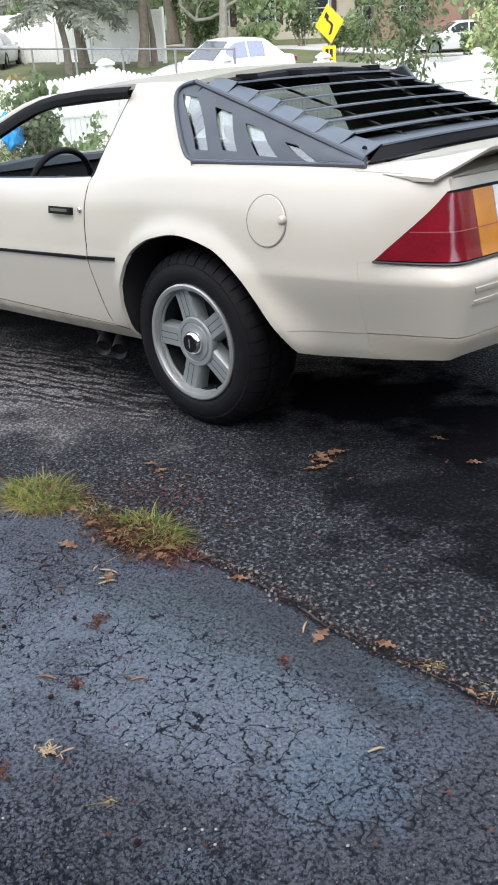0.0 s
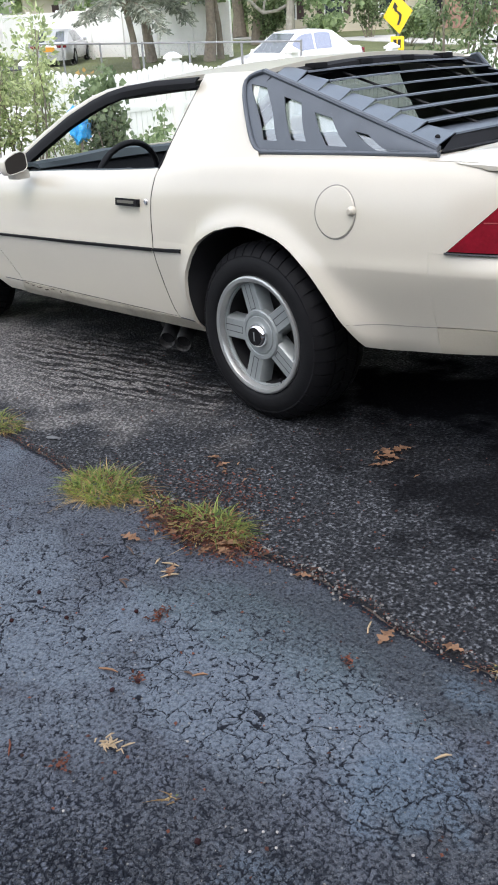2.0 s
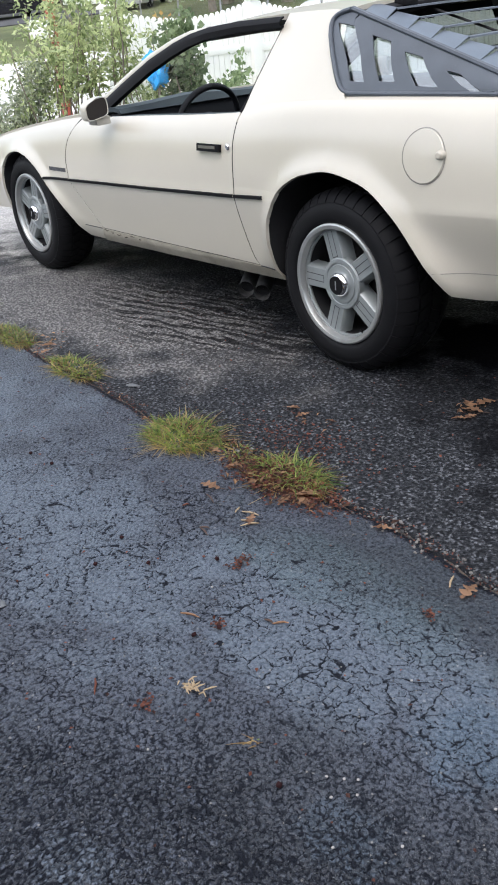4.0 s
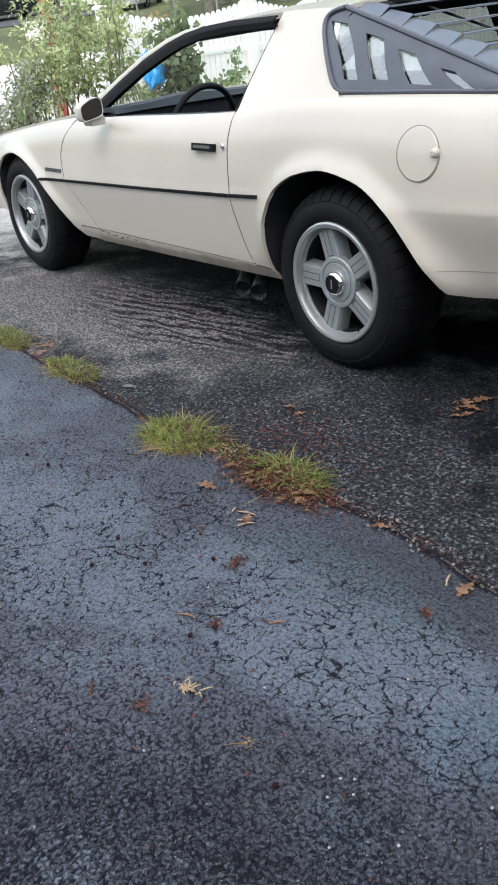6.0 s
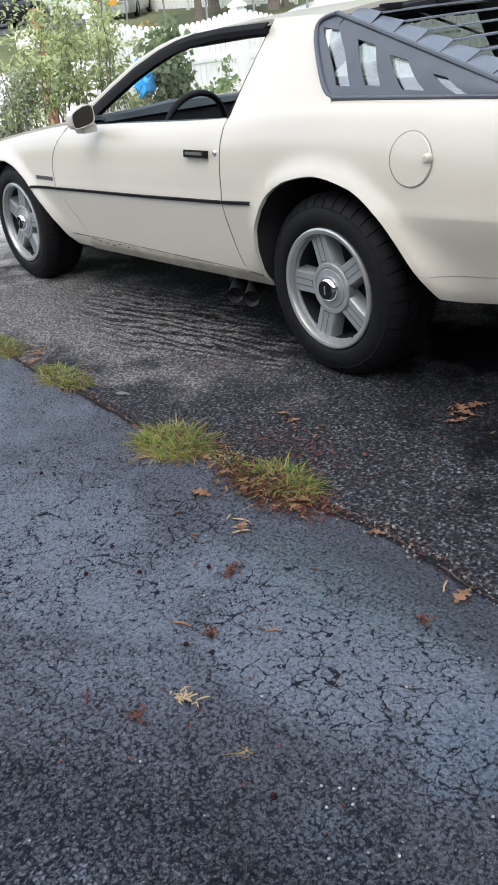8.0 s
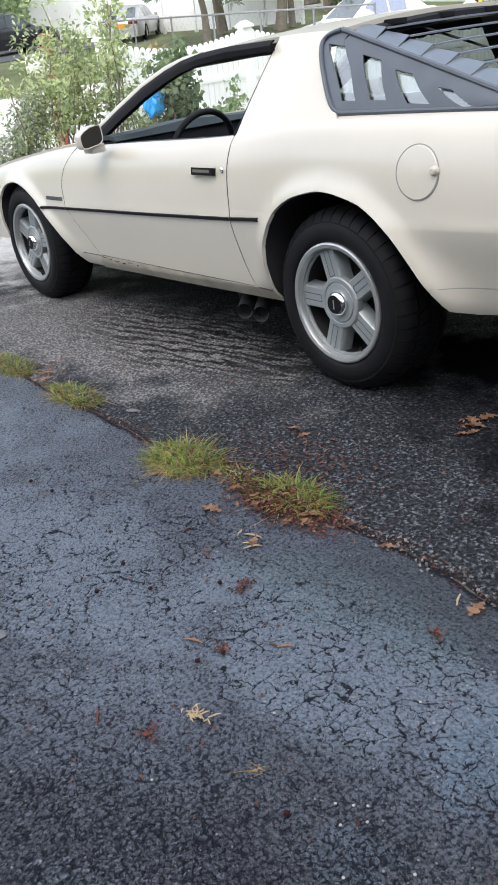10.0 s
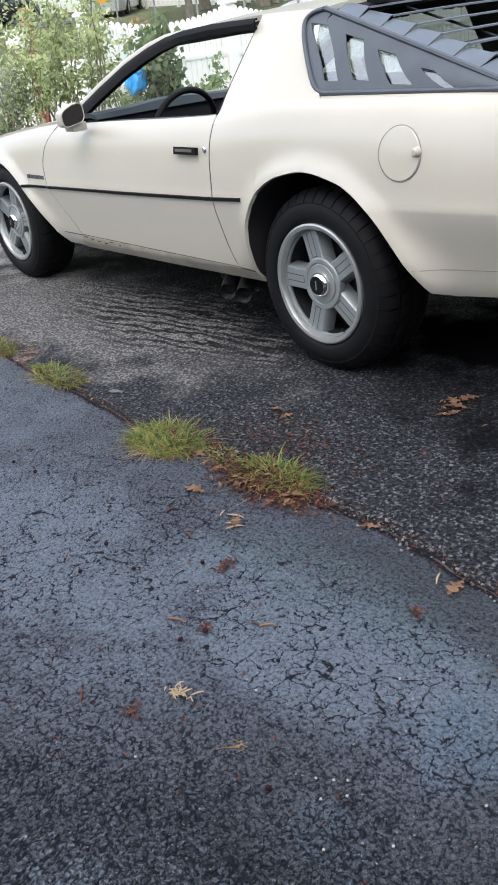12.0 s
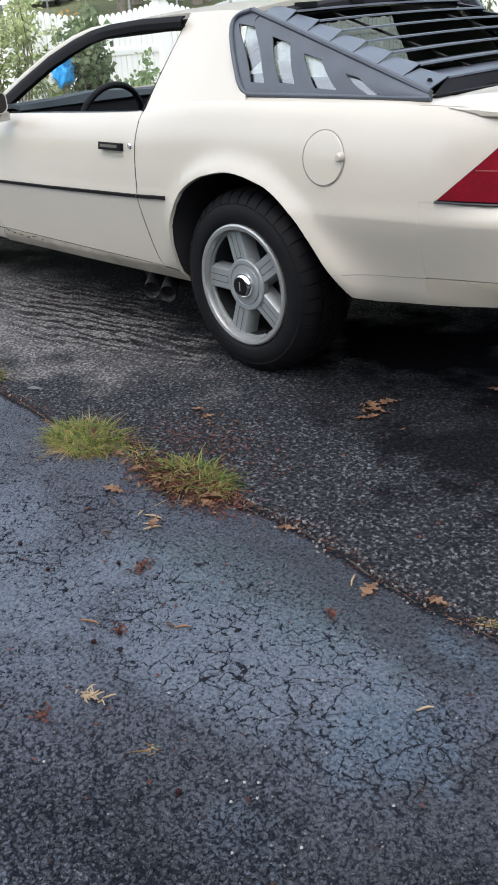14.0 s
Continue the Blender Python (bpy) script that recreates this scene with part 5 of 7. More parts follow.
slab("driveway_apron", ALONG, steps_of((0, 1.05, 0.0023), (1.05, 1.24, 0.005), (1.24, 1.5, 0.02), (1.5, 7.3, 0.2)), -1, 1.0, sealed_relief, SEALED, "bluish sealed asphalt, cracked into small plates")
bm = sheet([[Vector((x, seam_y(x) + d, z)) for d, z in ((-0.08, -0.02), (-0.02, -0.008), (0.0, -0.006), (0.025, -0.008), (0.08, -0.02))] for x in [-10.4 + 0.04 * i for i in range(372)]])
bmesh.ops.recalc_face_normals(bm, faces=bm.faces)
seam = tagged(part("drive_seam", bm, SOIL), "soil-filled crack between two asphalt slabs", "crack", kind="structure")
seam.matrix_world = SLOPE

# the street ahead, its kerb, and the drive opposite
rows = [[Vector((x, y, ground_z(x, y) - 0.02)) for y in [-80 + 4 * k for k in range(46)]] for x in (-19.5, -16, -13, -10.5, -9.2)]
bm = sheet(rows, 0.1)
bmesh.ops.recalc_face_normals(bm, faces=bm.faces)
tagged(part("road", bm, CONCRETE), "pale concrete street", "road", kind="structure")
rows = [[Vector((x, y, ground_z(x, y) - 0.015)) for y in (11.0, 13.0, 15.5, 18.0)] for x in (-60, -45, -36, -33)]
bm = sheet(rows, 0.1)
bmesh.ops.recalc_face_normals(bm, faces=bm.faces)
tagged(part("road", bm, FAR_ASPHALT), "dark asphalt drive across the street", "road", kind="structure")
rows = [[Vector((x, y, ground_z(x, y) - 0.015)) for y in (34, 36, 39)] for x in (-40, -30, -24, -19.6)]
bm = sheet(rows, 0.1)
bmesh.ops.recalc_face_normals(bm, faces=bm.faces)
tagged(part("road", bm, CONCRETE), "pale drive across the street", "road", kind="structure")

# ---------------------------------------------------------------- plants
rng = random.Random(7)


def leaf_mat(name, base, second, rough=0.55):
    m = mat(name, base, rough, vary=0.35, scale=2.0, fine=30, second=second, island=True)
    b = m.node_tree.nodes["Principled BSDF"]
    nt = m.node_tree
    tl, mx = nt.nodes.new("ShaderNodeBsdfTranslucent"), nt.nodes.new("ShaderNodeMixShader")
    nt.links.new(b.inputs["Base Color"].links[0].from_socket, tl.inputs["Color"])
    mx.inputs[0].default_value = 0.5
    nt.links.new(b.outputs[0], mx.inputs[1])
    nt.links.new(tl.outputs[0], mx.inputs[2])
    nt.links.new(mx.outputs[0], nt.nodes["Material Output"].inputs[0])
    return m


GRASS = leaf_mat("grass_blades", (0.070, 0.140, 0.022), (0.29, 0.34, 0.075))
DEAD_GRASS = leaf_mat("dead_grass", (0.15, 0.080, 0.032), (0.50, 0.36, 0.15))
DRY = leaf_mat("dry_leaf", (0.12, 0.048, 0.024), (0.44, 0.255, 0.145), 0.7)
RUSSET = leaf_mat("russet_litter", (0.040, 0.012, 0.009), (0.21, 0.068, 0.038), 0.75)
SCRAP = leaf_mat("curled_leaf_scrap", (0.055, 0.018, 0.011), (0.40, 0.235, 0.125), 0.7)
CONE = mat("cone_brown", (0.020, 0.008, 0.009), 0.9, spec=0.1, vary=0.4, scale=60)
TWIG = mat("twig", (0.06, 0.035, 0.025), 0.8, vary=0.3)
STRAW = mat("straw", (0.30, 0.225, 0.135), 0.7, vary=0.2)
LEAF_A = leaf_mat("leaf_mid_green", (0.20, 0.30, 0.13), (0.46, 0.56, 0.29))
LEAF_B = leaf_mat("leaf_dark_green", (0.13, 0.19, 0.09), (0.32, 0.40, 0.21))
LEAF_C = leaf_mat("leaf_pale_green", (0.25, 0.34, 0.13), (0.72, 0.77, 0.42))
LEAF_D = leaf_mat("leaf_grey_green", (0.30, 0.35, 0.24), (0.60, 0.64, 0.46))
LEAF_O = leaf_mat("leaf_orange", (0.40, 0.20, 0.05), (0.50, 0.36, 0.12))
BARK = mat("bark", (0.24, 0.20, 0.16), 0.9, vary=0.35, scale=8, fine=50, bump=0.01)
BARK_PALE = mat("bark_pale", (0.36, 0.33, 0.28), 0.9, vary=0.3, scale=8, fine=50, bump=0.01)


def rand_dir(r, up=0.0):
    a, z = r.uniform(0, 2 * math.pi), r.uniform(-1, 1)
    q = math.sqrt(1 - z * z)
    return Vector((q * math.cos(a), q * math.sin(a), z + up)).normalized()


def add_leaf(bm, p, d, n, size, slim=0.42):
    """One pointed, folded leaf of four triangles."""
    s = d.cross(n).normalized() * size * slim
    u = s.cross(d).normalized() * size * 0.12
    a, b = p, p + d * size
    c = p + d * size * 0.45
    v = [bm.verts.new(q) for q in (a, c + s + u, b, c - s + u, c)]
    bm.faces.new((v[0], v[1], v[4]))
    bm.faces.new((v[1], v[2], v[4]))
    bm.faces.new((v[2], v[3], v[4]))
    bm.faces.new((v[3], v[0], v[4]))


def leaf_mesh(name, blobs, count, size, material, parent, r, droop=0.2, slim=0.42):
    """Leaves in loose sprays over blobs (centre, radii), with gaps between the sprays."""
    verts, faces = [], []
    total = sum(b[1][0] * b[1][1] + b[1][1] * b[1][2] + b[1][0] * b[1][2] for b in blobs)
    for c, rad in blobs:
        share = int(count * (rad[0] * rad[1] + rad[1] * rad[2] + rad[0] * rad[2]) / total)
        sprays = max(3, share // 14)
        for _ in range(sprays):
            d = rand_dir(r)
            k = r.uniform(0.35, 1.08)
            o = Vector(c) + Vector((d.x * rad[0], d.y * rad[1], d.z * rad[2])) * k
            out = (d + Vector((0, 0, -droop))).normalized()
            for _ in range(14):
                p = o + rand_dir(r) * size * r.uniform(0.2, 1.8)
                dr = (out + rand_dir(r) * 0.9).normalized()
                nn = rand_dir(r, 0.8)
                s = dr.cross(nn)
                if s.length < 1e-4:
                    continue
                z = size * r.uniform(0.6, 1.15)
                s = s.normalized() * z * slim
                u = s.cross(dr).normalized() * z * 0.1
                m = p + dr * z * 0.45
                i = len(verts)
                verts += [p, m + s + u, p + dr * z, m - s + u]
                faces += [(i, i + 1, i + 2), (i, i + 2, i + 3)]
    me = bpy.data.meshes.new(name)
    me.from_pydata([tuple(v) for v in verts], [], faces)
    me.materials.append(material)
    ob = new(name, me)
    ob.parent = parent
    return ob


def limb(r, a, b, bend=0.12, n=6):
    a, b = Vector(a), Vector(b)
    side = rand_dir(r) * (b - a).length * bend
    return [a.lerp(b, i / n) + side * math.sin(math.pi * i / n) + rand_dir(r) * 0.01 * (b - a).length for i in range(n + 1)]


def tree(name, x, y, height, trunk_r, crown_z, crown_r, leaves, size, leaf, label, seed, limbs=7, bark=None, lean=(0, 0), z0=None, droop=0.2, category="tree", slim=0.42):
    """Tapered trunk, limbs that carry blobs of leafy sprays."""
    r = random.Random(seed)
    z0 = ground_z(x, y) - 0.05 if z0 is None else z0
    root = empty(name, Matrix.Translation((x, y, z0)), label, category)
    top = Vector((lean[0], lean[1], height * 0.8))
    pts = limb(r, (0, 0, 0), top, 0.03, 8)
    bm = bmesh.new()
    add_tube(bm, pts, [trunk_r * (1.25 if i == 0 else 1 - 0.75 * i / 8) for i in range(9)], 10)
    blobs = [(top + Vector((0, 0, height * 0.08)), (crown_r * 0.55, crown_r * 0.55, (height - crown_z) * 0.25))]
    for k in range(limbs):
        f = crown_z / (height * 0.8) * 0.9 + (1 - crown_z / (height * 0.8) * 0.9) * (k / limbs)
        s = pts[min(8, int(f * 8))]
        a = 2.4 * k + r.uniform(-0.4, 0.4)
        reach = crown_r * r.uniform(0.65, 1.0) * (1.15 - 0.5 * k / limbs)
        e = s + Vector((math.cos(a) * reach, math.sin(a) * reach, r.uniform(0.05, 0.35) * height * 0.4))
        part("limb", tube(limb(r, s, e, 0.10, 5), [trunk_r * 0.38 * (1 - 0.8 * i / 5) for i in range(6)], 6), bark or BARK, root)
        blobs.append((s.lerp(e, 0.85), (reach * 0.5, reach * 0.5, reach * 0.36)))
        blobs.append((s.lerp(e, 0.5) + rand_dir(r) * reach * 0.2, (reach * 0.38, reach * 0.38, reach * 0.28)))
    part("trunk", bm, bark or BARK, root)
    leaf_mesh("crown", blobs, leaves, size, leaf, root, r, droop, slim)
    return root


def shrub(name, x, y, z0, h, rad, stems, leaves, size, leaf, label, seed, slim=0.42, lean=(0, 0), category="shrub", droop=0.2, low=3, stem=0.008, bark=None):
    r = random.Random(seed)
    root = empty(name, Matrix.Translation((x, y, z0)), label, category)
    blobs = []
    for k in range(stems):
        a = r.uniform(0, 2 * math.pi)
        d = rad * math.sqrt(r.uniform(0.02, 1))
        e = Vector((d * math.cos(a) + lean[0], d * math.sin(a) + lean[1], h * r.uniform(0.6, 1.05)))
        pts = limb(r, (0.25 * d * math.cos(a), 0.25 * d * math.sin(a), -0.05), e, 0.08, 6)
        part("stem", tube(pts, [stem * h * (1 - 0.7 * i / 6) for i in range(7)], 5), bark or BARK, root)
        for f in range(low, 7):
            blobs.append((pts[f], (rad * 0.24, rad * 0.24, h * 0.11)))
    leaf_mesh("foliage", blobs, leaves, size, leaf, root, r, droop, slim)
    return root


def grass_tuft(x, y, rx, ry, h, blades, seed, label, brown=0.45):
    """A tuft of grass in the crack, its blades bent outward, with dead straw at its foot."""
    r = random.Random(seed)
    bm = bmesh.new()
    for _ in range(int(blades * 1.35)):
        a, d = r.uniform(0, 2 * math.pi), math.sqrt(r.uniform(0, 1))
        p = Vector((d * rx * math.cos(a) * 0.85, d * ry * math.sin(a) * 0.85, -0.004))
        low = r.random() < brown
        ln = h * r.uniform(0.35, 0.95)
        out = (Vector((math.cos(a) * rx, math.sin(a) * ry, 0)).normalized() * d * 0.8 + rand_dir(r) * 1.1)
        out.z = 0
        rise = r.uniform(0.05, 0.35) if low else r.uniform(0.20, 0.75)
        ln *= 1.15 if low else (1.10 if r.random() < 0.06 else 0.85)
        w = r.uniform(0.0016, 0.0042)
        side = Vector((-out.y, out.x, 0)).normalized() * w if out.length > 1e-3 else Vector((w, 0, 0))
        prev = None
        for i in range(5):
            t = i / 4
            q = p + out * ln * 0.68 * t * t + Vector((0, 0, max(0.004, ln * rise * (t - 0.45 * t * t * t))))
            k = 1 - t * 0.92
            cur = (bm.verts.new(q + side * k), bm.verts.new(q - side * k))
            if prev:
                bm.faces.new((prev[0], prev[1], cur[1], cur[0])).material_index = 1 if low else 0
            prev = cur
    ob = part("grass_tuft", bm, (GRASS, DEAD_GRASS), None, flat=True)
    x, y = drive_xy(x, y)
    ob.matrix_world = SLOPE @ Matrix.Translation((x, y, 0))
    return tagged(ob, label, "grass", "grass tufts in the crack", "stuff")


for k, (x, y, rx, ry, h, n) in enumerate(((-2.30, -1.43, 0.24, 0.075, 0.075, 480), (-1.62, -1.54, 0.27, 0.09, 0.09, 760), (-0.95, -1.54, 0.21, 0.085, 0.085, 620), (-0.05, -1.60, 0.18, 0.12, 0.105, 950), (0.45, -1.545, 0.16, 0.085, 0.105, 760), (0.20, -1.56, 0.10, 0.05, 0.06, 160), (-3.3, -1.48, 0.3, 0.09, 0.07, 420))):
    grass_tuft(x, y, rx, ry, h, n, 20 + k, "low tuft of green and straw-coloured grass in the crack")
for k, (x, y) in enumerate(((1.46, -1.56), (1.62, -1.55), (1.19, -2.25))):
    grass_tuft(x, y, 0.025, 0.02, 0.045, 18 if k < 2 else 7, 40 + k, "few thin dry grass blades in the crack", 0.8)


def on_drive(ob, x, y, z, turn=0.0, tilt=0.0):
    x, y = drive_xy(x, y)
    ob.matrix_world = SLOPE @ pose(x, y, z, tilt, tilt * 0.5, turn)
    return ob


# dead oak leaves: lobed, curled blades with a stalk
def oak_leaf(size, seed):
    r = random.Random(seed)
    bm = bmesh.new()
    n = 18
    mid, left, right = [], [], []
    for i in range(n + 1):
        t = i / n
        w = 0.30 * math.sin(math.pi * min(1, t * 1.02)) ** 0.7 * (0.62 + 0.38 * math.cos(t * 6.5 * math.pi * 1.0)) + 0.015
        curl = 0.10 * math.sin(math.pi * t) + 0.03 * r.uniform(-1, 1)
        x = (t - 0.5) * size
        mid.append(bm.verts.new((x, 0.04 * size * math.sin(3 * t), 0.004 + size * curl * 0.3)))
        left.append(bm.verts.new((x, w * size, 0.004 + size * abs(curl))))
        right.append(bm.verts.new((x, -w * size * r.uniform(0.8, 1.1), 0.004 + size * abs(curl) * 0.9)))
    for i in range(n):
        bm.faces.new((mid[i], mid[i + 1], left[i + 1], left[i]))
        bm.faces.new((mid[i + 1], mid[i], right[i], right[i + 1]))
    leaf = finish("fallen_leaf", bm, DRY)
    part("stalk", tube([(size * 0.48, 0, 0.004), (size * 0.62, 0.01 * size, 0.006), (size * 0.78, 0.05 * size, 0.004)], 0.0012, 5), TWIG, leaf)
    return tagged(leaf, "curled tan-brown dead oak leaf on the asphalt", "leaf", "fallen leaves")


models = [oak_leaf(0.068, 1), oak_leaf(0.052, 2), oak_leaf(0.078, 3)]
spots = [(0.31, -1.741, 20, 0), (0.555, -1.775, 130, 1), (1.198, -1.636, 100, 0), (0.597, -0.89, 10, 2), (0.62, -0.93, 80, 1), (0.56, -0.86, 150, 0), (0.60, -0.96, 40, 1), (1.341, -1.573, 15, 1), (0.55, -1.655, 100, 1), (0.60, -1.62, 160, 1), (-1.302, -1.491, 45, 2), (-1.24, -1.53, 100, 0), (0.17, -1.26, 80, 1), (0.13, -1.60, 10, 1), (0.27, -1.62, 60, 0), (0.86, -1.575, 30, 1), (0.593, -0.82, 70, 2), (1.02, -0.62, 40, 1), (0.82, -0.52, 10, 1)]
for i, (x, y, turn, k) in enumerate(spots):
    ob = models[k] if i < 1 and k == 0 else copy_thing(models[k], Matrix.Identity(4))
    on_drive(ob, x, y, 0.003, turn, rng.uniform(-8, 8))
on_drive(models[1], 0.10, -1.24, 0.003, 200, 5)
on_drive(models[2], 0.58, -1.60, 0.008, 220, 8)
on_drive(models[0], 0.31, -1.741, 0.003, 20, 4)

# the yellow seed cluster, straws, twigs, small cones, pale stones
r = random.Random(5)
cluster = empty("seed_cluster", Matrix.Identity(4), "dry straw-yellow seed cluster lying on asphalt", "litter")
for _ in range(22):
    a = r.gauss(0.4, 1.3)
    o = Vector((r.gauss(0, 0.010), r.gauss(0, 0.006), 0.004 + r.uniform(0, 0.006)))
    e = o + Vector((math.cos(a), math.sin(a) * 0.8, r.uniform(-0.05, 0.35))) * r.uniform(0.008, 0.034)
    mid = (o + e) / 2 + Vector((r.gauss(0, 0.003), r.gauss(0, 0.003), 0.004))
    part("seed_stalk", tube([o, mid, e], [0.0016, 0.0020, 0.0008], 5), STRAW, cluster)
on_drive(cluster, 0.982, -2.25, 0.0, 20)
for x, y, ln, turn, m in ((0.603, -1.802, 0.055, 20, STRAW), (0.648, -1.84, 0.05, 60, STRAW), (0.630, -1.835, 0.040, 20, STRAW), (0.560, -1.815, 0.03, -60, STRAW), (1.039, -2.056, 0.036, 50, DRY), (1.015, -2.07, 0.026, 10, TWIG), (0.868, -2.186, 0.050, 25, DRY), (0.586, -1.948, 0.050, -10, TWIG), (0.572, -1.935, 0.030, 30, TWIG), (-0.35, -2.25, 0.07, 30, TWIG), (0.93, -2.47, 0.05, -30, RUSSET), (1.58, -1.90, 0.035, 60, STRAW), (1.20, -1.67, 0.05, 120, STRAW), (0.45, -1.83, 0.06, -15, TWIG), (0.43, -1.90, 0.02, 70, RUSSET)):
    ob = part("stick", tube([(-ln / 2, 0, 0.003), (-ln * 0.1, ln * 0.05, 0.0045), (ln * 0.2, ln * 0.02, 0.006), (ln / 2, 0, 0.003)], [0.0016, 0.0028, 0.0026, 0.0010], 6), m)
    ob.matrix_world = SLOPE @ pose(x, y, 0, 0, 0, turn)
    tagged(ob, "short dry stick lying on asphalt", "stick", "sticks on the drive")


def cone(size, seed):
    r = random.Random(seed)
    bm = bmesh.new()
    bmesh.ops.create_icosphere(bm, subdivisions=2, radius=size / 2)
    for v in bm.verts:
        v.co *= 0.8 + 0.35 * abs(noise.noise(v.co * 300 + Vector((seed, 0, 0))))
        v.co.z *= 0.8
    ob = finish("seed_cone", bm, CONE)
    return tagged(ob, "small dark red-brown seed cone on asphalt", "cone", "seed cones")


first_cone = cone(0.014, 1)
for x, y in ((0.612, -2.139), (0.724, -2.004), (0.452, -2.124), (0.937, -2.222), (-0.114, -2.051), (-0.24, -2.065), (1.397, -2.356), (0.955, -2.165)):
    copy_thing(first_cone, Matrix.Identity(4)).matrix_world = SLOPE @ pose(x, y, 0.006, rng.uniform(-40, 40), 0, rng.uniform(0, 360))
first_cone.matrix_world = SLOPE @ pose(0.516, -2.24, 0.006, 10, 0, 30)

PEBBLE = mat("pale_pebble", (0.25, 0.24, 0.225), 0.7, vary=0.15, scale=40)
FLAKE = mat("grey_flake", (0.085, 0.09, 0.095), 0.7, vary=0.2, scale=20)


def pebble(size, seed):
    bm = bmesh.new()
    bmesh.ops.create_icosphere(bm, subdivisions=1, radius=size / 2)
    for v in bm.verts:
        v.co *= 0.8 + 0.4 * noise.noise(v.co * 90 + Vector((seed, 3, 0)))
        v.co.z *= 0.6
    return tagged(finish("pebble", bm, PEBBLE), "small pale pebble on the asphalt", "pebble", "pebbles")


first_pebble = pebble(0.0075, 3)
for x, y in ((1.387, -2.192), (1.401, -2.235), (1.407, -2.176), (1.36, -2.21), (1.06, -2.40), (1.62, -2.06), (1.30, -1.93), (0.72, -2.02), (1.48, -2.30), (1.10, -2.14), (1.56, -2.22)):
    on_drive(copy_thing(first_pebble, Matrix.Identity(4)), x, y, 0.003, rng.uniform(0, 360), rng.uniform(-20, 20))
on_drive(first_pebble, 1.43, -2.20, 0.003, 10)
for x, y, sx, sy in ((0.345, -2.42, 0.040, 0.022), (-0.575, -1.485, 0.042, 0.014)):
    bm = bmesh.new()
    bmesh.ops.create_icosphere(bm, subdivisions=2, radius=1)
    for v in bm.verts:
        k = 0.8 + 0.7 * noise.noise(v.co * 2.5 + Vector((x * 9, 0, 0)))
        v.co = Vector((v.co.x * sx * k, v.co.y * sy * k, v.co.z * 0.005 + 0.002 * noise.noise(v.co * 5)))
    ob = tagged(finish("stone_flake", bm, FLAKE), "flat pale grey stone flake on asphalt", "stone")
    on_drive(ob, x, y, 0.003, 25)

# loose asphalt grit crumbled off the edges of the seam, and grains strewn over the sealed slab
r = random.Random(17)
bm = bmesh.new()
for i in range(900):
    if i < 520:
        x = r.uniform(0.2, 2.0) if i < 400 else r.uniform(-3.0, 0.2)
        y, size = seam_y(x) + r.gauss(0.008, 0.020), r.uniform(0.002, 0.0065)
    else:
        x, y, size = r.uniform(-0.5, 1.9), r.uniform(-2.7, -1.66), r.uniform(0.0010, 0.0028)
    m = Matrix.Translation((x, y, size * 0.3 + 0.001)) @ Matrix.Rotation(r.uniform(0, 6.28), 4, rand_dir(r)) @ Matrix.Diagonal((size, size * r.uniform(0.6, 1.0), size * r.uniform(0.4, 0.8), 1))
    bmesh.ops.create_icosphere(bm, subdivisions=1, radius=1, matrix=m) if i < 200 else bmesh.ops.create_cone(bm, cap_ends=True, segments=5, radius1=1, radius2=0.5, depth=1.2, matrix=m)
GRIT = mat("loose_asphalt_grit", (0.030, 0.032, 0.036), 0.85, vary=0.4, scale=60, second=(0.20, 0.19, 0.175), island=True)
ob = tagged(part("loose_grit", bm, GRIT, None, flat=True), "loose grey asphalt grit crumbled along the crack", "grit", kind="stuff")
ob.matrix_world = SLOPE

# fine litter: leaf crumbs along the seam and scattered over both slabs
r = random.Random(11)
bm = bmesh.new()
for i in range(5200):
    kind = r.random()
    if kind < 0.36:
        x = r.uniform(-2.6, 1.9)
        y = seam_y(x) + r.gauss(0, 0.018)
    elif kind < 0.78:
        x, y = r.gauss(0.52, 0.11), r.gauss(-1.630, 0.038)
    elif kind < 0.81:
        cx, cy = r.choice(((0.775, -1.95), (0.945, -2.154), (0.788, -1.985), (1.25, -1.80), (1.05, -2.42)))
        x, y = r.gauss(cx, 0.012), r.gauss(cy, 0.010)
    elif kind < 0.90:
        x, y = r.gauss(0.36, 0.16), r.gauss(-1.42, 0.07)
    else:
        x, y = r.uniform(-1.5, 2.0), r.uniform(-2.6, -0.6)
    s = r.uniform(0.003, 0.009) if 0.36 < kind < 0.78 else r.uniform(0.0018, 0.0055) if kind < 0.36 else r.uniform(0.003, 0.008)
    d = rand_dir(r)
    d.z *= 0.25
    add_leaf(bm, Vector((x, y, 0.004 + r.uniform(0, 0.009 if 0.36 < kind < 0.78 else 0.004))), d.normalized(), Vector((0, 0, 1)) + rand_dir(r) * 0.4, s * 1.6, 0.4)
scraps = bmesh.new()
for i in range(360):
    if i < 270:
        x, y = r.gauss(0.50, 0.11), r.gauss(-1.640, 0.034)
    elif i < 310:
        x = r.uniform(-1.5, 1.8)
        y = seam_y(x) + r.gauss(0, 0.022)
    else:
        x, y = r.choice(((0.60, -0.89), (0.31, -1.30), (-1.27, -1.50)))
        x, y = x + r.gauss(0, 0.05), y + r.gauss(0, 0.035)
    d = rand_dir(r)
    d.z *= 0.3
    o, ln = Vector((x, y, 0.005 + r.uniform(0, 0.010))), r.uniform(0.010, 0.034)
    add_leaf(scraps, o, d.normalized(), Vector((0, 0, 1)) + rand_dir(r) * 0.7, ln, r.uniform(0.10, 0.26))
scrap_ob = tagged(part("leaf_scraps", scraps, SCRAP, None, flat=True), "curled tan scraps of dead leaves round the grass", "litter", kind="stuff")
scrap_ob.matrix_world = SLOPE
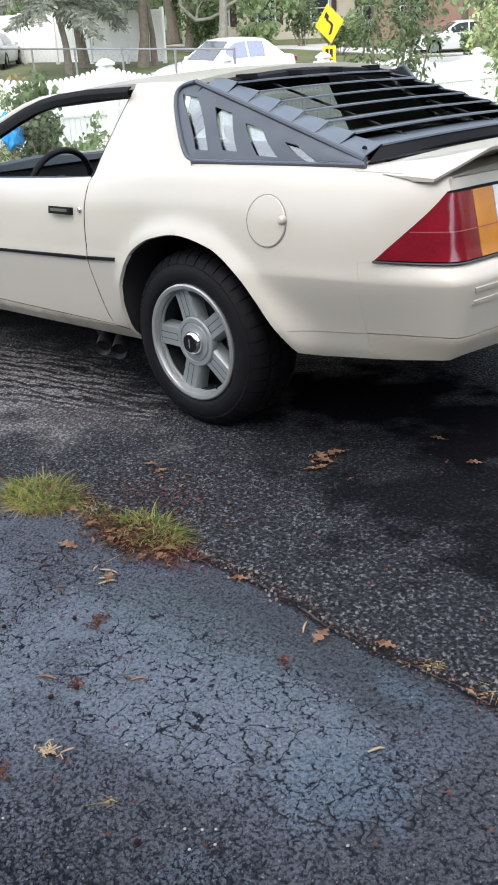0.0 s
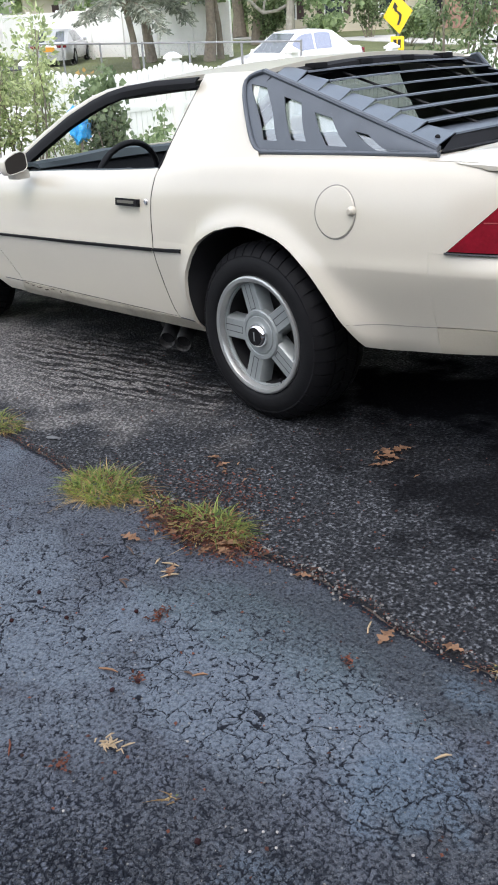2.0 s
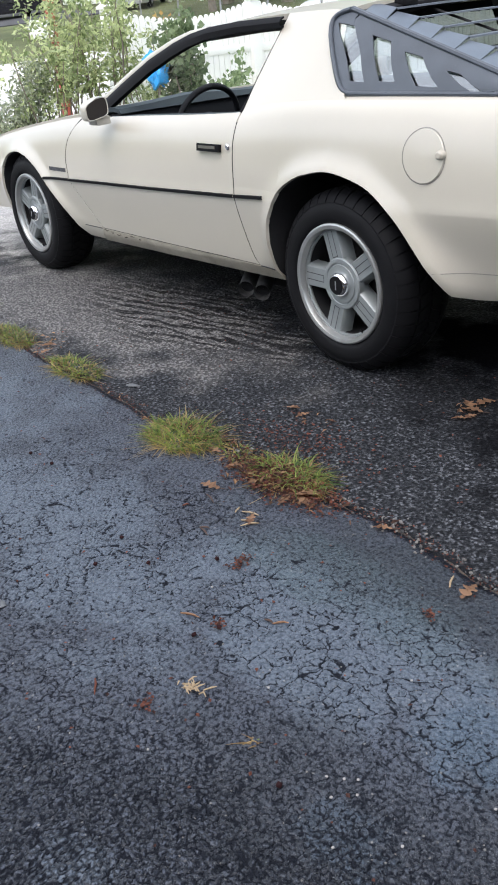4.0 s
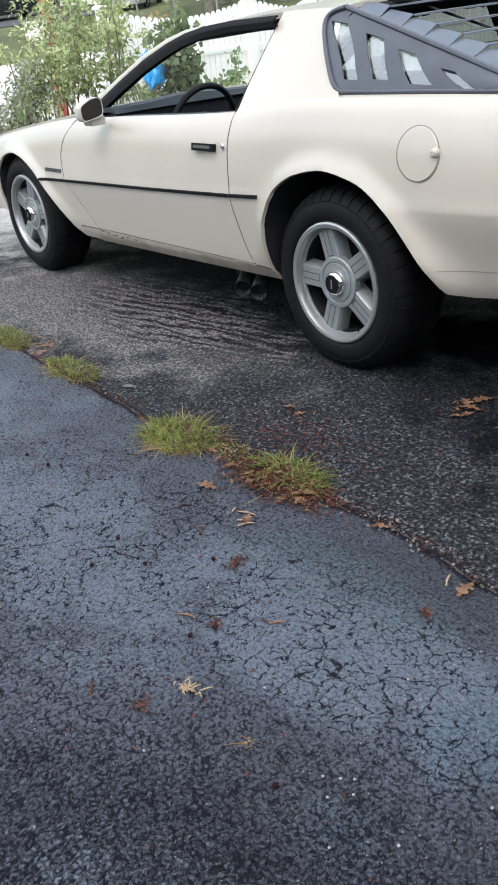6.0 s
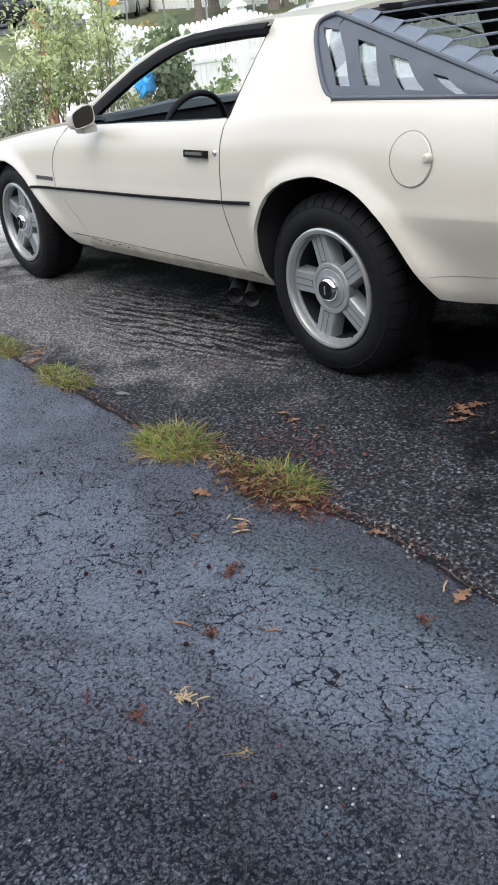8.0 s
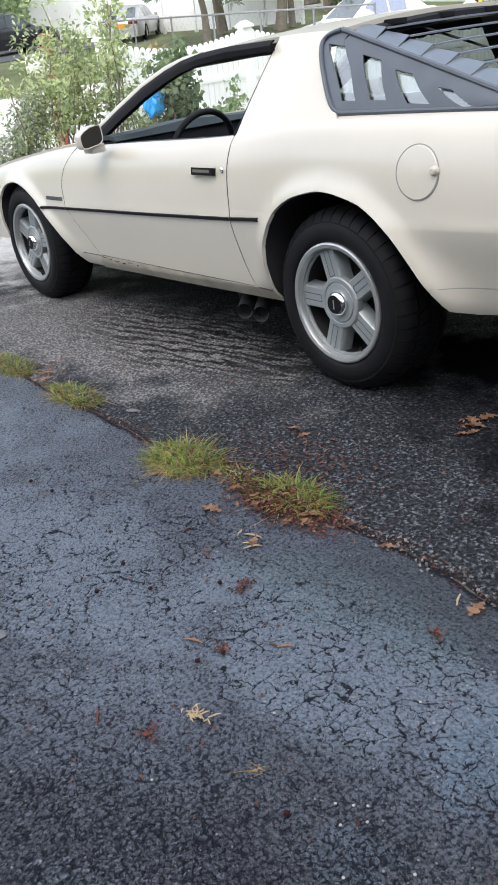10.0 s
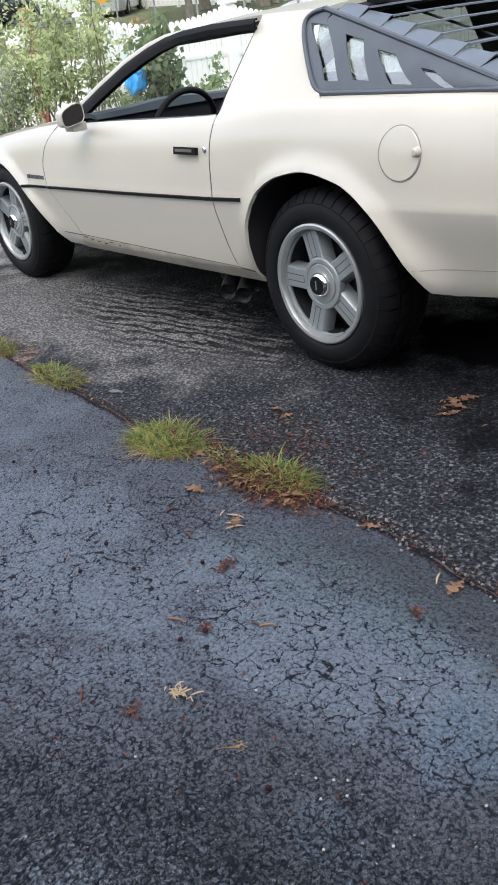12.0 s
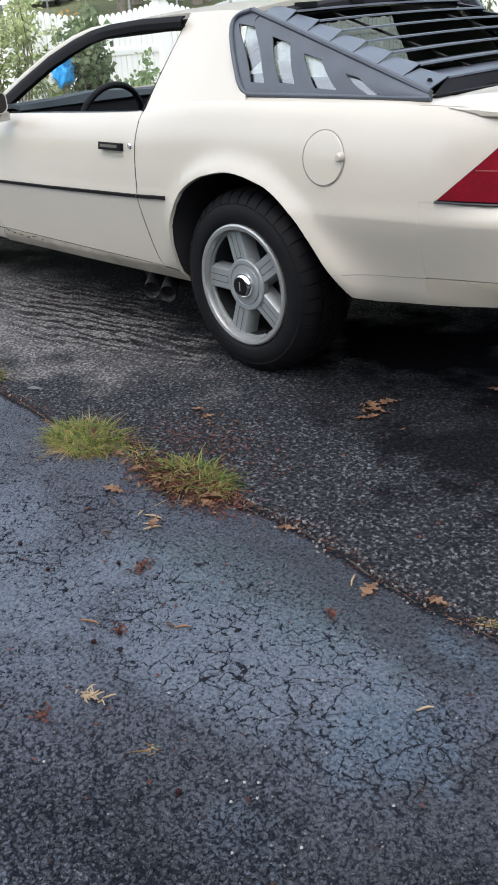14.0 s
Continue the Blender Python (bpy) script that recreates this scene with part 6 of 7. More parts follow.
ob = tagged(part("leaf_litter", bm, RUSSET, None, flat=True), "red-brown leaf crumbs strewn along the crack", "litter", kind="stuff")
ob.matrix_world = SLOPE

# ---------------------------------------------------------------- white picket fence
POSTS = [(-7.36 + 0.175 * k, 2.52 + 1.90 * k, 0.98 - 0.085 * k) for k in range(9)]


def fence_post(x, y, top):
    z0 = ground_z(x, y) - 0.05
    root = empty("fence_post", Matrix.Translation((x, y, z0)), "white vinyl fence post with a stepped cap", "fence post", "picket fence posts")
    h = top - z0
    part("shaft", box((-0.0635, -0.0635, 0), (0.0635, 0.0635, h - 0.06), None, 0.006), VINYL, root)
    bm = bmesh.new()
    add_box(bm, (-0.085, -0.085, h - 0.06), (0.085, 0.085, h - 0.03), None, 0.004)
    bmesh.ops.create_cone(bm, cap_ends=True, segments=4, radius1=0.11, radius2=0.035, depth=0.045, matrix=Matrix.Translation((0, 0, h - 0.0075)) @ Matrix.Rotation(radians(45), 4, "Z"))
    part("cap", bm, VINYL, root)
    return root


def picket_mesh():
    """A picket one metre high with a rounded top."""
    bm = bmesh.new()
    pts = [(-0.033, 0), (0.033, 0), (0.033, 0.97), (0.020, 0.993), (0, 1.0), (-0.020, 0.993), (-0.033, 0.97)]
    f = bm.faces.new([bm.verts.new((-0.010, a, b)) for a, b in pts])
    e = bmesh.ops.extrude_face_region(bm, geom=[f])
    bmesh.ops.translate(bm, vec=(0.020, 0, 0), verts=[v for v in e["geom"] if isinstance(v, bmesh.types.BMVert)])
    bmesh.ops.recalc_face_normals(bm, faces=bm.faces)
    me = bpy.data.meshes.new("picket")
    bm.to_mesh(me)
    bm.free()
    me.materials.append(VINYL)
    return me


PICKET = picket_mesh()
for k, ((xa, ya, ta), (xb, yb, tb)) in enumerate(zip(POSTS, POSTS[1:])):
    za = ground_z((xa + xb) / 2, (ya + yb) / 2)
    panel = empty("picket_fence", Matrix.Translation(((xa + xb) / 2, (ya + yb) / 2, za)), "white vinyl picket fence panel with a scalloped top", "fence", "picket fence panels")
    d = Vector((xb - xa, yb - ya, 0))
    ang = math.atan2(d.y, d.x) - math.pi / 2
    n = 23
    for f in (0.18, 0.62):
        bm = bmesh.new()
        za_r, zb_r = (ta - 0.05 - za) * f, (tb - 0.05 - za) * f
        add_box(bm, (-0.02, -d.length / 2 + 0.06, -0.045), (0.02, d.length / 2 - 0.06, 0.045), Matrix.Rotation(ang, 4, "Z") @ Matrix.Translation((0, 0, (za_r + zb_r) / 2)) @ Matrix.Rotation(math.atan2(zb_r - za_r, d.length), 4, "X"), 0.004)
        part("rail", bm, VINYL, panel)
    for i in range(n):
        t = (i + 0.5) / n
        s = (2 * t - 1)
        top = ta + (tb - ta) * t - 0.07 - 0.13 * (1 - s * s)
        ob = new("picket", PICKET)
        ob.parent = panel
        off = d * (t - 0.5) * 0.93
        ob.matrix_local = Matrix.Translation((off.x, off.y, -0.02)) @ Matrix.Rotation(ang, 4, "Z") @ Matrix.Diagonal((1, 1, top - za + 0.02, 1))
for p in POSTS:
    fence_post(*p)

# ---------------------------------------------------------------- planting beside the drive
bm = bmesh.new()
rows = []
for i in range(25):
    x = -9.9 + 4.2 * i / 24
    row = []
    for j in range(17):
        y = 0.4 + 3.0 * j / 16
        e = max(0.0, 1 - ((x + 7.8) / 2.0) ** 4) * max(0.0, 1 - ((y - 2.0) / 1.4) ** 4)
        row.append(Vector((x, y, ground_z(x, y) - 0.06 + 0.22 * e + 0.03 * noise.noise((x * 2, y * 2, 0)))))
    rows.append(row)
bm = sheet(rows)
bmesh.ops.recalc_face_normals(bm, faces=bm.faces)
tagged(part("planting_bed", bm, LAWN), "weedy raised planting bed beside the drive", "planting bed", kind="structure")
bm = bmesh.new()
r = random.Random(3)
for _ in range(7000):
    x, y = r.uniform(-9.7, -6.0), r.uniform(0.7, 3.2)
    e = max(0.0, 1 - ((x + 7.8) / 2.0) ** 4) * max(0.0, 1 - ((y - 2.0) / 1.4) ** 4)
    if e < 0.03:
        continue
    p = Vector((x, y, ground_z(x, y) - 0.08 + 0.22 * e))
    add_leaf(bm, p, (Vector((0, 0, 1)) + rand_dir(r) * 0.55).normalized(), rand_dir(r), r.uniform(0.06, 0.15), 0.07)
tagged(part("weeds", bm, LEAF_C, None, flat=True), "tall pale green weeds and grass", "weeds", kind="stuff")
g = lambda x, y: ground_z(x, y)
shrub("garden_shrub", -7.0, 1.55, g(-7.0, 1.55) + 0.08, 1.45, 0.58, 16, 2300, 0.072, LEAF_C, "loose pale green garden shrub beside the drive", 31, 0.24)
shrub("garden_shrub", -7.35, 1.20, g(-7.35, 1.2) + 0.08, 0.85, 0.45, 16, 1900, 0.062, LEAF_D, "grey-green garden shrub beside the drive", 32, 0.22)
shrub("garden_shrub", -6.75, 1.95, g(-6.75, 1.95) + 0.05, 1.85, 0.55, 10, 1300, 0.080, LEAF_C, "tall loose pale green shrub with bare stems", 33, 0.24)
shrub("garden_shrub", -6.35, 2.3, g(-6.35, 2.3), 1.25, 0.42, 7, 900, 0.060, LEAF_C, "loose pale green garden shrub", 34, 0.24)
shrub("climbing_plant", -5.85, 2.51, g(-5.85, 2.51), 1.25, 0.28, 9, 850, 0.075, LEAF_B, "dark green broad-leaved climbing plant", 35, 0.5)
shrub("climbing_plant", -5.6, 2.85, g(-5.6, 2.85), 0.72, 0.28, 6, 300, 0.07, LEAF_A, "small green climbing plant by the fence", 36)
shrub("autumn_shrub", -8.7, 4.5, g(-8.7, 4.5), 1.15, 0.40, 8, 700, 0.09, LEAF_O, "orange and yellow leaved shrub behind the fence", 37)
shrub("slender_tree", -3.85, 5.45, g(-3.85, 5.45), 2.7, 0.62, 9, 3200, 0.080, LEAF_B, "slender multi-stemmed tree with narrow green leaves", 38, 0.22, (0.10, 0.08), "tree", 0.6, 4, 0.006)
shrub("hanging_shrub", -3.0, 6.9, g(-3.0, 6.9), 1.45, 0.42, 7, 520, 0.11, LEAF_A, "thin shrub with narrow drooping leaves", 39, 0.14, (0, 0), "shrub", 0.8)
shrub("large_shrub", -6.4, 13.2, g(-6.4, 13.2), 2.35, 0.95, 14, 2600, 0.11, LEAF_C, "large pale green shrub behind the fence", 40)

# blue plastic bag caught on the plants
BLUE = mat("blue_plastic", (0.03, 0.36, 0.80), 0.35, vary=0.2, scale=9)
bm = bmesh.new()
bmesh.ops.create_icosphere(bm, subdivisions=4, radius=0.115)
for v in bm.verts:
    k = 1 + 0.55 * noise.noise(v.co * 12) + 0.30 * noise.noise(v.co * 34)
    v.co = Vector((v.co.x * k, v.co.y * k * 0.9, v.co.z * k * 1.35))
ob = tagged(finish("plastic_bag", bm, BLUE), "crumpled bright blue plastic bag on the plants", "bag")
ob.location = (-5.95, 2.18, 0.40)
part("pole", tube([(-5.93, 2.18, g(-5.9, 2.2) - 0.1), (-5.93, 2.18, 0.5)], 0.012, 6), BARK, None)
tagged(bpy.data.objects["pole"], "thin wooden garden stake", "stake")
bpy.data.objects["pole"].name = "garden_stake"

# red mailbox post across the bed, with a white box
REDP = mat("red_paint", (0.32, 0.06, 0.035), 0.5, vary=0.25, scale=12)
root = empty("mailbox", Matrix.Translation((-10.7, 3.5, g(-10.7, 3.5) - 0.05)), "white mailbox on a red wooden post", "mailbox")
part("post", box((-0.06, -0.06, 0), (0.06, 0.06, 1.62), None, 0.01), REDP, root)
bm = box((-0.2, -0.32, 1.12), (0.2, -0.08, 1.36), None, 0.06)
part("box", bm, VINYL, root)

# ---------------------------------------------------------------- street sign
SIGN_Y = mat("sign_yellow", (0.88, 0.53, 0.01), 0.45, vary=0.06, scale=4)
SIGN_K = mat("sign_black", (0.015, 0.015, 0.015), 0.5, vary=0.1)
STEEL = mat("galvanised_steel", (0.26, 0.26, 0.26), 0.55, 0.6, vary=0.15, scale=10)
sx, sy = -15.0, 18.5
root = empty("road_sign", Matrix.Translation((sx, sy, g(sx, sy) - 0.05)) @ Matrix.Rotation(radians(-89), 4, "Z"), "yellow diamond winding-road sign with a plate below", "road sign")
part("pole", tube([(0, 0, 0), (0, 0, 2.1)], 0.03, 8), STEEL, root)
cz = 1.50
TILT = -8.0
ASKEW = Matrix.Translation((0, 0, cz)) @ Matrix.Rotation(radians(-TILT), 4, "X") @ Matrix.Translation((0, 0, -cz))
bm = box((-0.012, -0.36, -0.36), (0.0, 0.36, 0.36), Matrix.Translation((0.05, 0, cz)) @ Matrix.Rotation(radians(45 - TILT), 4, "X"), 0.004)
panel = part("panel", bm, SIGN_Y, root, "yellow diamond plate")
bm = bmesh.new()
path = [(-0.02, -0.28), (0.06, -0.16), (0.10, -0.05), (0.04, 0.03), (-0.05, 0.09), (-0.06, 0.17)]
add_sheet(bm, [[ASKEW @ Vector((0.054, a + w, cz + b)) for w in (-0.045, 0.045)] for a, b in path], 0.003)
add_sheet(bm, [[ASKEW @ Vector((0.054, -0.06 + w, cz + b)) for w in (-k, k)] for b, k in ((0.16, 0.10), (0.32, 0.002))], 0.003)
part("arrow", bm, SIGN_K, panel, "black winding arrow")
plate = part("plate", box((0.04, -0.23, 0.50), (0.052, 0.23, 0.94), None, 0.004), SIGN_Y, root, "square yellow plate")
for a, b, c, e in ((-0.13, -0.02, 0.64, 0.86), (0.02, 0.13, 0.64, 0.86), (-0.14, 0.14, 0.55, 0.59)):
    part("bar", box((0.0525, a, c), (0.0555, b, e)), SIGN_K, plate)

# ---------------------------------------------------------------- parked cars beyond
CAR_WHITE = mat("white_car_paint", (0.80, 0.80, 0.81), 0.25, vary=0.02, coat=0.6)
CAR_SILVER = mat("silver_car_paint", (0.46, 0.46, 0.47), 0.3, 0.4, vary=0.05, coat=0.6)
CAR_BLACK = mat("black_car_paint", (0.02, 0.02, 0.024), 0.25, vary=0.05, coat=0.6)
CAR_GLASS = mat("dark_car_glass", (0.03, 0.04, 0.045), 0.05, vary=0.1, coat=0.5)
PLATE_O = mat("orange_plate", (0.75, 0.33, 0.03), 0.5, vary=0.08)


def parked_car(x, y, turn, paint, label, length=4.6, height=1.43, width=1.78, coupe_like=False, plate=None, dz=0.0, side_glass=None):
    """A parked car; its nose looks along -x before the turn."""
    L, H, Wd = length, height, width
    root = empty("parked_car", Matrix.Translation((x, y, g(x, y) - 0.03 + dz)) @ Matrix.Rotation(radians(turn), 4, "Z"), label, "car")
    belt = H * 0.63
    deck = [(-0.5, 0.42), (-0.47, 0.50), (-0.30, 0.60), (-0.20, 0.635), (0.30, 0.66), (0.44, 0.655), (0.49, 0.60), (0.5, 0.50)]
    rows = []
    for i in range(41):
        u = -0.5 + i / 40
        zt = interp(u, [(a, b * H) for a, b in deck])
        w = Wd / 2 * (1 - 0.22 * max(0, (abs(u) - 0.40) / 0.10) ** 2)
        bz = 0.22
        for cx in (-0.31, 0.29):
            dx = (u - cx) * L
            if abs(dx) < 0.36:
                bz = max(bz, math.sqrt(0.36**2 - dx * dx) + 0.30)
        bz = min(bz, zt - 0.06)
        sec = []
        half = [(w * 0.93, bz), (w, bz + (zt - bz) * 0.45), (w * 0.985, bz + (zt - bz) * 0.8), (w * 0.93, zt - 0.02), (w * 0.86, zt)]
        sec = [(-a, b) for a, b in half] + [(a, b) for a, b in reversed(half)]
        rows.append([Vector((u * L, a, b)) for a, b in sec])
    bm = sheet(rows)
    bm.verts.ensure_lookup_table()
    n = len(rows[0])
    bm.faces.new(bm.verts[:n])
    bm.faces.new(bm.verts[len(bm.verts) - n:])
    bmesh.ops.recalc_face_normals(bm, faces=bm.faces)
    part("body", bm, paint, root)
    tail = 0.40 if not coupe_like else 0.46
    cab = [(-0.24, 0.0), (-0.06, 0.93), (0.02, 1.0), (0.14, 1.0), (0.24, 0.90), (tail, 0.03)]
    z0 = belt - 0.02

    def cabin(u, f, out=0.0):
        t = lin(u, cab)
        zt = z0 + (H - z0) * t
        z = z0 + (zt - z0) * f
        w = Wd / 2 * (0.87 - 0.20 * (z - z0) / (H - z0)) + out
        return w, z

    us = [-0.24, -0.18, -0.12, -0.06, -0.02, 0.02, 0.08, 0.14, 0.19, 0.24, 0.30, 0.35, tail]
    rows = []
    for u in us:
        row = []
        for f in (0, 0.5, 0.92):
            w, z = cabin(u, f)
            row.append(Vector((u * L, -w, z)))
        w, z = cabin(u, 1.0)
        row += [Vector((u * L, -w * 0.85, z)), Vector((u * L, 0, z + 0.012)), Vector((u * L, w * 0.85, z))]
        for f in (0.92, 0.5, 0):
            w, z = cabin(u, f)
            row.append(Vector((u * L, w, z)))
        rows.append(row)
    bm = sheet(rows)
    bmesh.ops.recalc_face_normals(bm, faces=bm.faces)
    part("cabin", bm, paint, root)
    for s in (1, -1):
        for a, b in ((-0.135, 0.045), (0.06, 0.20)):
            rows = [[Vector((u * L, s * (cabin(u, f)[0] + 0.006), cabin(u, f)[1])) for f in (0.12, 0.5, 0.86)] for u in [a + (b - a) * k / 6 for k in range(7)]]
            part("side_window", sheet(rows, 0.004), side_glass or CAR_GLASS, root)
        bm = box((-0.10 * L - 0.3, s * Wd / 2 - 0.02, belt - 0.02), (-0.10 * L - 0.15, s * (Wd / 2 + 0.12), belt + 0.1), None, 0.03)
        part("door_mirror", bm, paint, root)
    for a, b in ((-0.225, -0.07), (0.255, tail - 0.03)):
        rows = []
        for k in range(5):
            u = a + (b - a) * k / 4
            w, z = cabin(u, 1.0)
            rows.append([Vector((u * L - 0.004, w * q, z + 0.010)) for q in (-0.80, -0.4, 0, 0.4, 0.80)])
        part("windscreen", sheet(rows, 0.004), CAR_GLASS, root)
    for cx in (-0.31, 0.29):
        for s in (1, -1):
            bm = lathe([(0.20, -0.01), (0.29, -0.01), (0.315, 0.02), (0.315, 0.18), (0.2, 0.2)], 24)
            bmesh.ops.transform(bm, matrix=Matrix.Translation((cx * L, -s * (Wd / 2 - 0.02), 0.315)) @ Matrix.Rotation(0 if s > 0 else math.pi, 4, "Z"), verts=bm.verts)
            wheel = part("wheel", bm, RUBBER, root)
            bm = lathe([(0.001, 0.0), (0.06, -0.005), (0.20, 0.01)], 20)
            bmesh.ops.transform(bm, matrix=Matrix.Translation((cx * L, -s * (Wd / 2 - 0.02), 0.315)) @ Matrix.Rotation(0 if s > 0 else math.pi, 4, "Z"), verts=bm.verts)
            part("rim", bm, ALLOY, wheel)
    for s in (1, -1):
        bm = box((L * 0.485, s * Wd * 0.30 - 0.2, 0.62 * H * 0.82), (L * 0.5 + 0.012, s * Wd * 0.30 + 0.2, 0.62 * H * 0.98), None, 0.02)
        part("tail_lamp", bm, RED_LENS, root)
        bm = box((-L * 0.5 - 0.005, s * Wd * 0.33 - 0.17, 0.56), (-L * 0.485, s * Wd * 0.33 + 0.17, 0.68), None, 0.02)
        part("headlamp", bm, WHITE_LENS, root)
    if plate:
        part("number_plate", box((L * 0.5 + 0.004, -0.26, 0.56), (L * 0.5 + 0.02, 0.26, 0.74)), plate, root)
    return root


SKY_GLASS = mat("sky_mirroring_car_glass", (0.30, 0.31, 0.36), 0.06, 0.9, vary=0.05)
parked_car(-16.45, 15.77, 84, CAR_WHITE, "white saloon parked beyond the picket fence", 4.00, 1.40, 1.72, dz=-0.14, side_glass=SKY_GLASS)
parked_car(-21.9, 36.5, 48, CAR_WHITE, "white saloon parked on a drive across the street", 4.4, 1.36)
parked_car(-34.5, 19.6, -44, CAR_SILVER, "silver coupe parked across the street", 4.7, 1.35, 1.85, True, PLATE_O)
parked_car(-37.5, 14.9, -80, CAR_BLACK, "black car parked on a drive across the street", 4.9, 1.6, 1.9)

# ---------------------------------------------------------------- fences, house and woods across the street
def wall_strip(name, a, b, h, thick, material, label, category, posts=0, parts=None):
    (xa, ya), (xb, yb) = a, b
    d = Vector((xb - xa, yb - ya, 0))
    root = empty(name, Matrix.Translation((xa, ya, g(xa, ya) - 0.05)) @ Matrix.Rotation(math.atan2(d.y, d.x), 4, "Z"), label, category)
    return root, d.length


root, ln = wall_strip("privacy_fence", (-44.0, 19.2), (-27.4, 23.2), 1.85, 0.05, VINYL, "tall white vinyl privacy fence", "fence")
n = 9
for k in range(n):
    a, b = ln * k / n + 0.07, ln * (k + 1) / n - 0.07
    for q in range(12):
        c0, c1 = a + (b - a) * q / 12, a + (b - a) * (q + 1) / 12
        part("board", box((c0 + 0.002, -0.02, 0.08), (c1 - 0.002, 0.02, 1.92)), VINYL, root)
    part("rail", box((a, -0.035, 1.88), (b, 0.035, 2.00), None, 0.005), VINYL, root)
for k in range(n + 1):
    part("post", box((ln * k / n - 0.065, -0.065, 0), (ln * k / n + 0.065, 0.065, 2.08), None, 0.01), VINYL, root)

root, ln = wall_strip("chain_link_fence", (-24.5, 12.3), (-12.9, 12.5), 1.2, 0.03, STEEL, "galvanised chain-link fence with a pipe rail", "fence")
part("rail", tube([(0, 0, 1.22), (ln, 0, 1.22)], 0.022, 8), STEEL, root)
for k in range(7):
    part("post", tube([(ln * k / 6, 0, 0), (ln * k / 6, 0, 1.25)], 0.028, 8), STEEL, root)
bm = bmesh.new()
k = -1.2
while k < ln:
    for s in (1, -1):
        a0, z0_ = (k, 0.05) if s > 0 else (k + 1.2, 0.05)
        p, q = Vector((a0, 0, 0.05)), Vector((a0 + s * 1.17, 0, 1.22))
        if min(p.x, q.x) > 0 and max(p.x, q.x) < ln:
            add_tube(bm, [p, q], 0.0012, 3, False)
    k += 0.2
part("mesh", bm, STEEL, root)

SIDING = mat("cream_siding", (0.62, 0.56, 0.44), 0.7, vary=0.06, scale=1.5)
BRICKW = mat("pink_brick", (0.42, 0.25, 0.20), 0.85, vary=0.15, scale=6, fine=40)
ROOFM = mat("grey_shingle", (0.10, 0.095, 0.09), 0.9, vary=0.25, scale=4)
TRIMW = mat("white_trim", (0.75, 0.75, 0.73), 0.5, vary=0.04)
SHUTTER = mat("dark_shutter", (0.06, 0.035, 0.035), 0.6, vary=0.15)


def house(x, y, turn, w, d, h, wall, label, windows, roof_h=2.2):
    """A plain house: siding boards, roof with eaves, windows with frames, panes and shutters on its front (-y)."""
    root = empty("house", Matrix.Translation((x, y, g(x, y) - 0.1)) @ Matrix.Rotation(radians(turn), 4, "Z"), label, "house")
    bm = box((-w / 2, 0, 0), (w / 2, d, h))
    part("wall", bm, wall, root)
    bm = bmesh.new()
    for k in range(int(h / 0.2)):
        add_box(bm, (-w / 2, -0.02, k * 0.2 + 0.01), (w / 2, 0.0, k * 0.2 + 0.195))
    part("siding", bm, wall, root)
    bm = bmesh.new()
    e = 0.45
    v = [bm.verts.new(p) for p in ((-w / 2 - e, -e, h - 0.05), (w / 2 + e, -e, h - 0.05), (w / 2 + e, d + e, h - 0.05), (-w / 2 - e, d + e, h - 0.05), (-w / 2 - e, d / 2, h + roof_h), (w / 2 + e, d / 2, h + roof_h))]
    for f in ((0, 1, 5, 4), (2, 3, 4, 5), (1, 2, 5), (3, 0, 4), (3, 2, 1, 0)):
        bm.faces.new([v[i] for i in f])
    part("roof", bm, ROOFM, root)
    part("fascia", box((-w / 2 - e, -e - 0.03, h - 0.18), (w / 2 + e, -e, h)), TRIMW, root)
    for cx, cz, ww, hh in windows:
        win = part("window", box((cx - ww / 2 - 0.08, -0.06, cz - hh / 2 - 0.08), (cx + ww / 2 + 0.08, -0.02, cz + hh / 2 + 0.08)), TRIMW, root)
        for s in (0, 1):
            part("pane", box((cx - ww / 2, -0.075, cz - hh / 2 + s * hh / 2 + 0.03), (cx + ww / 2, -0.061, cz + s * hh / 2 - 0.03)), CAR_GLASS, win)
        for s in (-1, 1):
            part("shutter", box((cx + s * (ww / 2 + 0.30) - 0.2, -0.05, cz - hh / 2 - 0.06), (cx + s * (ww / 2 + 0.30) + 0.2, -0.021, cz + hh / 2 + 0.06)), SHUTTER, win)
    return root


house(-35.6, 40.5, 42, 13, 8, 3.0, SIDING, "cream-sided house with dark shutters across the street", [(-4.2, 1.65, 0.95, 1.5), (-1.5, 1.65, 0.95, 1.5), (1.6, 1.65, 0.95, 1.5), (4.6, 1.65, 0.95, 1.5)])
house(-26.5, 44.5, 30, 10, 8, 4.6, BRICKW, "pinkish brick house across the street", [(-3.0, 1.7, 1.0, 1.4), (3.2, 1.7, 1.0, 1.4)])
house(-47.0, 30.5, 62, 9, 8, 3.2, SIDING, "tan house half hidden by trees", [(-2, 1.7, 0.9, 1.3), (2, 1.7, 0.9, 1.3)])

# trees
tree("street_tree", -27.35, 9.3, 9.0, 0.21, 4.2, 3.4, 5000, 0.26, LEAF_A, "street tree with a bare brown trunk", 51)
tree("yard_tree", -26.65, 21.5, 12.0, 0.20, 4.4, 4.2, 2600, 0.28, LEAF_B, "tall yard tree with a thick grey trunk", 52, 9)
tree("yard_tree", -26.85, 22.2, 11.0, 0.12, 4.2, 3.2, 2200, 0.26, LEAF_A, "slim yard tree beside a thicker one", 53, 8)


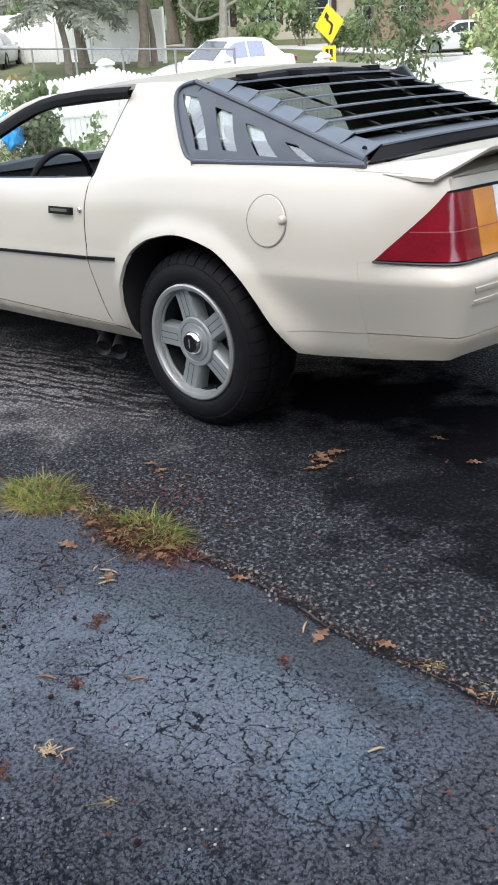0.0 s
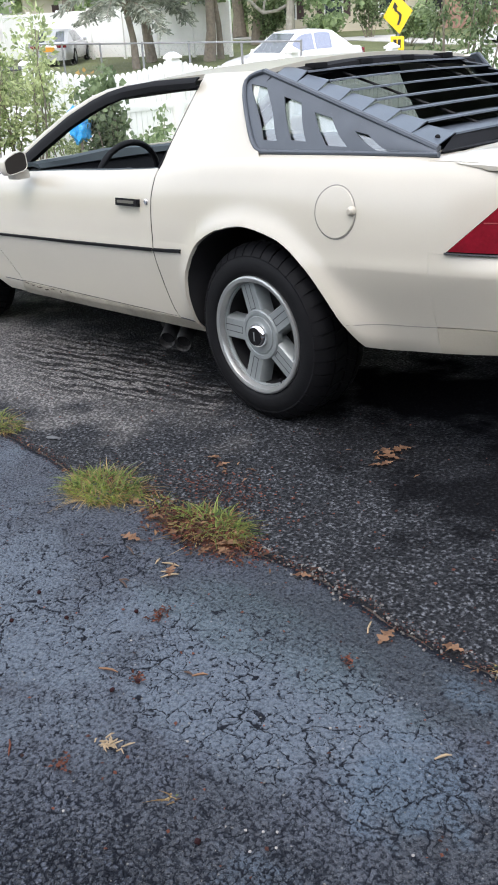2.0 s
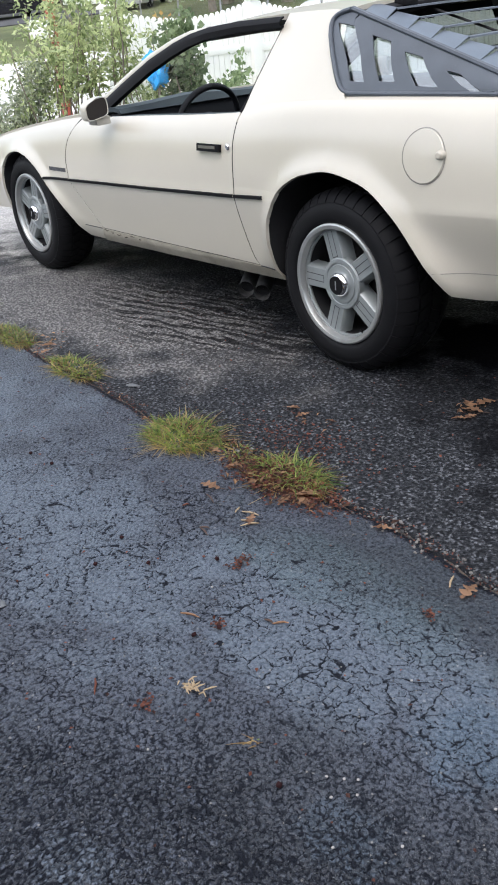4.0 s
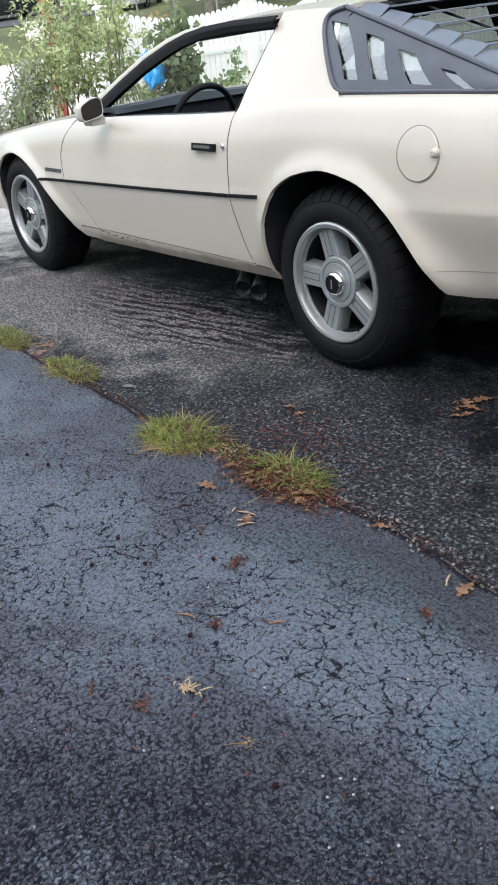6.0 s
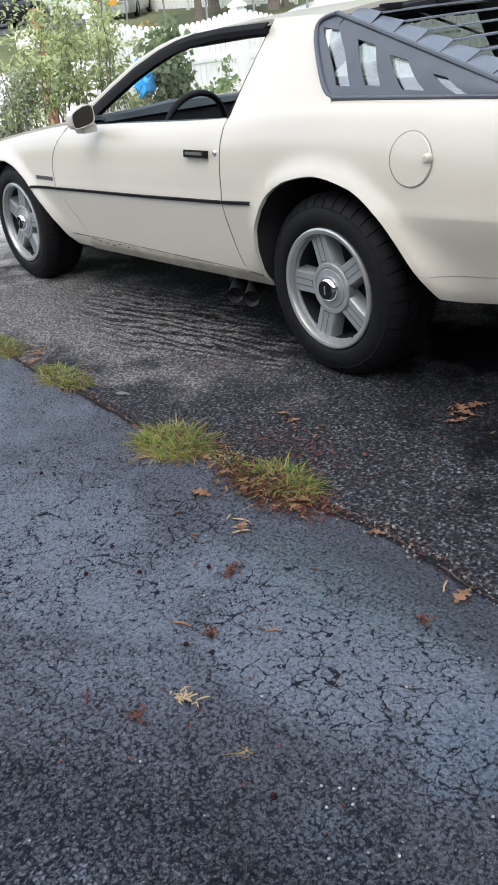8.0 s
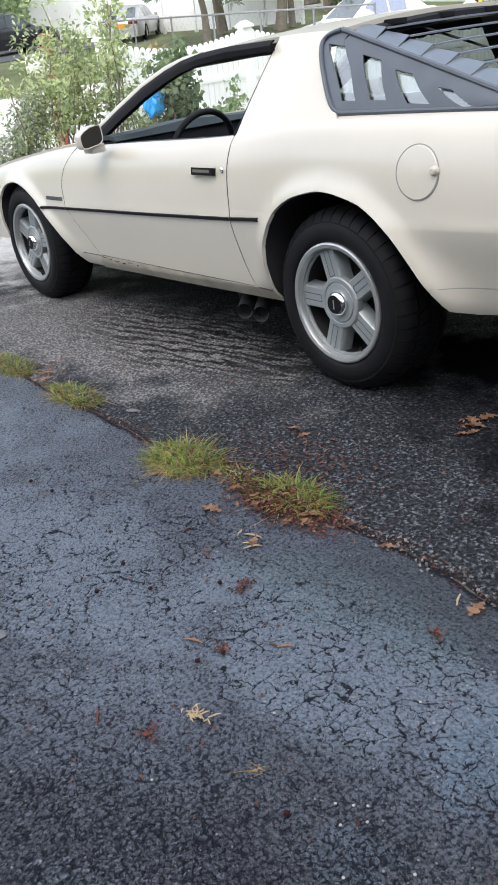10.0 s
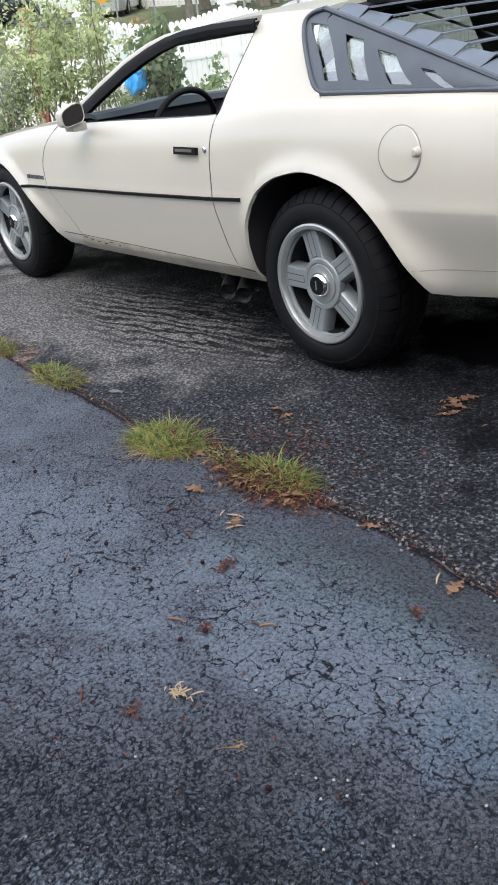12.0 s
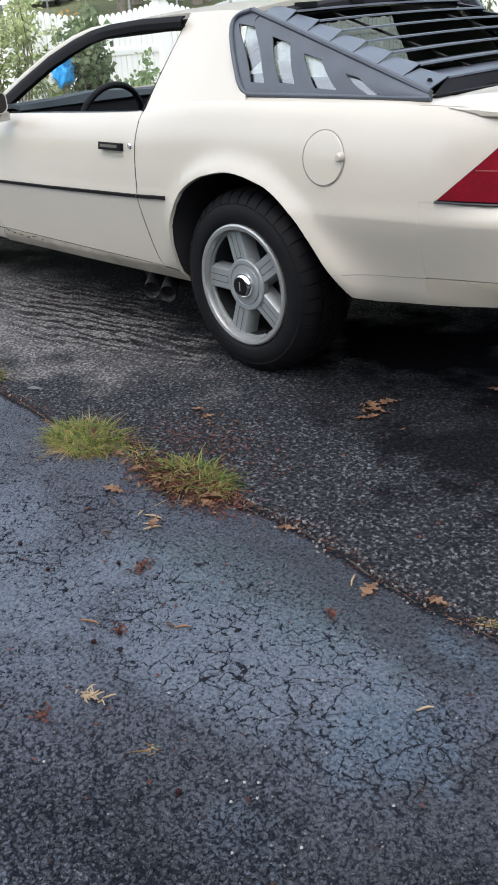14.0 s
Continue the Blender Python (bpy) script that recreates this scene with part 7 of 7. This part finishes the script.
def spruce(x, y, height, trunk_r, lowest, reach, boughs, label, seed, lean=(0.0, 0.0)):
    """A spruce: tapered trunk and drooping boughs, each hung with twigs of short grey-green needles."""
    r = random.Random(seed)
    root = empty("spruce", Matrix.Translation((x, y, ground_z(x, y) - 0.05)), label, "tree")
    top = Vector((lean[0], lean[1], height))
    part("trunk", tube(limb(r, (0, 0, 0), top, 0.01, 8), [trunk_r * (1.2 if i == 0 else 1 - 0.8 * i / 8) for i in range(9)], 10), BARK, root)
    verts, faces = [], []
    for k in range(boughs):
        f = lowest + (0.92 - lowest) * (k / boughs) ** 1.3
        a = 2.4 * k + r.uniform(-0.3, 0.3)
        ln = reach * (1.08 - f) * r.uniform(0.75, 1.1)
        out = Vector((math.cos(a), math.sin(a), 0))
        o = top * f
        pts = [o + out * ln * t + Vector((0, 0, 0.10 * ln * t - 0.42 * ln * t * t)) for t in [i / 7 for i in range(8)]]
        part("bough", tube(pts, [0.035 * (1 - 0.8 * i / 7) for i in range(8)], 5), BARK, root)
        for _ in range(int(42 * ln)):
            t = r.uniform(0.15, 1.0)
            i = min(6, int(t * 7))
            p = pts[i].lerp(pts[i + 1], t * 7 - i)
            w = out.cross(Vector((0, 0, 1))) * r.choice((-1, 1))
            d = (w * r.uniform(0.3, 1.0) + out * r.uniform(0.2, 0.8) + Vector((0, 0, r.uniform(-0.7, 0.05)))).normalized()
            tw = ln * r.uniform(0.10, 0.26) * (1.2 - 0.6 * t)
            n = 5
            for q in range(n):
                c = p + d * tw * q / n
                s_ = (d.cross(rand_dir(r)).normalized()) * r.uniform(0.025, 0.05)
                e = c + d * tw / n * 1.5 + Vector((0, 0, -0.02))
                v = len(verts)
                verts += [tuple(c + s_), tuple(c - s_), tuple(e - s_ * 0.4), tuple(e + s_ * 0.4)]
                faces.append((v, v + 1, v + 2, v + 3))
    me = bpy.data.meshes.new("needles")
    me.from_pydata(verts, [], faces)
    me.materials.append(NEEDLES)
    new("needles", me).parent = root
    return root


NEEDLES = leaf_mat("spruce_needles", (0.30, 0.33, 0.27), (0.58, 0.60, 0.51))
spruce(-26.7, 18.0, 8.5, 0.13, 0.26, 3.3, 40, "grey-green spruce with drooping boughs and a leaning trunk", 54, (-0.9, -0.5))
spruce(-29.15, 20.35, 10.0, 0.20, 0.25, 3.9, 48, "tall grey-green spruce with drooping boughs", 55)
pale_tree = tree("yard_tree", -22.4, 21.6, 10.0, 0.17, 3.2, 3.2, 5000, 0.24, LEAF_A, "yard tree with a pale forked trunk", 56, 9, BARK_PALE)
tree("yard_tree", -33.6, 30.4, 11.0, 0.30, 3.2, 3.6, 7000, 0.26, LEAF_B, "dark green yard tree", 57, 9)
tree("yard_tree", -14.6, 26.0, 9.5, 0.16, 3.0, 3.0, 6500, 0.24, LEAF_A, "green yard tree over the lawn", 58, 9)
tree("yard_tree", -17.5, 36.5, 10.0, 0.26, 2.7, 4.0, 6500, 0.26, LEAF_C, "pale green yard tree", 59, 9)
tree("yard_tree", -23.5, 39.5, 9.5, 0.2, 2.9, 2.8, 4000, 0.26, LEAF_C, "yard tree before the brick house", 60, 8)
tree("yard_tree", -41.0, 36.0, 12.0, 0.35, 2.8, 4.2, 7000, 0.30, LEAF_B, "dark green tree beside the house", 61, 9)
tree("yard_tree", -43.5, 17.5, 12.0, 0.35, 3.0, 4.5, 5000, 0.30, LEAF_A, "dark green tree behind the white fence", 62, 9)
tree("yard_tree", -40.5, 24.0, 12.0, 0.35, 3.0, 4.5, 5000, 0.30, LEAF_A, "dark green tree behind the white fence", 63, 9)
bough = [Vector(p) - pale_tree.matrix_world.translation for p in ((-22.4, 21.6, 2.9), (-23.9, 21.8, 2.75), (-24.82, 21.9, 1.99), (-24.61, 21.69, 1.37), (-24.28, 21.81, 1.07), (-24.05, 21.91, 0.87), (-23.69, 22.3, 0.92), (-23.39, 22.76, 1.16), (-23.2, 23.19, 1.51), (-22.95, 23.48, 1.57))]
part("limb", tube(bough, [0.09, 0.08, 0.07, 0.065, 0.06, 0.06, 0.055, 0.05, 0.04, 0.02], 8), BARK_PALE, pale_tree, "dead pale hanging bough")
part("limb", tube([bough[5], bough[5] + Vector((-0.08, 0.18, 0.37)), bough[5] + Vector((-0.04, 0.4, 0.65))], [0.05, 0.04, 0.015], 6), BARK_PALE, pale_tree)
for k, (x, y, h, rad, m) in enumerate(((-33.0, 30.8, 1.8, 1.2, LEAF_B), (-31.2, 36.2, 2.6, 0.8, LEAF_B), (-33.9, 35.6, 1.0, 1.0, LEAF_A), (-25.8, 32.5, 1.6, 0.9, LEAF_A), (-19.5, 34.2, 0.9, 0.7, LEAF_A), (-28.5, 37.0, 1.2, 0.9, LEAF_D))):
    shrub("yard_shrub", x, y, g(x, y) - 0.05, h, rad, 12, 1400, 0.16, m, "rounded green shrub in a yard", 70 + k)

# woods all round, behind everything
r = random.Random(90)
blobs = []
for k in range(150):
    a = 2 * math.pi * k / 150 + r.uniform(-0.02, 0.02)
    dist = 66 + r.uniform(-5, 9)
    # unseen side: the ring comes closer to cut low sky light
    if math.cos(a) > -0.2 and not (math.sin(a) > 0.75):
        dist = 30 + r.uniform(-3, 5)
    h = r.uniform(5.5, 9)
    x, y = dist * math.cos(a), dist * math.sin(a)
    blobs.append((Vector((x, y, -1 + h * 0.35)), (3.4, 3.4, h * 0.5)))
    blobs.append((Vector((x * 1.06, y * 1.06, h * 0.9)), (3.0, 3.0, h * 0.4)))
woods = leaf_mesh("far_woods", blobs, 60000, 0.85, LEAF_A, None, r)
tagged(woods, "dark green woods round the neighbourhood", "woods", kind="stuff")

# ---------------------------------------------------------------- unseen plain walls added behind the camera to block sky light
SKY_BLOCK = mat("sky_block_brown", (0.10, 0.08, 0.065), 0.8, vary=0.15, scale=1.2)
tagged(part("sky_block_south", box((-2.0, -9.3, -0.6), (9.0, -9.0, 5.5)), SKY_BLOCK), "unseen plain brown wall beside the drive, added to block sky light", "wall", kind="structure")
tagged(part("sky_block_east", box((7.9, -9.0, -0.6), (8.2, 4.5, 3.4)), SKY_BLOCK), "unseen plain brown wall at the drive's end, added to block sky light", "wall", kind="structure")
